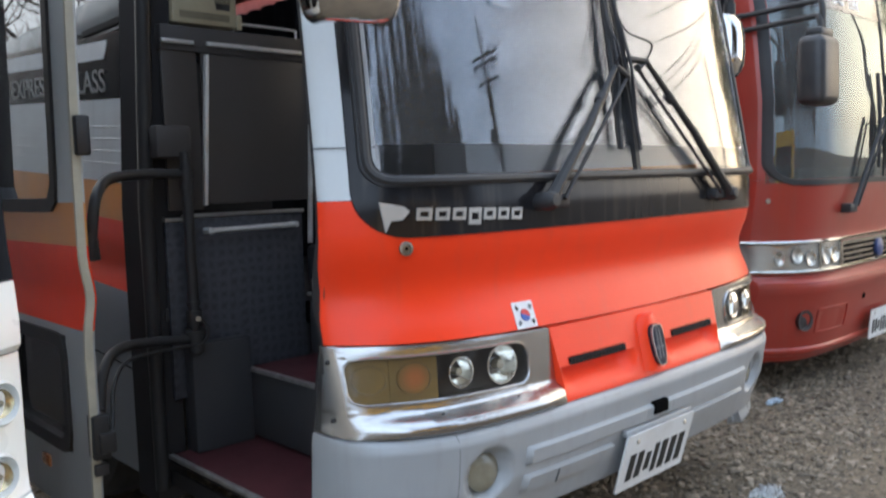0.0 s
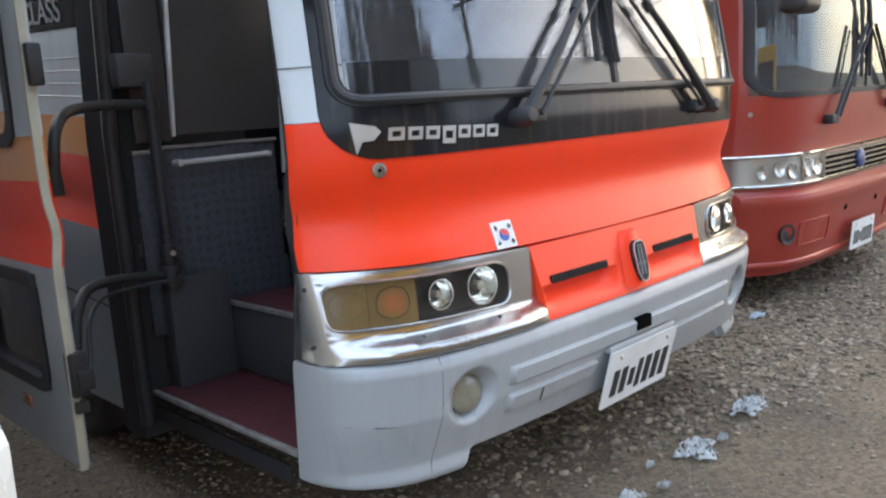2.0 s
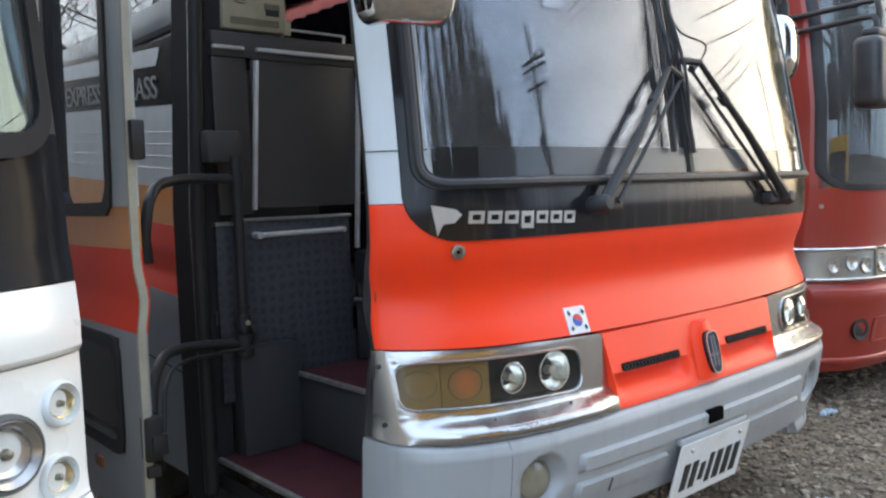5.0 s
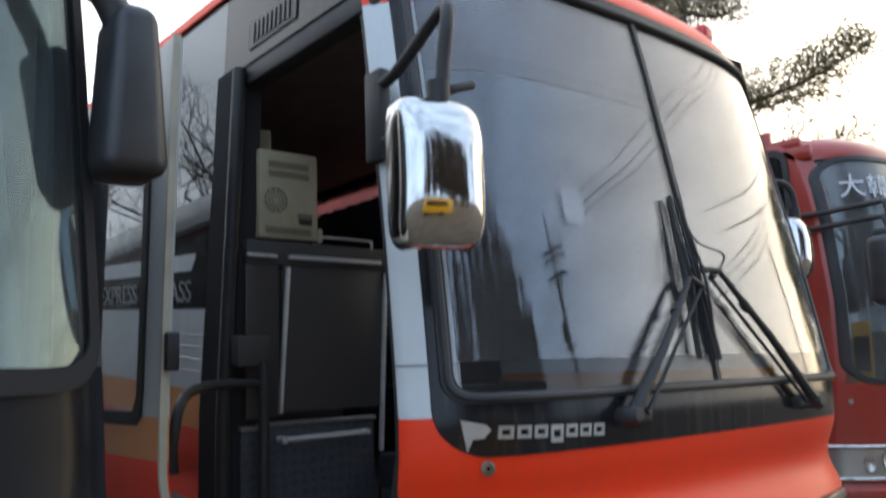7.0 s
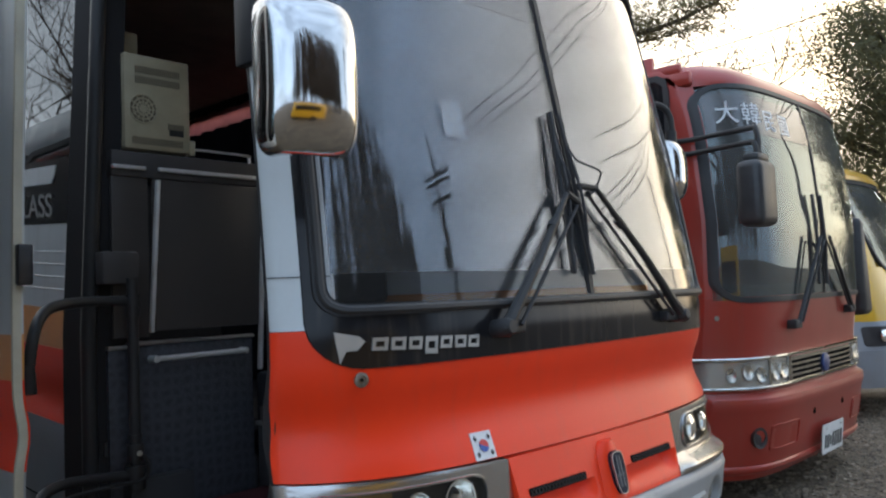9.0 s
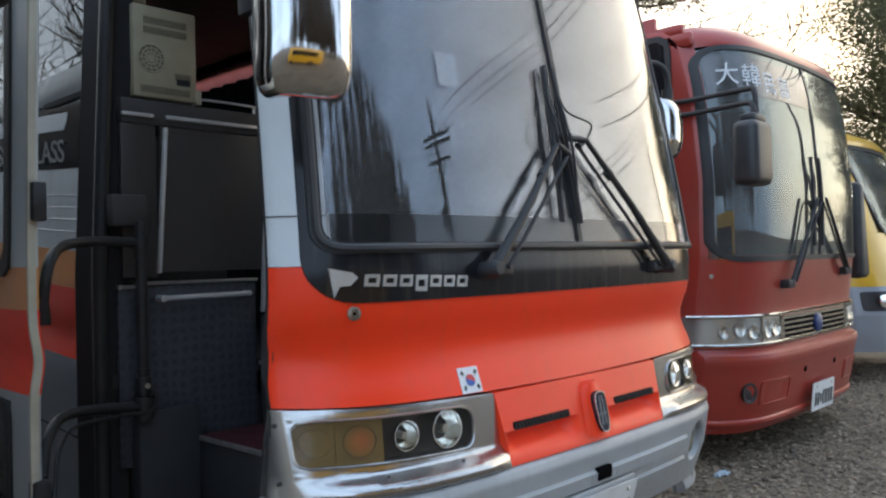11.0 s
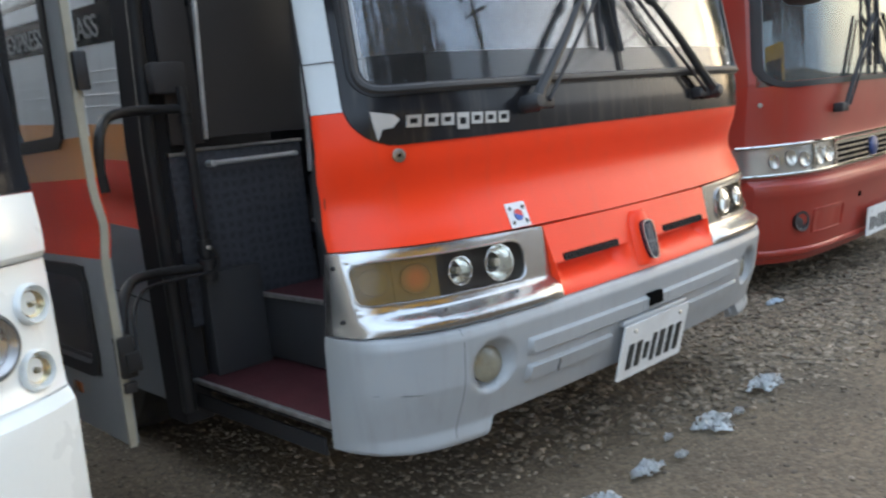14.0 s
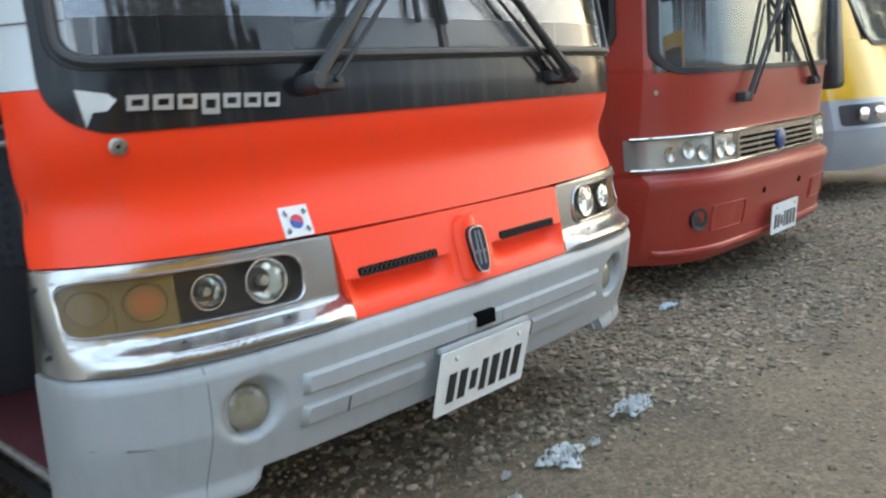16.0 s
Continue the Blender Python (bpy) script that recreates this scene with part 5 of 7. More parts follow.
part("screen_head", box((-1.15, 1.33, 1.99), (-0.45, 1.42, 2.09), 0.008), M_DARK, scr)
bpart("seat_side", box((-0.54, 1.10, 0.98), (-0.40, 1.34, 1.20), 0.02), M_SEATV, "dark vinyl seat side")
bpart("console", box((-0.55, 0.95, 1.0), (-0.46, 1.30, 1.06), 0.01), M_STEEL)
part("grey_edge", box((-1.17, 1.34, 0.64), (-1.09, 1.362, 1.345), 0.004), M_NAVY, mod)
part("grey_edge", box((-1.17, 1.336, 1.335), (-1.092, 1.366, 1.352), 0.003), M_STEEL, mod)
part("wire_rail", tube(smooth_path([(-0.80, 1.40, 2.09), (-0.80, 1.40, 2.125), (-0.78, 1.40, 2.135), (-0.52, 1.40, 2.135), (-0.50, 1.40, 2.125), (-0.50, 1.40, 2.09)], 4), 0.006, 6), M_BAR, scr, "bright wire rail")
for k in range(5):
    for sxx in (-0.75, 0.75):
        if k % 2 == 0:
            seat = bpart("passenger_seat", box((sxx - 0.42, 2.3 + 0.42 * k, 1.45), (sxx + 0.42, 2.42 + 0.42 * k, 2.12), 0.05, None, 3), M_SEATV, "dark high-backed passenger seat")
            part("seat_base", box((sxx - 0.42, 1.9 + 0.42 * k, 1.0), (sxx + 0.42, 2.42 + 0.42 * k, 1.46), 0.04), M_SEATV, seat)
rows = [[(1.10 + 0.012 * math.sin(y * 26), y, z + (0.008 * math.sin(y * 26) if z < 3 else 0)) for y in steps(1.9, 6.1, 0.04)] for z in (2.93, 3.0, 3.075)]
bpart("curtain_valance", sheet(rows, lambda p: p + Vector((0.003, 0, 0))), M_VALANCE, "faded red pleated curtain valance over the windows")
# added sheet, no curtain hangs here: it blocks the bright sky in these windows
rows = [[(1.085 + 0.015 * math.sin(y * 31), y, z) for y in steps(2.2, 6.1, 0.04)] for z in (2.12, 2.5, 2.93)]
bpart("sky_screen", sheet(rows, lambda p: p + Vector((0.004, 0, 0))), M_SKYSCR, "blue-grey pleated sheet added to hide the bright sky in the windows")
# dashboard and cab
bpart("dashboard", box((-0.50, 0.20, 0.95), (1.10, 0.72, 1.40), 0.05), M_DARK, "dark dashboard")
rows = [[(x, front(x, z) + 0.06, z) for x in steps(-0.95, 1.08, 0.12)] for z in (1.36, 1.42, 1.455)]
bpart("dash_top", sheet(rows, back(0.30)), M_DARK, "dark dashboard top behind the windscreen")
bpart("ceiling", sheet([[(x * 0.93, y, zc - 0.11 - 0.08 * (abs(x) / 1.2) ** 4) for x in steps(-1.19, 1.19, 0.2)] for y, zc in ((0.62, 3.13), (1, 3.24), (1.6, 3.31), (3, 3.34), (7, 3.34), (10.9, 3.32))], lambda p: p + Vector((0, 0, 0.02))), M_CEIL, "brown-grey ceiling lining")
bpart("sun_blind", sheet([[(x, front(x, z) + 0.05, z) for x in steps(-1.0, 1.0, 0.1)] for z in steps(2.60, 2.88, 0.1)], back(0.01)), M_CEIL, "grey sun blind behind the top of the windscreen")
# added wall, not a coach part: keeps rear daylight out of the saloon
bpart("cross_curtain", box((-1.15, 6.2, 1.0), (1.15, 6.24, 3.15), 0.01), M_DARK, "dark wall added across the saloon to keep it dim")

# beige unit on the partition
unit = thing("power_unit", "aged beige metal unit with a fan grille on the partition", "appliance", (-0.946, 1.45, 2.095))
def upart(name, bm, m, lab=""):
    bmesh.ops.translate(bm, verts=bm.verts, vec=(0.946, -1.45, -2.095))
    return part(name, bm, m, unit, lab)
body = upart("casing", box((-1.085, 1.352, 2.105), (-0.807, 1.56, 2.48), 0.010), M_BEIGE)
upart("back_duct", box((-1.08, 1.46, 2.47), (-0.97, 1.54, 2.60), 0.01), M_BEIGE)
FC = (-1.010, 2.265)
# hole and vent slots are flat pieces; their inner shade is put into the brown
upart("fan_hole", lathe([(0.0, 0.0), (0.058, 0.0), (0.058, 0.001), (0, 0.001)], facing((FC[0], 1.3515, FC[1]), (0, -1, 0))), M_UNITD)
for r in (0.056, 0.041, 0.026, 0.012):
    upart("fan_ring", tube([(FC[0] + r * math.cos(2 * math.pi * k / 28), 1.349, FC[1] + r * math.sin(2 * math.pi * k / 28)) for k in range(29)], 0.0032, 5), M_BEIGE)
for k in range(12):
    t = 2 * math.pi * k / 12
    upart("fan_spoke", tube([(FC[0] + r * math.cos(t), 1.349, FC[1] + r * math.sin(t)) for r in (0.0, 0.056)], 0.0028, 4), M_BEIGE)
for za, n, x0, x1 in ((2.125, 26, -1.055, -0.84), (2.365, 22, -1.04, -0.85), (2.405, 22, -1.04, -0.85), (2.19, 9, -0.905, -0.835)):
    for k in range(n):
        x = x0 + (x1 - x0) * k / n
        upart("vent_slot", box((x, 1.3495, za), (x + 0.0045, 1.353, za + 0.028)), M_UNITD)
upart("label_plate", box((-0.90, 1.349, 2.17), (-0.84, 1.3525, 2.195)), M_PLASTIC)
upart("bracket", box((-0.815, 1.345, 2.10), (-0.79, 1.37, 2.16), 0.003), M_BEIGE)

# open door leaf ----------------------------------------------------
DX, DY0, DY1 = -1.655, 0.885, 1.80
door = thing("coach_door", "open coach door leaf with striped paint and two windows", "door", (DX, 1.35, 0.40))


def dpart(name, bm, m, lab="", parent=None):
    if parent is None:
        bmesh.ops.translate(bm, verts=bm.verts, vec=(-DX, -1.35, -0.40))
    else:
        bmesh.ops.translate(bm, verts=bm.verts, vec=(-DX, -1.35, -0.40))
    return part(name, bm, m, parent or door, lab)


def door_x(z):
    return DX + 0.7 * waist(z) + 0.018 * max(0, z - 1.5)


def door_y0(z):
    return DY0 - 0.02 * max(0, z - 1.9) + 0.055 * max(0, 0.75 - z)


def door_strip(ya, yb, za, zb, m, lab=""):
    rows = [[(door_x(z), (door_y0(z) if ya is None else ya) + ((yb - (door_y0(z) if ya is None else ya)) * k / 4), z) for k in range(5)] for z in steps(za, zb, 0.03)]
    return dpart("door_skin", sheet(rows, lambda p: p + Vector((0.030, 0, 0))), m, lab)


WY0, WY1 = 1.035, 1.70       # door windows
door_strip(None, DY1, 0.40, 0.615, M_GREY, "grey lower door skin")
door_strip(None, WY0 + 0.02, 0.6151, 1.035, M_GREY)
door_strip(WY1 - 0.02, DY1, 0.6151, 1.035, M_GREY)
door_strip(WY0 + 0.0201, WY1 - 0.0201, 1.005, 1.035, M_GREY)
door_strip(None, DY1, 1.0351, 1.297, M_RED, "orange-red door stripe")
door_strip(None, DY1, 1.2971, 1.43, M_ORANGE, "orange door stripe")
door_strip(None, WY0, 1.4301, 2.66, M_WHITE, "white door stile")
door_strip(WY1, DY1, 1.4301, 2.66, M_WHITE, "white door stile")
door_strip(WY0 + 0.0001, WY1 - 0.0001, 2.60, 2.66, M_WHITE)
# cream leading edge
rows = [[(door_x(z) - 0.004, door_y0(z) - 0.012, z), (door_x(z) + 0.008, door_y0(z) - 0.014, z), (door_x(z) + 0.020, door_y0(z) - 0.012, z)] for z in steps(0.395, 2.665, 0.03)]
dpart("leading_edge", sheet(rows, back(0.014)), M_CREAM, "cream painted door edge")


def door_window(za, zb, ya, yb, m):
    o = rrect(ya, yb, za, zb, 0.07)
    i = rrect(ya + 0.045, yb - 0.045, za + 0.045, zb - 0.045, 0.045)
    c = ((ya + yb) / 2, (za + zb) / 2)
    O, I = by_angle(o, c, 72), by_angle(i, c, 72)
    bm = ring(O, I, lambda x, z: 0.0, 0.0, 0.05, 2)
    for v in bm.verts:
        y, z = v.co.x, v.co.z
        v.co = Vector((door_x(z) - 0.010 + v.co.y * 1.3, y, z))
    w = dpart("window_seal", bm, M_BLACK, "black rubber window seal")
    rows = [[(door_x(z) + 0.018, y, z) for y in steps(ya + 0.03, yb - 0.03, 0.2)] for z in steps(za + 0.03, zb - 0.03, 0.1)]
    g = dpart("pane", sheet(rows, lambda p: p + Vector((0.005, 0, 0))), m, "clear door glass")
    g.visible_shadow = False


door_window(1.40, 2.61, WY0 - 0.01, WY1 + 0.01, G_CLEAR)
door_window(0.61, 1.01, WY0 + 0.01, WY1 - 0.01, G_TINT)
dpart("latch", box((DX + 0.004, DY0 - 0.040, 1.570), (DX + 0.046, DY0 - 0.005, 1.690), 0.007), M_PLASTIC, "black door latch")
dpart("latch", box((DX - 0.0, DY0 - 0.025, 0.585), (DX + 0.04, DY0 + 0.01, 0.62), 0.003), M_PLASTIC)
dpart("reflector", box((door_x(0.55) - 0.008, 1.28, 0.52), (door_x(0.55) + 0.01, 1.36, 0.56), 0.004), M_AMBER, "small amber reflector")
# carrying arms from the post
ARMS = [
    [(-1.12, 1.24, 1.517), (-1.25, 1.235, 1.520), (-1.38, 1.19, 1.514), (-1.47, 1.12, 1.495), (-1.53, 1.05, 1.445), (-1.555, 1.025, 1.37), (-1.565, 1.03, 1.27)],
    [(-1.12, 1.24, 0.890), (-1.25, 1.24, 0.900), (-1.39, 1.22, 0.907), (-1.48, 1.15, 0.895), (-1.545, 1.07, 0.835), (-1.57, 1.03, 0.765), (-1.59, 1.00, 0.70)],
]
for pts in ARMS:
    arm = bpart("door_arm", tube(smooth_path(pts, 5), 0.0185, 10), M_PIPE, "black tubular door arm")
    e = Vector(pts[-1])
    part("arm_boot", tube([e + Vector((0, 0, 0.06)), e + Vector((0, 0, 0.03)), e - Vector((0, 0, 0.03))], 0.021, 10, None, 0.028), M_PIPE, arm)
shaft = bpart("door_shaft", tube([(-1.122, 1.24, 0.83), (-1.122, 1.24, 1.60)], 0.0205, 12), M_PIPE, "black upright door shaft")
for za, zb, r in ((0.84, 0.90, 0.034), (0.90, 0.925, 0.040), (0.94, 1.0, 0.030), (1.02, 1.035, 0.026), (1.46, 1.49, 0.027), (1.50, 1.54, 0.030)):
    part("collar", tube([(-1.122, 1.24, za), (-1.122, 1.24, zb)], r, 12), M_PIPE, shaft)
part("collar_bolt", lathe([(0.010, 0), (0.010, 0.012), (0, 0.014)], facing((-1.122, 1.208, 0.97), (-0.3, -1, 0)), 8), M_STEEL, shaft)
bpart("door_actuator", box((-1.225, 1.25, 1.578), (-1.085, 1.322, 1.70), 0.012), M_DARK, "dark box on the door shaft")
bpart("air_hose", tube(smooth_path([(-1.13, 1.21, 0.98), (-1.09, 1.20, 0.93), (-1.11, 1.21, 0.875), (-1.25, 1.20, 0.872), (-1.42, 1.15, 0.868), (-1.51, 1.06, 0.81), (-1.545, 1.0, 0.70), (-1.585, 0.955, 0.635)], 6), 0.007, 6), M_PIPE)
dpart("hinge_plate", box((DX - 0.002, DY0 - 0.03, 0.635), (DX + 0.05, DY0 + 0.03, 0.775), 0.008), M_PIPE, "worn black hinge bracket")
dpart("hinge_plate", box((DX + 0.012, DY0 - 0.042, 0.655), (DX + 0.062, DY0 - 0.012, 0.72), 0.006), M_PIPE)

# ---------------------------------------------------------------- the other coaches
LEAN_IN = {}


def lean_in(cx, z):
    return 1.0 - LEAN_IN.get(cx, 0.0) * max(0.0, z - 1.40)


def lean_loop(cx, loop):
    return [(cx + (x - cx) * lean_in(cx, z), z) for x, z in loop]


def simple_nose(cx, y0, half, zy, k2=0.10, k8=0.22):
    def f(x, z):
        u = min(1.0, abs(x - cx) / (half * lean_in(cx, z)))
        return y0 + interp(zy, z) + k2 * u * u + k8 * u ** 8
    return f


def nose_rows(f, cx, half, zs, y_end, lo=-1, hi=1):
    rows = []
    for z in zs:
        pts = []
        for k in range(-16, 17):
            u = math.sin(math.pi / 2 * k / 16)
            if lo <= u <= hi:
                x = cx + half * lean_in(cx, z) * u
                pts.append(Vector((x, f(x, z), z)))
        if lo <= -1:
            pts = [Vector((pts[0].x, y_end, z))] + pts
        if hi >= 1:
            pts.append(Vector((pts[-1].x, y_end, z)))
        rows.append(pts)
    return rows


def shell_in(cx, d):
    def off(p):
        n = Vector((-(p.x - cx) * 0.8, 1.0 - 0.4 * abs(p.x - cx), 0)).normalized()
        return p + n * d
    return off


def coach_rest(bus_ob, base, cx, half, f, y_end, length, z0, zside, roof_rows, m_body, m_roof, win=(1.5, 2.6)):
    """Roof, flanks, floor and wheels of a neighbouring coach."""
    def P(name, bm, m, lab=""):
        bmesh.ops.translate(bm, verts=bm.verts, vec=(-base[0], -base[1], -base[2]))
        return part(name, bm, m, bus_ob, lab)
    rows = []
    for y, zc, d, fade in roof_rows:
        row = []
        for k in range(-16, 17):
            u = math.sin(math.pi / 2 * k / 16)
            x = cx + half * lean_in(cx, zside) * u
            row.append((x, y + (f(x, zside) - f(cx, zside)) * fade, zc - d * abs(u) ** 4))
        rows.append(row)
    P("roof", sheet(rows, lambda p: p + Vector((0, 0, -0.04))), m_roof, "rounded roof")
    for s in (-1, 1):
        x = cx + s * half
        P("side_panel", box((min(x, x - s * 0.04), y_end, z0), (max(x, x - s * 0.04), length, win[0]), 0.004), m_body, "painted side panel")
        ztop = roof_rows[-1][1] - roof_rows[-1][2]
        x = cx + s * half * lean_in(cx, (win[0] + win[1]) / 2)
        P("side_head", box((min(x - s * 0.002, x - s * 0.04), y_end, win[1]), (max(x - s * 0.002, x - s * 0.04), length, ztop + 0.03), 0.004), m_body)
        ys = [y_end, y_end + 0.14, y_end + 1.0, y_end + 1.15, y_end + 2.7, y_end + 2.82, y_end + 4.4, y_end + 4.5, length]
        for a, b in zip(ys[::2], ys[1::2]):
            P("window_post", box((min(x, x - s * 0.04), a, win[0]), (max(x, x - s * 0.04), b, win[1]), 0.003), m_body if a < y_end + 0.5 else M_BLACK)
        for a, b in zip(ys[1::2], ys[2::2]):
            g = P("side_window", box((x - s * 0.02 - 0.003, a - 0.01, win[0] - 0.01), (x - s * 0.02 + 0.003, b + 0.01, win[1] + 0.01)), G_TINT, "dark side window")
            c = ((a + b) / 2, (win[0] + win[1]) / 2)
            sb = ring(by_angle(rrect(a - 0.01, b + 0.01, win[0] - 0.01, win[1] + 0.01, 0.08), c, 48), by_angle(rrect(a + 0.03, b - 0.03, win[0] + 0.03, win[1] - 0.03, 0.06), c, 48), lambda q, z: 0, 0, 0.02, 1)
            for v in sb.verts:
                v.co = Vector((x + s * 0.004 - s * v.co.y, v.co.x, v.co.z))
            P("window_seal", sb, M_BLACK)
    P("rear_panel", box((cx - half, length - 0.04, z0), (cx + half, length, 3.0), 0.01), m_body)
    P("chassis_floor", box((cx - half + 0.05, y_end, 0.55), (cx + half - 0.05, length - 0.05, 0.62)), M_DARK)
    P("saloon_floor", box((cx - half + 0.05, y_end - 0.1, 1.0), (cx + half - 0.05, length - 0.05, 1.05)), M_DARK)
    P("ceiling", box((cx - half + 0.06, y_end + 0.05, roof_rows[-1][1] - 0.36), (cx + half - 0.06, length - 0.05, roof_rows[-1][1] - 0.34)), M_CEIL)
    # added dark wall closes the saloon off behind the windscreen
    P("partition", box((cx - half + 0.06, y_end + 2.9, 1.05), (cx + half - 0.06, y_end + 2.94, roof_rows[-1][1] - 0.37)), M_DARK)
    for s in (-1, 1):
        for wy in (y_end + 1.7, length - 2.6):
            m = facing((cx + s * (half - 0.18), wy, 0.48), (s, 0, 0))
            b = lathe([(0.24, -0.13), (0.44, -0.13), (0.485, -0.09), (0.49, 0), (0.485, 0.09), (0.44, 0.13), (0.24, 0.13), (0.24, -0.13)], m, 32)
            w = P("wheel", b, M_TYRE, "black bus tyre")
            b = lathe([(0.0, 0.03), (0.10, 0.05), (0.16, 0.02), (0.22, 0.10), (0.25, 0.12), (0.25, -0.1), (0, -0.1)], m, 24)
            bmesh.ops.translate(b, verts=b.verts, vec=(-base[0], -base[1], -base[2]))
            part("rim", b, M_STEEL, w)
    return P


# maroon-red coach
RCX, RHALF, RY = 3.70, 1.25, 0.43
RZY = [(0.20, 0.10), (0.30, 0.03), (0.45, 0.0), (0.62, -0.03), (0.70, -0.055), (0.745, -0.05), (0.77, 0.0), (0.80, 0.0), (1.05, 0.0), (1.38, -0.04), (1.9, -0.05), (2.4, -0.01), (2.6, 0.02), (2.85, 0.08)]
rf = simple_nose(RCX, RY, RHALF, RZY, 0.04, 0.30)
rb_base = (RCX, 4.5, 0)
rbus = thing("coach", "maroon-red touring coach with black mirror and clear lamps", "bus", rb_base)
RP = coach_rest(rbus, rb_base, RCX, RHALF, rf, 1.0, 11.0, 0.30, 2.75, [(0.50, 2.86, 0.03, 1), (0.55, 2.93, 0.05, 1), (0.68, 3.0, 0.07, 0.8), (1.1, 3.06, 0.09, 0.4), (1.8, 3.10, 0.10, 0.1), (4, 3.12, 0.11, 0), (11, 3.12, 0.11, 0)], M_BRICKRED, M_BRICKRED, (1.5, 2.68))
RP("bumper", sheet(nose_rows(rf, RCX, RHALF, [0.22, 0.26, 0.32, 0.40, 0.48, 0.55, 0.62, 0.66, 0.70, 0.725, 0.745, 0.765, 0.78], 1.0), shell_in(RCX, 0.04)), M_BRICKRED, "maroon-red moulded bumper")
RP("front_panel", sheet(nose_rows(rf, RCX, RHALF, steps(0.783, 1.40, 0.05), 1.0), shell_in(RCX, 0.03)), M_BRICKRED, "maroon-red front panel")
for lo, hi in ((-1, -0.95), (0.95, 1)):
    RP("corner_pillar", sheet(nose_rows(rf, RCX, RHALF, steps(1.402, 2.82, 0.07), 1.0, lo, hi), shell_in(RCX, 0.03)), M_BRICKRED)
cw = (RCX, 2.05)
def rtop(loop):
    return [(x, z - 0.03 * (abs(x - RCX) / RHALF) ** 3 * max(0, (z - 2.0) / 0.8)) for x, z in loop]
ro = rtop(by_angle(rrect(RCX - 1.235, RCX + 1.235, 1.36, 2.83, 0.15), cw, 360))
ri = rtop(by_angle(rrect(RCX - 1.205, RCX + 1.205, 1.393, 2.797, 0.12), cw, 360))
RP("rubber_seal", ring(ro, ri, rf, 0.012, 0.04, 2), M_SEAL, "black windscreen seal")
for a, b in ((RCX - 1.222, RCX - 0.01), (RCX + 0.01, RCX + 1.222)):
    bm = rr_grid(a, b, 1.38, 2.80, 0.0, rf, 0.002, 0.006, 36, 16)
    for v in bm.verts:
        v.co.z -= 0.03 * (abs(v.co.x - RCX) / RHALF) ** 3 * max(0, (v.co.z - 2.0) / 0.8)
    RP("windscreen_pane", bm, G_VIEW, "large windscreen pane").visible_shadow = False
RP("centre_strip", sheet([[(x, rf(RCX, z) - 0.010, z) for x in (RCX - 0.012, RCX, RCX + 0.012)] for z in steps(1.38, 2.80, 0.1)], back(0.02)), M_BLACK)
bm = rr_grid(RCX - 1.19, RCX - 0.012, 2.47, 2.74, (0, 0, 0, 0.05), rf, 0.006, 0.003, 36, 5)
RP("shade_band", bm, G_SHADE, "dark tinted band with white characters")
for ch, u, zt in zip("大韓民國", (-0.925, -0.80, -0.615, -0.425), (2.545, 2.545, 2.52, 2.515)):
    x = RCX + RHALF * u
    dy = (rf(x + 0.02, 2.55) - rf(x - 0.02, 2.55)) / 0.04
    m = Matrix.Translation((x - rb_base[0], rf(x, 2.58) - 0.016 - rb_base[1], zt)) @ Matrix.Rotation(math.atan(dy), 4, "Z") @ Matrix.Rotation(radians(80), 4, "X")
    text_mesh(ch, 0.165, m, rbus, M_FLAGW)
RP("dash_top", sheet([[(x, rf(x, z) + 0.10, z) for x in steps(RCX - 1.0, RCX + 1.0, 0.1)] for z in (1.30, 1.40, 1.47)], back(0.4)), M_DARK)
# lamps and grille strip
def round_corner(sgn, a, b, z, off):
    """A line at height z from a to b (distance from the nose's middle, then on along the flank), standing off by off."""
    flat = [(x, rf(RCX + x, z)) for x in steps(a, min(b, RHALF), 0.025)]
    if b > RHALF:
        flat += [(RHALF, y) for y in steps(flat[-1][1] + 0.012, flat[-1][1] + b - RHALF, 0.03)]
    pts = []
    for k, (x, y) in enumerate(flat):
        p, q = flat[max(k - 1, 0)], flat[min(k + 1, len(flat) - 1)]
        n = Vector((q[1] - p[1], -(q[0] - p[0]))).normalized()
        pts.append(Vector((RCX + sgn * (x + n.x * off), y + n.y * off, z)))
    return pts


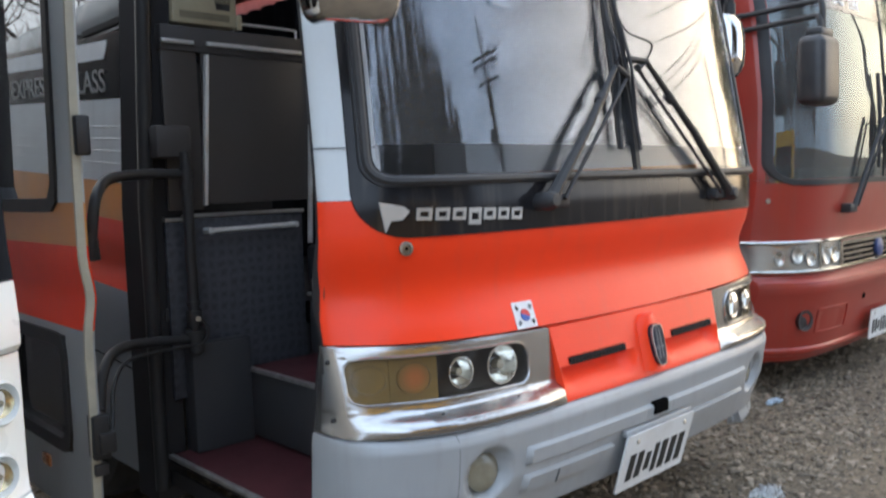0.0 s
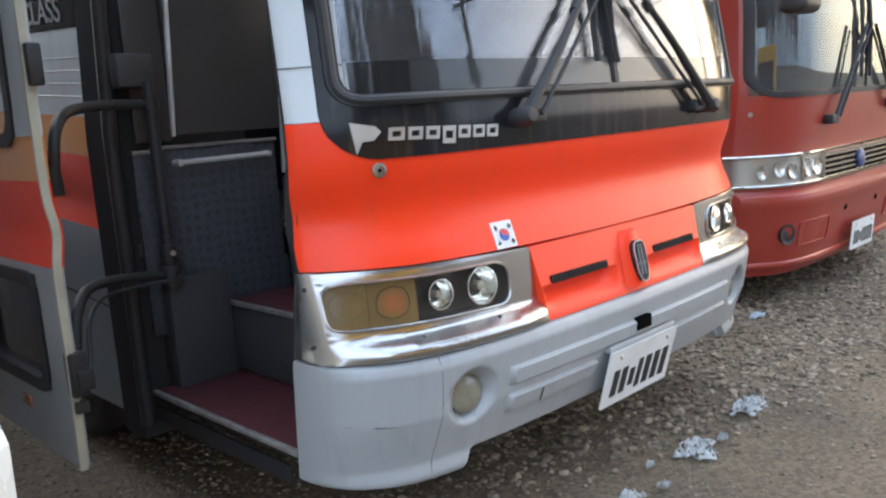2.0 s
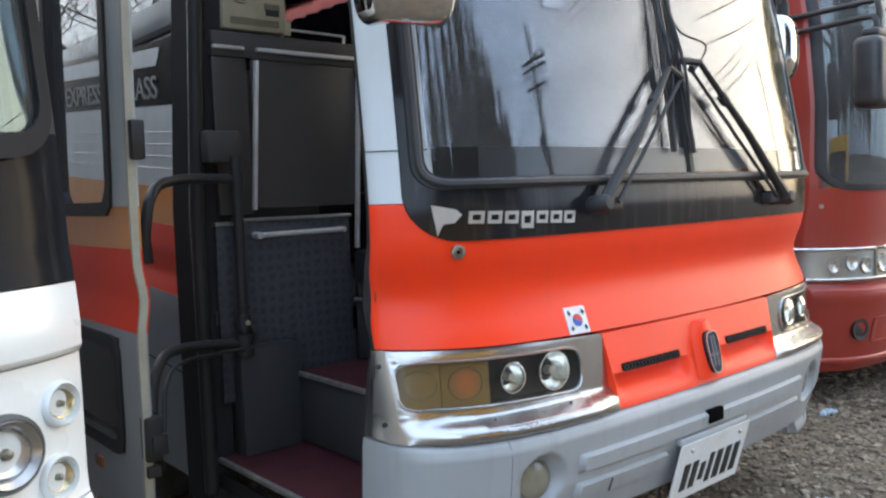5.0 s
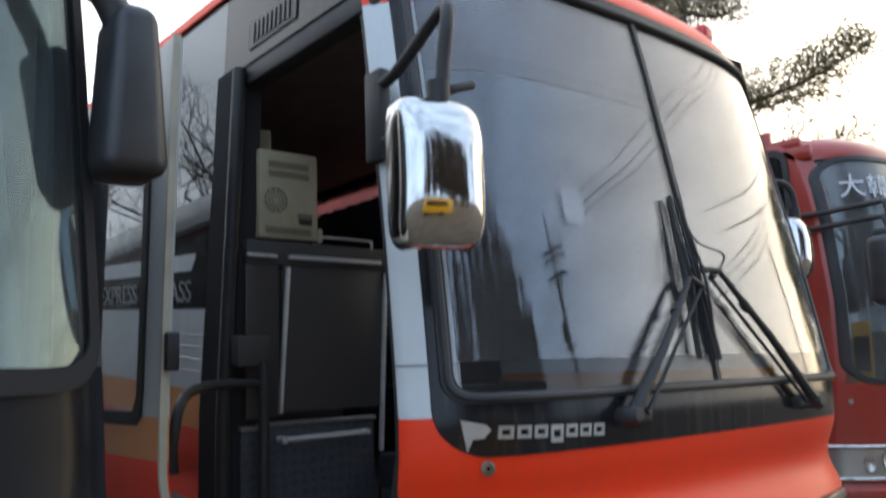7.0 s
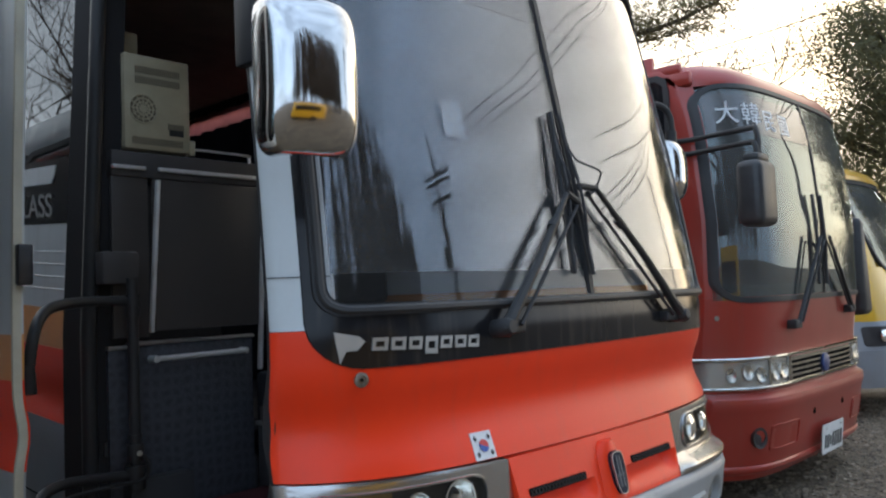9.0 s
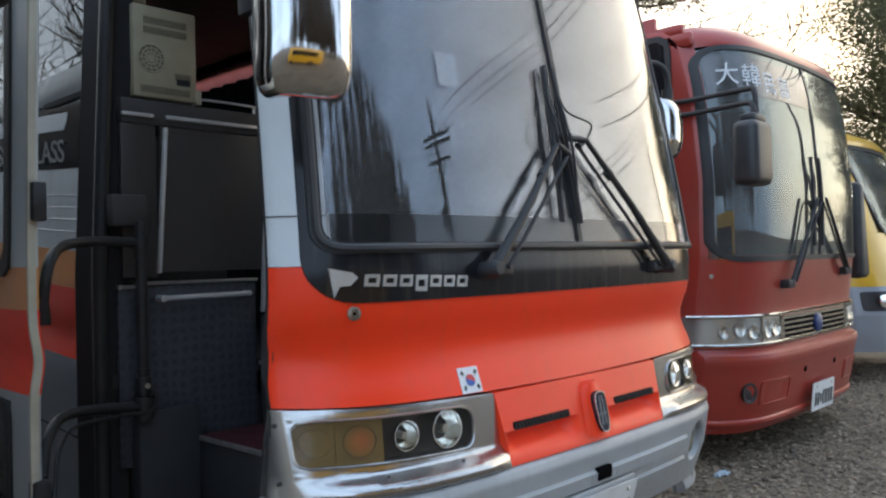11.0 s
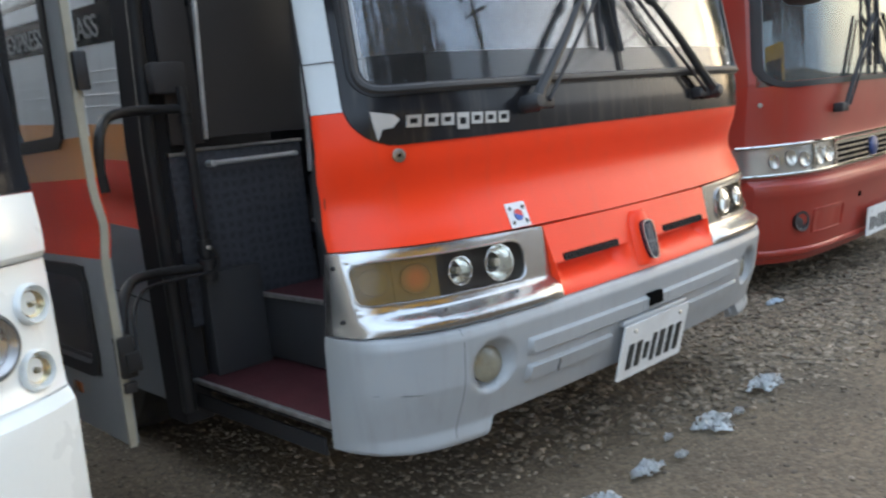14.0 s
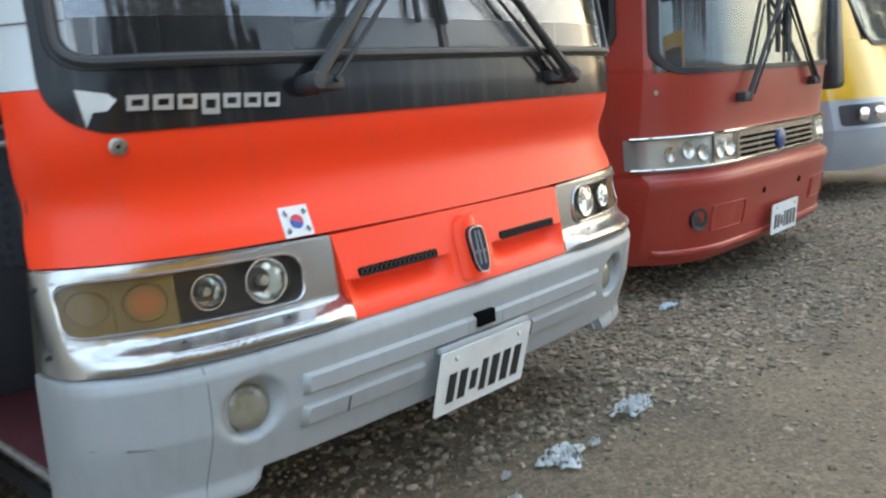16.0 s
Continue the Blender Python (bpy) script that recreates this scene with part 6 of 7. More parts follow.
def rlamp(sgn):
    def loose(bm):
        bmesh.ops.translate(bm, verts=bm.verts, vec=(-rb_base[0], -rb_base[1], -rb_base[2]))
        return bm

    def band(a, b, z0, z1, off, d):
        return sheet([round_corner(sgn, a, b, z, off) for z in steps(z0, z1, 0.03)], lambda p: p + (Vector((RCX, 1.4, p.z)) - p).normalized() * d)
    o = RP("headlamp", band(0.655, 1.355, 0.815, 0.995, 0.004, 0.004), M_WRAPL, "clear headlamp wrapped round the corner in a chrome frame")
    # soft bright reflector facets in two chambers, a bar between them
    for x, z, rx, rz in ((0.745, 0.905, 0.060, 0.055), (0.850, 0.905, 0.042, 0.062), (0.985, 0.895, 0.046, 0.052), (1.075, 0.915, 0.040, 0.055), (1.155, 0.900, 0.034, 0.050)):
        xm = RCX + sgn * x
        dy = (rf(xm + 0.02, z) - rf(xm - 0.02, z)) / 0.04
        g = lathe([(0.99, 0.004), (0.9, 0.012), (0.7, 0.009), (0.4, 0.002), (0, 0.0)], None, 20)
        m = facing((xm, rf(xm, z) - 0.006, z), (dy, -1, 0.12)) @ Matrix.Diagonal((rx, rz, 1, 1))
        bmesh.ops.transform(g, matrix=m, verts=g.verts)
        part("reflector_bowl", loose(g), M_BOWL, o)
    for x in (0.668, 0.905):
        part("lamp_divider", loose(tube([round_corner(sgn, x, x + 0.05, z, 0.012)[0] for z in (0.82, 0.90, 0.99)], 0.008, 6)), M_MIRROR, o)
    part("lamp_cover", loose(band(0.66, 1.355, 0.820, 0.990, 0.022, 0.002)), G_COVER, o, "clear wrap-round lamp cover").visible_shadow = False
    for z in (0.811, 0.999):
        part("chrome_line", loose(tube(round_corner(sgn, 0.02, 1.30, z, 0.014), 0.011, 6)), M_MIRROR, o)


rlamp(-1)
rlamp(1)
for s_ in (-1, 1):
    xa, xb = sorted((RCX + s_ * RHALF, RCX + s_ * (RHALF - 0.05)))
    RP("cant_rail", box((xa, 0.735, 2.80), (xb, 1.02, 2.90), 0.02), M_BRICKRED)
    xa, xb = sorted((RCX + s_ * (RHALF - 0.004), RCX + s_ * (RHALF - 0.05)))
    RP("cant_rail", box((xa, 0.80, 2.885), (xb, 1.75, 2.965), 0.02), M_BRICKRED)
    RP("door_skin", box((xa, 0.86, 1.42), (xb, 1.75, 2.89), 0.01), M_BRICKRED)
    # door window behind the corner pillar: seal and dark pane
    wo = by_angle(rrect(0.885, 1.70, 1.55, 2.905, 0.09), (1.29, 2.2), 72)
    wi = by_angle(rrect(0.925, 1.66, 1.59, 2.865, 0.06), (1.29, 2.2), 72)
    for name, bm, m, lab in (("window_seal", ring(wo, wi, lambda q, z: 0, 0, 0.02, 1), M_SEAL, ""), ("door_window", patch(wi, lambda q, z: 0, 0.0, 0.006), M_FRIT, "dark glossy door window")):
        k = 0.014 if name == "window_seal" else 0.004
        for v in bm.verts:
            v.co = Vector((RCX + s_ * (RHALF + k - v.co.y), v.co.x, v.co.z))
        RP(name, bm, m, lab)
rmb = box((5.06, 0.50, 1.17), (5.30, 0.66, 2.02), 0.05, None, 3)
for v in rmb.verts:
    v.co.x -= 0.11 * max(0.0, (v.co.z - 1.45) / 0.57) if v.co.x > 5.18 else 0.0
rmr = RP("wing_mirror", rmb, M_PLASTIC, "tall black wing mirror on the driver side")
b = tube([(4.94, 0.95, 1.95), (5.02, 0.75, 1.98), (5.10, 0.60, 1.95)], 0.018, 8)
bmesh.ops.translate(b, verts=b.verts, vec=(-rb_base[0], -rb_base[1], -rb_base[2]))
part("mirror_arm", b, M_BLACK, rmr)
gr = RP("grille", rr_grid(RCX - 0.635, RCX + 0.635, 0.81, 0.982, 0.03, rf, 0.010, 0.03, 12, 6), M_CHROME, "bright grille strip with dark openings")
for r in range(4):
    for xa, xb in ((-0.60, -0.33), (-0.31, -0.075), (0.075, 0.31), (0.33, 0.60)):
        # black patch for an opening; the depth's shade lies in the colour
        b = patch(dense(rrect(RCX + xa, RCX + xb, 0.829 + r * 0.036, 0.847 + r * 0.036, 0.006, 2)), rf, 0.013, 0.004)
        bmesh.ops.translate(b, verts=b.verts, vec=(-rb_base[0], -rb_base[1], -rb_base[2]))
        part("grille_opening", b, M_SLOT, gr)
b = lathe([(0.0, 0.0), (0.068, 0.0), (0.066, 0.012), (0.05, 0.018), (0, 0.02)], facing((RCX, rf(RCX, 0.893) - 0.012, 0.893), (0, -1, 0)))
bmesh.ops.translate(b, verts=b.verts, vec=(-rb_base[0], -rb_base[1], -rb_base[2]))
part("emblem", b, mat("navy_enamel", (0.02, 0.045, 0.16), 0.35), gr, "round dark blue emblem")
for sgn in (-1, 1):
    x = RCX + sgn * 1.03
    RP("fog_lamp", lathe([(0, -0.02), (0.06, -0.02), (0.068, 0.012), (0.05, 0.010), (0.045, -0.004), (0.0, 0.004)], facing((x, rf(x, 0.495) - 0.002, 0.495), (sgn * 0.3, -1, 0))), M_LAMPIN, "small round fog lamp")
    RP("bumper_recess", patch(rrect(min(x - sgn * 0.10, x - sgn * 0.42), max(x - sgn * 0.10, x - sgn * 0.42), 0.42, 0.54, 0.02), rf, 0.004, 0.004), M_BRICKRED)
pl = plate(rbus, 0.0, (0.465, 0), (0.26, 0.02), 0.44)
pl.location = (RCX - rb_base[0], RY - 0.045 - rb_base[1], 0)
for sgn in (-1, 1):
    xa, xb = sorted((RCX + sgn * 0.56, RCX + sgn * 0.94))
    o = by_angle(rrect(xa, xb, 0.40, 0.565, 0.02), ((xa + xb) / 2, 0.4825), 48)
    i = by_angle(rrect(xa + 0.009, xb - 0.009, 0.409, 0.556, 0.016), ((xa + xb) / 2, 0.4825), 48)
    RP("pressed_frame", ring(o, i, rf, 0.007, 0.01, 1), M_BRICKRED)
    RP("tow_cover", lathe([(0, 0.002), (0.022, 0.002), (0.024, -0.004), (0.026, -0.004)], facing((RCX + sgn * 0.30, rf(RCX + sgn * 0.30, 0.585) - 0.001, 0.585), (0, -1, 0)), 14), M_SLOT)
RP("lower_lip", sheet([[Vector((RCX + RHALF * u * 0.97, rf(RCX + RHALF * u * 0.97, z) - dy, z)) for u in [k / 14 for k in range(-14, 15)]] for z, dy in ((0.255, 0.0), (0.262, 0.02), (0.285, 0.024), (0.305, 0.012), (0.315, 0.0))], back(0.02)), M_BRICKRED)
RP("front_nozzle", lathe([(0.016, 0), (0.016, 0.006), (0, 0.008)], facing((RCX - 1.208, rf(RCX - 1.208, 1.268) - 0.002, 1.268), (-0.7, -1, 0)), 12), M_STEEL)
def ron(x, z, off):
    return Vector((x, rf(x, z) - off, z))
for px, hx, side in ((RCX - 0.60, RCX - 0.22, -1), (RCX + 0.55, RCX - 0.06, 1)):
    a, b = ron(px, 1.20 if side < 0 else 1.26, 0.05), ron(hx, 1.80, 0.07)
    w = RP("wiper", tube([a, b], 0.016, 8, None, 0.012), M_BLACK, "black windscreen wiper")
    def rpart(name, bm, m):
        bmesh.ops.translate(bm, verts=bm.verts, vec=(-rb_base[0], -rb_base[1], -rb_base[2]))
        return part(name, bm, m, w)
    rpart("link_rod", tube([a + Vector((side * -0.08, 0, 0.01)), b + Vector((side * -0.06, 0, -0.03))], 0.008, 6), M_BLACK)
    rpart("blade", tube([ron(hx + 0.02, 2.10, 0.03), ron(hx + 0.03, 1.80, 0.03), ron(hx + 0.04, 1.46, 0.03)], 0.013, 6), M_BLACK)
    rpart("pivot", box(tuple(a - Vector((0.07, 0.01, 0.03))), tuple(a + Vector((0.05, 0.06, 0.03))), 0.01), M_BLACK)
rm = RP("wing_mirror", box((2.06, 0.16, 1.815), (2.32, 0.32, 2.20), 0.05, None, 4), M_PLASTIC, "black wing mirror hung on a double tube arm")
rmc = box((2.12, 0.19, 2.19), (2.29, 0.29, 2.245), 0.02)
bmesh.ops.translate(rmc, verts=rmc.verts, vec=(-rb_base[0], -rb_base[1], -rb_base[2]))
part("mirror_clamp", rmc, M_PLASTIC, rm)
for zz, dx in ((2.42, 0.0), (2.33, -0.03)):
    b = tube(smooth_path([(2.44, 1.0, zz + 0.03), (2.42, 0.75, zz + 0.01), (2.31 + dx, 0.33, zz), (2.265 + dx, 0.25, zz - 0.03), (2.25 + dx, 0.24, 2.19)], 5), 0.017, 8)
    bmesh.ops.translate(b, verts=b.verts, vec=(-rb_base[0], -rb_base[1], -rb_base[2]))
    part("mirror_arm", b, M_BLACK, rm)

# yellow coach beyond
YCX, YHALF, YY = 7.95, 1.22, 0.70
YZY = [(0.25, 0.06), (0.5, 0.0), (0.72, -0.02), (0.95, 0.02), (1.3, 0.10), (1.5, 0.16), (2.3, 0.42), (2.6, 0.55)]
yf = simple_nose(YCX, YY, YHALF, YZY, 0.14, 0.25)
yb_base = (YCX, 4.5, 0)
ybus = thing("coach", "yellow and grey bus at the end of the row", "bus", yb_base)
YP = coach_rest(ybus, yb_base, YCX, YHALF, yf, 1.5, 9.0, 0.30, 2.5, [(1.22, 2.66, 0.05, 1), (1.30, 2.75, 0.09, 0.9), (1.5, 2.84, 0.16, 0.5), (2.2, 2.90, 0.20, 0.1), (4, 2.92, 0.22, 0), (9, 2.92, 0.22, 0)], M_YELLOW, M_YELLOW, (1.60, 2.45))
YP("bumper", sheet(nose_rows(yf, YCX, YHALF, steps(0.32, 0.72, 0.05), 1.5), shell_in(YCX, 0.04)), M_SILVER, "grey bumper")
YP("lamp_band", sheet(nose_rows(yf, YCX, YHALF, steps(0.722, 1.02, 0.05), 1.5), shell_in(YCX, 0.04)), M_SILVER, "grey lamp band")
YP("front_panel", sheet(nose_rows(yf, YCX, YHALF, steps(1.022, 1.60, 0.05), 1.5), shell_in(YCX, 0.04)), M_YELLOW, "yellow front panel")
for lo, hi in ((-1, -0.56), (0.56, 1)):
    YP("corner_pillar", sheet(nose_rows(yf, YCX, YHALF, steps(1.602, 2.62, 0.07), 1.5, lo, hi), shell_in(YCX, 0.03)), M_YELLOW)
cw = (YCX, 2.05)


def ytaper(loop):
    """The yellow bus's windscreen narrows towards its foot."""
    return [(YCX + (x - YCX) * (0.70 + 0.28 * (z - 1.54) / 1.1), z) for x, z in loop]


YP("rubber_seal", ring(ytaper(by_angle(rrect(YCX - 0.95, YCX + 0.95, 1.54, 2.64, 0.18), cw, 180)), ytaper(by_angle(rrect(YCX - 0.90, YCX + 0.90, 1.59, 2.58, 0.15), cw, 180)), yf, 0.014, 0.04, 2), M_BLACK)
ypane = rr_grid(YCX - 0.92, YCX + 0.92, 1.57, 2.60, 0.16, yf, 0.002, 0.006, 16, 14)
for v in ypane.verts:
    x2 = ytaper([(v.co.x, v.co.z)])[0][0]
    v.co.y += yf(x2, v.co.z) - yf(v.co.x, v.co.z)
    v.co.x = x2
YP("windscreen_pane", ypane, G_VIEW, "yellow bus windscreen").visible_shadow = False
for sgn in (-1, 1):
    xs = sorted((YCX + sgn * 0.70, YCX + sgn * 1.18))
    YP("headlamp", rr_grid(xs[0], xs[1], 0.76, 0.97, 0.03, yf, 0.012, 0.03, 8, 5), M_LAMPIN, "dark framed headlamp")
    for k in (0.82, 1.02):
        x = YCX + sgn * k
        YP("lamp_lens", lathe([(0.075, 0.0), (0.07, 0.015), (0.03, 0.026), (0, 0.028)], facing((x, yf(x, 0.865) - 0.012, 0.865), (0.3 * sgn, -1, 0)), 20), M_REFLECT)

# white coach beside the camera
VCX, VHALF, VY = -3.27, 1.197, -0.19
LEAN_IN[VCX] = 0.018
VZY = [(0.24, 0.10), (0.40, 0.03), (0.60, -0.03), (0.86, -0.05), (0.885, -0.015), (0.90, 0.0), (1.10, 0.0), (1.16, 0.004), (1.175, -0.018), (1.22, -0.02), (1.30, 0.0), (1.36, 0.02), (1.55, 0.04), (2.2, 0.16), (2.9, 0.33)]
vf = simple_nose(VCX, VY, VHALF, VZY, 0.10, 0.12)
vb_base = (VCX, 4.5, 0)
vbus = thing("coach", "white touring coach with round lamps and black windscreen band", "bus", vb_base)
VP = coach_rest(vbus, vb_base, VCX, VHALF, vf, 0.35, 10.5, 0.30, 2.8, [(0.13, 2.92, 0.10, 1), (0.18, 3.02, 0.14, 1), (0.30, 3.10, 0.20, 0.8), (0.6, 3.18, 0.26, 0.4), (1.2, 3.24, 0.30, 0.1), (4, 3.26, 0.32, 0), (10.5, 3.26, 0.32, 0)], M_BUSWHITE, M_BUSWHITE, (1.42, 2.75))
VP("bumper", sheet(nose_rows(vf, VCX, VHALF, [0.26, 0.32, 0.40, 0.5, 0.6, 0.7, 0.8, 0.84, 0.862, 0.876, 0.884], 0.35), shell_in(VCX, 0.04)), M_BUSWHITE, "white bumper")
VP("lamp_panel", sheet(nose_rows(vf, VCX, VHALF, [0.887, 0.895, 0.93, 0.98, 1.03, 1.08, 1.13, 1.158], 0.35), shell_in(VCX, 0.04)), M_BUSWHITE, "white lamp panel")
VP("front_panel", sheet(nose_rows(vf, VCX, VHALF, [1.161, 1.168, 1.175, 1.19, 1.22, 1.26, 1.295], 0.35), shell_in(VCX, 0.04)), M_BUSWHITE, "white front panel")
VP("black_band", sheet(nose_rows(vf, VCX, VHALF, [1.298, 1.31, 1.33, 1.36, 1.42, 1.48, 1.53, 1.575], 0.35), shell_in(VCX, 0.03)), M_BAND, "glossy black band")
for lo, hi in ((-1, -0.95), (0.95, 1)):
    VP("corner_pillar", sheet(nose_rows(vf, VCX, VHALF, steps(1.577, 2.84, 0.07), 0.35, lo, hi), shell_in(VCX, 0.03)), M_BLACK)
cw = (VCX, 2.2)
VP("rubber_seal", ring(lean_loop(VCX, by_angle(rrect(VCX - 1.190, VCX + 1.190, 1.525, 2.93, 0.10), cw, 320)), lean_loop(VCX, by_angle(rrect(VCX - 1.165, VCX + 1.165, 1.57, 2.89, 0.065), cw, 320)), vf, 0.016, 0.05, 2), M_POST, "thick black windscreen seal")
bm = sheet([[(VCX + 1.169 * u / 12 * lean_in(VCX, z), vf(VCX + 1.169 * u / 12 * lean_in(VCX, z), z) - 0.002, z) for u in range(-12, 13)] for z in steps(1.572, 2.89, 0.08)], back(0.006))
VP("windscreen_pane", bm, G_GREEN, "wide windscreen pane").visible_shadow = False
VP("dash_top", sheet([[(x, vf(x, z) + 0.10, z) for x in steps(VCX - 1.0, VCX + 1.0, 0.1)] for z in (1.40, 1.50, 1.60)], back(0.4)), M_DARK)
for sgn in (-1, 1):
    rows = []
    for z in steps(1.56, 2.86, 0.13):
        w = 0.045 + 0.035 * abs(z - 1.75)
        rows.append([(VCX + sgn * (0.98 - 0.10 * max(0.0, z - 1.7)) + sgn * w * u + 0.012 * math.sin(u * 9), vf(VCX + 1.0, z) + 0.10 + 0.012 * math.cos(u * 11), z) for u in [q / 8 for q in range(-8, 9)]])
    VP("tied_curtain", sheet(rows, back(0.006)), M_CREAMC, "cream curtain tied back behind the windscreen")
for sgn in (-1, 1):
    for k, (dx, z, r) in enumerate(((1.035, 1.018, 0.052), (1.143, 1.075, 0.032), (1.130, 0.942, 0.032), (0.86, 0.955, 0.052))):
        x = VCX + sgn * dx
        e = 0.02
        sl = (vf(x + e, z) - vf(x - e, z)) / (2 * e)
        m = facing((x, vf(x, z) - 0.004, z), (sl * 0.8, -1, 0.05))
        lab = "round projector lamp in a dark ring" if r > 0.05 else "small round lamp in a white collar"
        o = VP("headlamp", lathe([(r * 1.35, -0.015), (r * 1.33, 0.006), (r * 1.18, 0.012), (r * 1.05, 0.004), (r, -0.01), (0.0, -0.012)], m), M_RINGG if r > 0.05 else M_BUSWHITE, lab)
        def vpart(name, bm, mm, lb=""):
            bmesh.ops.translate(bm, verts=bm.verts, vec=(-vb_base[0], -vb_base[1], -vb_base[2]))
            return part(name, bm, mm, o, lb)
        if r > 0.05:
            vpart("bezel", lathe([(r * 1.16, 0.010), (r * 1.10, 0.016), (r * 0.84, 0.006), (r * 0.80, -0.005)], m), M_TRIM)
        vpart("lens", lathe([(r * (0.78 if r > 0.05 else 0.98), 0.0), (r * 0.7, 0.014), (r * 0.4, 0.024), (0, 0.028)], m), M_BULB)
        vpart("bulb", lathe([(0, 0.010), (r * 0.16, 0.006), (r * 0.2, -0.006), (0, -0.008)], m, 12), M_FOG)
        vpart("reflector_bowl", lathe([(r * 0.78, -0.002), (r * 0.5, -0.006), (0, -0.008)], m), M_BOWL if r > 0.05 else M_WARMR)
mb = box((-2.105, 0.0, 1.96), (-1.97, 0.16, 2.33), 0.035, None, 4)
for v in mb.verts:
    k = max(0.0, (v.co.z - 2.20) / 0.13)
    v.co.x += (-2.045 - v.co.x) * 0.45 * min(1, k) ** 1.3
    v.co.x += 0.012 * (2.15 - v.co.z) if v.co.x > -2.03 else 0
vm = VP("wing_mirror", mb, M_PLASTIC, "black wing mirror on a curved arm")
b = tube(smooth_path([(-2.22, 0.12, 2.62), (-2.19, 0.09, 2.47), (-2.15, 0.08, 2.39), (-2.09, 0.08, 2.36), (-2.05, 0.08, 2.29)], 6), 0.027, 10, None, 0.036)
bmesh.ops.translate(b, verts=b.verts, vec=(-vb_base[0], -vb_base[1], -vb_base[2]))
part("mirror_arm", b, M_PLASTIC, vm)


# ---------------------------------------------------------------- litter
def film(x, y, r, seed, label, mat_=None):
    rng = random.Random(seed)
    bm = bmesh.new()
    n, k = 34, 8
    ph = rng.uniform(0, 6)
    rag = [rng.uniform(0.62, 1.15) for _ in range(n)]
    c = bm.verts.new((0, 0, 0.016))
    rings = []
    for j in range(1, k + 1):
        row = []
        for i in range(n):
            a = 2 * math.pi * i / n
            lobes = 0.86 + 0.12 * math.sin(2 * a + ph) + 0.07 * math.sin(3 * a - ph)
            rr = r * j / k * (lobes * (1 + (rag[i] - 1) * (j / k) ** 3) + rng.uniform(-0.05, 0.05))
            fold = 0.007 * math.sin(5 * a + 3 * j + ph) + 0.006 * math.sin(9 * a - 2 * j)
            h = 0.012 + fold + rng.uniform(-0.004, 0.007)
            row.append(bm.verts.new((rr * math.cos(a) * 1.2, rr * math.sin(a) * 0.85, max(0.002, h if j < k else h * 0.5))))
        rings.append(row)
    for i in range(n):
        bm.faces.new((c, rings[0][i], rings[0][(i + 1) % n]))
    for j, (p, q) in enumerate(zip(rings, rings[1:])):
        for i in range(n):
            if rng.random() > 0.05 + 0.06 * j:     # torn holes towards the edge
                bm.faces.new((p[i], q[i], q[(i + 1) % n], p[(i + 1) % n]))
    bmesh.ops.delete(bm, geom=[v for v in bm.verts if not v.link_faces], context="VERTS")
    ob = link("plastic_film", bm, mat_ or M_FILM, None, "", True, 25)
    ob.location = (x, y, 0.0)
    sol = ob.modifiers.new("thickness", "SOLIDIFY")
    sol.thickness = 0.001
    return tagged(ob, label, "litter", "plastic litter on the ground")


film(0.93, -0.05, 0.125, 1, "crumpled clear plastic film lying on the gravel")
film(0.36, -0.09, 0.120, 2, "torn clear plastic film lying on the dirt")
film(0.52, -0.12, 0.03, 3, "small scrap of clear plastic on the dirt")
film(-0.17, -0.11, 0.075, 4, "crumpled clear plastic scrap on the dirt")
film(0.0, -0.15, 0.028, 5, "small scrap of clear plastic on the dirt")
film(-0.48, -0.13, 0.08, 6, "clear plastic scrap near the bumper")
film(2.41, 0.59, 0.07, 7, "flattened pale blue plastic scrap between the coaches", mat("pale_blue_plastic", (0.52, 0.64, 0.74), 0.4))
film(0.12, -0.02, 0.025, 8, "small scrap of clear plastic on the dirt")


# ---------------------------------------------------------------- trees, poles, the yard behind
def branchy(rng, bm, p, d, length, r, depth, spread=0.6, up=0.25, kids=3, minr=0.004):
    n = 4
    pts = [Vector(p)]
    q = Vector(p)
    dd = Vector(d).normalized()
    for k in range(n):
        dd = (dd + Vector((rng.uniform(-1, 1), rng.uniform(-1, 1), rng.uniform(-0.5, 1) * up)) * 0.16).normalized()
        q = q + dd * length / n
        pts.append(q.copy())
    tube(pts, r, 5 if r > 0.03 else 3, bm, max(minr, r * 0.45))
    if depth <= 0:
        return [pts[-1]]
    tips = []
    for k in range(kids):
        i = rng.randint(1, n)
        side = Vector((rng.uniform(-1, 1), rng.uniform(-1, 1), rng.uniform(-0.2, 0.6))).normalized()
        nd = (dd * (1 - spread) + side * spread + Vector((0, 0, up))).normalized()
        tips += branchy(rng, bm, pts[i], nd, length * rng.uniform(0.5, 0.75), max(minr, r * 0.5), depth - 1, spread, up, kids, minr)
    return tips + [pts[-1]]


def poplar(x, y, h, seed):
    rng = random.Random(seed)
    t = thing("tree", "tall bare poplar tree with upright twigs", "tree", (x, y, 0), "bare trees across the yard")
    part("trunk", tube([(0, 0, -0.1), (0.05, 0, h * 0.4), (0, 0.05, h)], 0.22, 8, None, 0.03), M_BARK, t)
    bm = bmesh.new()
    for k in range(110):
        z = h * (0.12 + 0.86 * k / 110)
        a = rng.uniform(0, 6.28)
        w = 0.42 * (1 - (z / h) ** 2 * 0.6)
        branchy(rng, bm, (0, 0, z), (math.cos(a) * w, math.sin(a) * w, 1.0), h * 0.20 * (1.1 - z / h * 0.8) * rng.uniform(0.7, 1.1), 0.052, 2, 0.30, 0.6, 4, 0.027)
    part("bare_crown", bm, M_TWIG, t, "bare brown twigs")


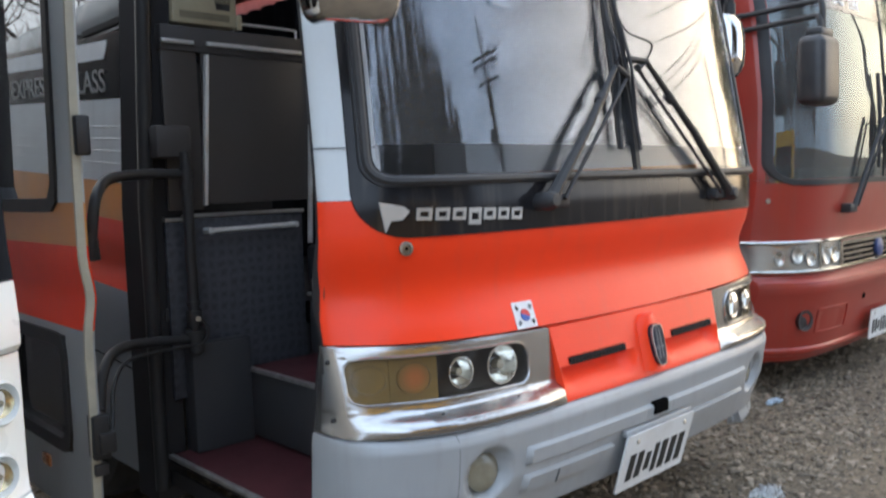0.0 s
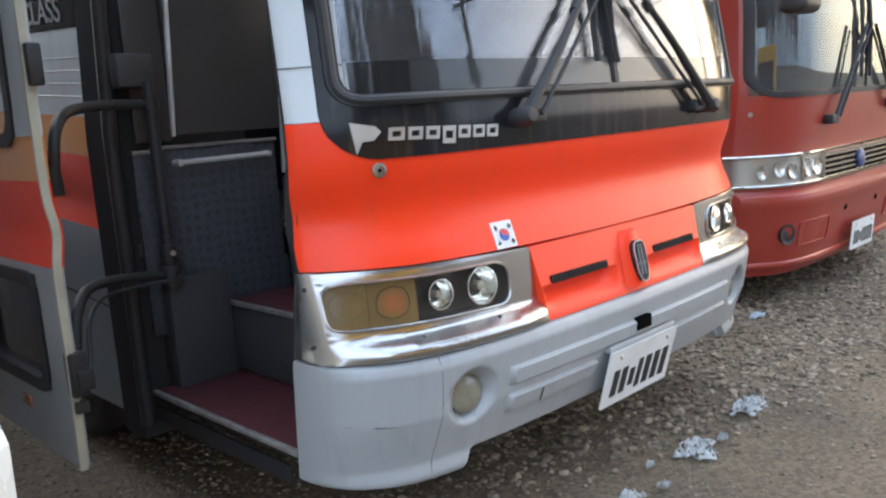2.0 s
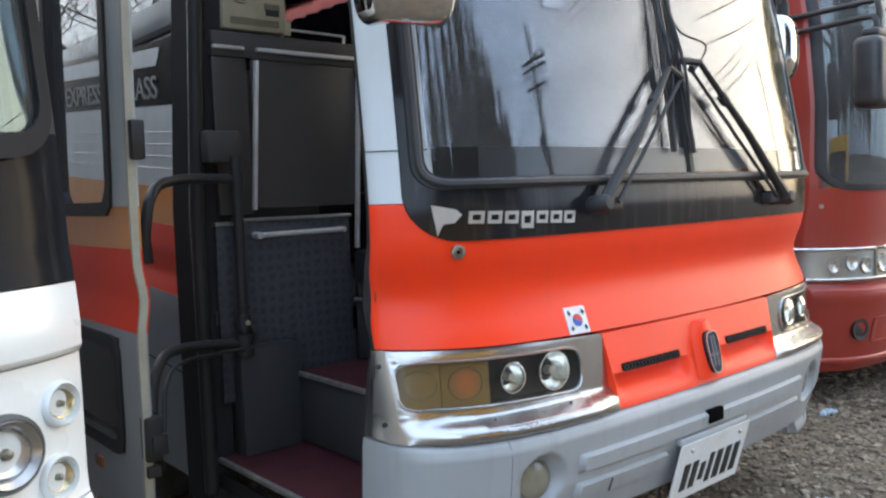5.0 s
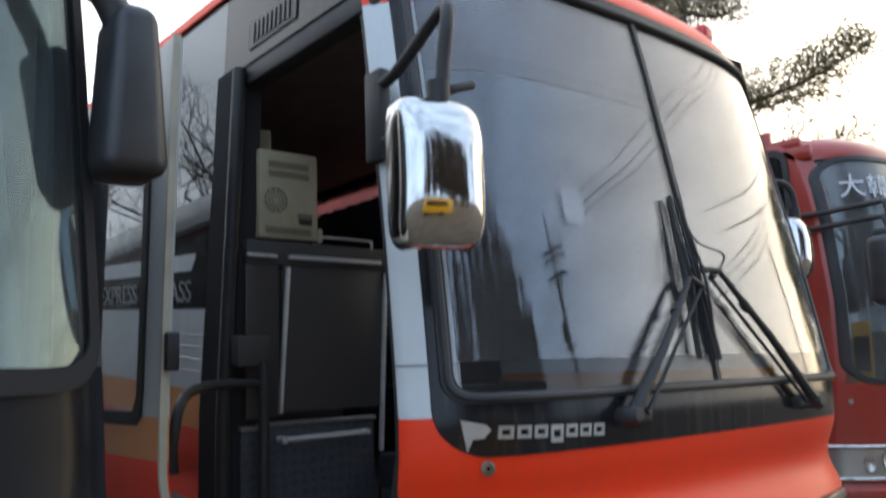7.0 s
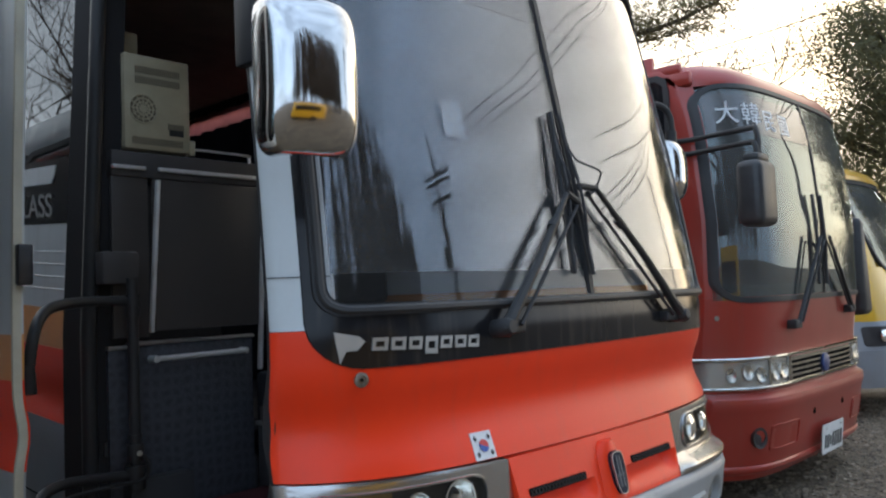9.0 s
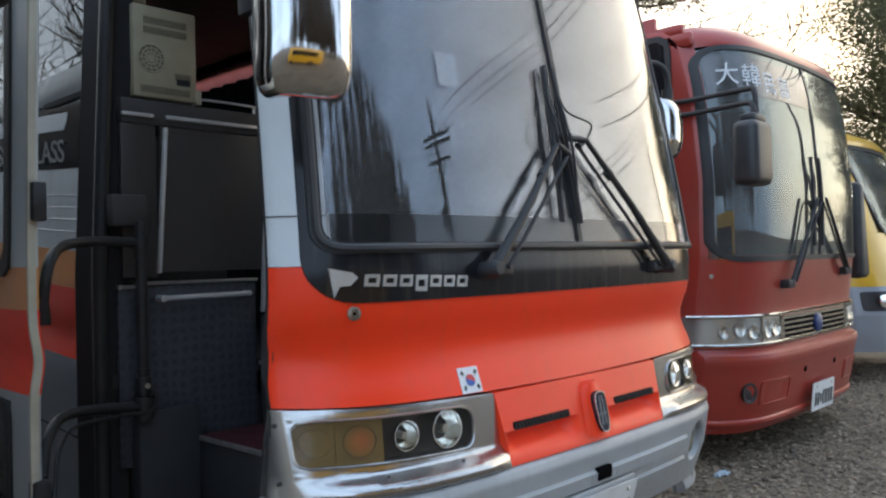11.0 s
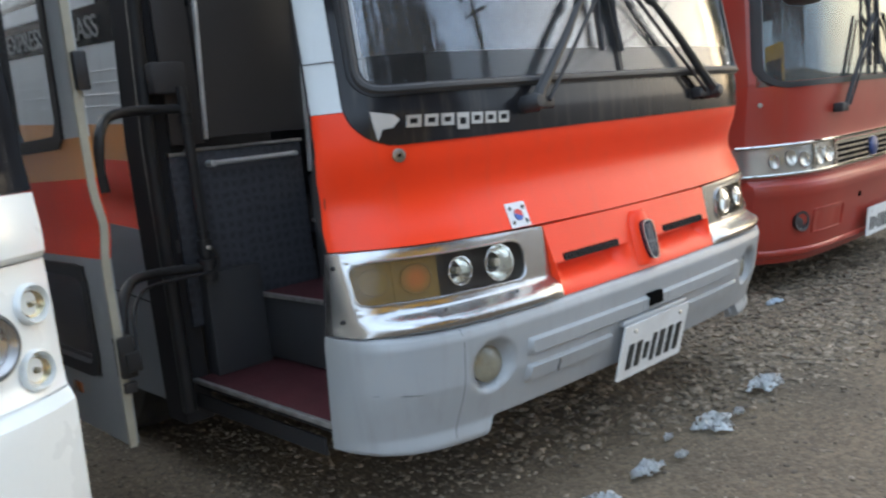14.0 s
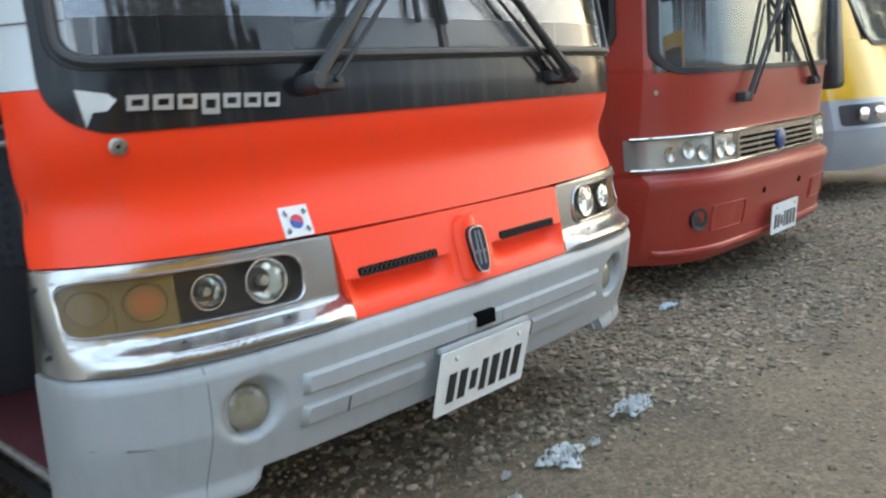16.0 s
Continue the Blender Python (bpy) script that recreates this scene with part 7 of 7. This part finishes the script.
def leaf_cards(rng, centres, per, size, spread, slim=0.30):
    verts, faces = [], []
    for c in centres:
        for _ in range(per):
            p = Vector(c) + Vector((rng.gauss(0, spread), rng.gauss(0, spread), rng.gauss(0, spread * 0.6)))
            d = Vector((rng.uniform(-1, 1), rng.uniform(-1, 1), rng.uniform(-0.4, 0.8))).normalized()
            s = d.orthogonal().normalized()
            L, W = size * rng.uniform(0.6, 1.35), size * rng.uniform(slim * 0.35, slim)
            b = len(verts)
            verts += [tuple(p - s * W * 0.2), tuple(p + d * L * 0.5 - s * W), tuple(p + d * L), tuple(p + d * L * 0.5 + s * W)]
            faces.append((b, b + 1, b + 2, b + 3))
    return verts, faces


def crown(name, data, m, parent, lab=""):
    me = bpy.data.meshes.new(name)
    me.from_pydata(data[0], [], data[1])
    me.materials.append(m)
    o = new(name, me)
    o.parent = parent
    if lab:
        o["label"] = lab
    return o


def pine(x, y, h, seed, lean=(0, 0), reach=0.42, rows=9):
    rng = random.Random(seed)
    t = thing("tree", "old pine tree with layered dark needle clumps", "tree", (x, y, 0), "pines behind the coaches")
    top = Vector((lean[0], lean[1], h))
    trunk = smooth_path([(0, 0, -0.1), (lean[0] * 0.2, lean[1] * 0.2, h * 0.35), (lean[0] * 0.6, lean[1] * 0.7, h * 0.7), top], 5)
    part("trunk", tube(trunk, 0.26, 9, None, 0.05), M_BARK, t)
    bm = bmesh.new()
    cs = []
    for k in range(rows):
        z = h * (0.42 + 0.58 * k / (rows - 1))
        i = min(range(len(trunk)), key=lambda q: abs(trunk[q].z - z))
        for j in range(rng.randint(3, 4)):
            a = rng.uniform(0, 6.28)
            L = h * reach * (1.15 - 0.8 * (z / h - 0.42) / 0.58) * rng.uniform(0.6, 1.0)
            d = Vector((math.cos(a), math.sin(a), 0.12))
            pts = smooth_path([trunk[i], trunk[i] + d * L * 0.5 + Vector((0, 0, -0.05 * L)), trunk[i] + d * L + Vector((0, 0, 0.05 * L))], 4)
            tube(pts, 0.06, 5, bm, 0.015)
            for s in range(3, len(pts)):
                for _ in range(3):
                    off = Vector((rng.uniform(-1, 1), rng.uniform(-1, 1), 0)) * L * 0.16
                    cs.append(pts[s] + off + Vector((0, 0, rng.uniform(-0.2, 0.55))))
                    tube([pts[s], cs[-1]], 0.014, 3, bm, 0.006)
    # one long limb swept out over the coaches
    i = min(range(len(trunk)), key=lambda q: abs(trunk[q].z - h * 0.66))
    d = Vector((0.56, -0.83, 0.02))
    pts = smooth_path([trunk[i], trunk[i] + d * 1.6 + Vector((0, 0, -0.1)), trunk[i] + d * 3.0 + Vector((0, 0, 0.25)), trunk[i] + d * 4.5 + Vector((0, 0, 0.95))], 6)
    tube(pts, 0.09, 6, bm, 0.02)
    for p in pts[4:]:
        for _ in range(4):
            cs.append(p + Vector((rng.gauss(0, 0.55), rng.gauss(0, 0.55), rng.uniform(-0.15, 0.75))))
            tube([p, cs[-1]], 0.014, 3, bm, 0.006)
    part("branchwork", bm, M_BARK, t, "dark crooked limbs")
    crown("crown", leaf_cards(rng, cs, 92, 0.17, 0.24, 0.20), M_NEEDLE, t, "dark green needle clumps")


def evergreen(x, y, h, w, seed):
    rng = random.Random(seed)
    t = thing("tree", "dense dark evergreen tree beyond the yellow bus", "tree", (x, y, 0))
    part("trunk", tube([(0, 0, -0.1), (0.1, 0, h * 0.4), (0, 0, h * 0.9)], 0.2, 8, None, 0.03), M_BARK, t)
    bm = bmesh.new()
    cs = []
    for k in range(230):
        z = h * rng.uniform(0.12, 1.0)
        a = rng.uniform(0, 6.28)
        L = w * math.sqrt(max(0.05, 1 - ((z / h - 0.5) / 0.52) ** 2)) * rng.uniform(0.55, 1.05)
        e = Vector((math.cos(a) * L, math.sin(a) * L, z + 0.15 * L))
        if k % 2 == 0:
            tube([(0, 0, z * 0.85), e], 0.035, 4, bm, 0.01)
        for s in (0.5, 0.7, 0.85, 1.0):
            cs.append(Vector((0, 0, z * 0.85)).lerp(e, s) + Vector((rng.gauss(0, 0.15), rng.gauss(0, 0.15), rng.gauss(0, 0.15))))
    part("branchwork", bm, M_BARK, t)
    crown("crown", leaf_cards(rng, cs, 120, 0.085, 0.27), M_LEAF, t, "dense small dark leaves")


def bare_tree(x, y, h, seed, lab="bare tree with fine brown twigs"):
    rng = random.Random(seed)
    t = thing("tree", lab, "tree", (x, y, 0), "bare trees behind the coaches")
    part("trunk", tube([(0, 0, -0.1), (0.1, 0.05, h * 0.3), (0, 0, h * 0.6)], 0.17, 8, None, 0.06), M_BARK, t)
    bm = bmesh.new()
    for k in range(9):
        a = rng.uniform(0, 6.28)
        branchy(rng, bm, (0, 0, h * rng.uniform(0.3, 0.6)), (math.cos(a), math.sin(a), 0.6), h * 0.3, 0.06, 4, 0.6, 0.15, 3, 0.007)
    part("bare_crown", bm, M_TWIG, t, "fine bare twigs")


pine(14.3, 10.2, 12.5, 3, (1.0, -0.8))
evergreen(14.6, 2.1, 6.9, 2.4, 5)
evergreen(17.0, -0.5, 7.2, 2.6, 6)
bare_tree(13.5, 6.6, 7.2, 11)
bare_tree(17.5, 7.6, 8.0, 12)
bare_tree(10.5, 11.0, 7.5, 13)
bare_tree(-10, 9.0, 8.5, 16)
bare_tree(-9, 3.0, 8.0, 17)
bare_tree(-7.5, 13.0, 9.0, 18)
bare_tree(-11.5, 13.5, 9.5, 19)
bare_tree(-6.0, 18.0, 9.5, 20)
bare_tree(-14.0, 6.0, 9.0, 21)
# trees across the yard, in front of the coaches
for k, (a, d, h) in enumerate(((-116, 18, 8.5), (-110, 17, 11.0), (-104, 18, 12.5), (-98, 17, 12.8), (-92, 18, 14.0), (-86.5, 17, 13.6), (-82, 18, 13.0), (-78, 17, 11.6), (-74.5, 18, 11.4), (-71, 17, 10.0), (-68, 18, 9.6), (-65, 17.5, 8.4), (-62.5, 18, 7.4))):
    poplar(-0.7 + d * math.cos(radians(a)), d * math.sin(radians(a)), h, 40 + k)
    if k % 2:
        poplar(-0.7 + (d + 3) * math.cos(radians(a + 2)), (d + 3) * math.sin(radians(a + 2)), h - 0.3, 60 + k)


def utility_pole(x, y, h, arm_dir, plain=False):
    lab = "slim plain concrete pole across the yard" if plain else "concrete utility pole with crossarms, insulators and transformer"
    t = thing("utility_pole", lab, "pole", (x, y, 0))
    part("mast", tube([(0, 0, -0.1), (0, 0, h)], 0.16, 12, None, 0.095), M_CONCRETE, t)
    if plain:
        part("cap", lathe([(0.08, -0.04), (0.085, 0.0), (0.05, 0.03), (0, 0.04)], Matrix.Translation((0, 0, h)), 12), M_WIRE, t)
        return t
    c, s = math.cos(arm_dir), math.sin(arm_dir)
    for z, w in ((h - 1.25, 0.95), (h - 1.48, 0.95), (h - 2.05, 0.80)):
        part("crossarm", tube([(-c * w, -s * w, z), (c * w, s * w, z)], 0.056, 6), M_WIRE, t)
        for q in (-0.9, -0.45, 0.45, 0.9):
            part("insulator", lathe([(0.0, 0.0), (0.05, 0.0), (0.07, 0.05), (0.04, 0.08), (0.06, 0.14), (0.03, 0.22), (0, 0.24)], Matrix.Translation((c * w * q, s * w * q, z + (0.04 if z > h - 1.4 else -0.28))), 10), M_WIRE, t)
    part("transformer", lathe([(0, 0), (0.22, 0), (0.24, 0.08), (0.24, 0.50), (0.16, 0.58), (0, 0.60)], Matrix.Translation((0.22 * c, 0.22 * s, h - 4.05)), 16), M_WIRE, t)
    # down-leads and brackets under the upper arms
    for q in (-0.6, -0.2, 0.25, 0.65):
        part("down_lead", tube(smooth_path([(c * q, s * q, h - 1.45), (c * q * 1.1, s * q * 1.1, h - 1.8), (c * q * 0.5, s * q * 0.5, h - 2.2), (c * 0.12, s * 0.12, h - 3.2)], 4), 0.022, 4), M_WIRE, t)
    part("lower_bracket", tube([(-c * 0.35, -s * 0.35, h - 4.2), (c * 0.45, s * 0.45, h - 4.2)], 0.05, 6), M_WIRE, t)
    return t


PX, PY, PH = 9.2, -11.88, 9.4
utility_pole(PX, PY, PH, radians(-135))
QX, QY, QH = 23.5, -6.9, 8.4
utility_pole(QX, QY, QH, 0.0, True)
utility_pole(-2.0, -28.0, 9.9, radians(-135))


def cable(a, b, sag, label):
    a, b = Vector(a), Vector(b)
    pts = [a.lerp(b, k / 16) - Vector((0, 0, sag * 4 * (k / 16) * (1 - k / 16))) for k in range(17)]
    ob = link("cable", tube(pts, 0.016, 4), M_WIRE)
    tagged(ob, label, "cable", "overhead cables")


for q in (-0.8, 0.1, 0.8):
    cable((PX + q * 0.7, PY + q * -0.7, PH - 1.2), (31.4 + q, 15.7 - q, 20.5), 0.4, "overhead power cable rising from the pole")
    cable((PX + q * 0.4, PY + q * -0.4, PH - 5.15 + 0.35 * q), (17.2 + q * 0.5, 2.2, 9.4 + 0.55 * q), 1.1, "sagging overhead power cable beside the coaches")
cable((PX, PY, PH - 2.65), (-2.0, -28.0, 6.0), 0.8, "overhead cable between poles")
cable((22, 20, 8.0), (13, -6, 6.6), 0.5, "overhead cable behind the coaches")
cable((22, 20, 8.8), (13, -6, 7.3), 0.5, "overhead cable behind the coaches")


# yellow vehicle parked across the yard, mirrored in the chrome
def yellow_van(x, y, rz):
    v = thing("minibus", "yellow minibus parked across the yard", "minibus", (x, y, 0))
    v.rotation_euler = (0, 0, radians(rz))
    v.scale = (0.78, 0.78, 0.78)
    prof = [(-1.0, 0.45), (-1.0, 1.25), (-0.97, 1.5), (-0.90, 2.25), (-0.80, 2.38), (0.80, 2.38), (0.90, 2.25), (0.97, 1.5), (1.0, 1.25), (1.0, 0.45)]
    bm = bmesh.new()
    rings = []
    for yy, s in ((-2.6, 0.94), (-2.5, 1.0), (2.0, 1.0), (2.3, 0.98), (2.9, 0.95)):
        rings.append([bm.verts.new((px * s, yy, 0.45 + (pz - 0.45) * (1.0 if yy < 2.2 else (0.98 if yy < 2.5 else 0.47)))) for px, pz in prof])
    n = len(prof)
    for a, b in zip(rings, rings[1:]):
        for i in range(n):
            bm.faces.new((a[i], a[(i + 1) % n], b[(i + 1) % n], b[i]))
    bm.faces.new(rings[0][::-1])
    bm.faces.new(rings[-1])
    part("body", bm, M_YELLOW, v)
    part("windscreen_pane", sheet([[(-0.82, 2.93, 1.42), (0.82, 2.93, 1.42)], [(-0.76, 2.36, 2.20), (0.76, 2.36, 2.20)]], lambda p: p + Vector((0, -0.02, -0.02))), M_FRIT, v, "dark windscreen")
    part("bumper", box((-0.98, 2.75, 0.40), (0.98, 2.98, 0.68), 0.05), M_PLASTIC, v)
    for s in (-1, 1):
        part("headlamp", lathe([(0, 0), (0.11, 0), (0.10, 0.03), (0, 0.05)], facing((s * 0.72, 2.88, 0.88), (0, 1, 0)), 16), M_REFLECT, v)
        part("side_window", box((s * 0.955 - 0.02, -2.2, 1.5), (s * 0.955 + 0.02, 1.7, 2.1), 0.01), M_FRIT, v)
        for yy in (-1.7, 1.75):
            part("wheel", lathe([(0.0, -0.09), (0.34, -0.09), (0.36, 0), (0.34, 0.09), (0.2, 0.10), (0, 0.06)], facing((s * 0.92, yy, 0.36), (s, 0, 0)), 24), M_TYRE, v)


yellow_van(-1.9, -5.9, 80)
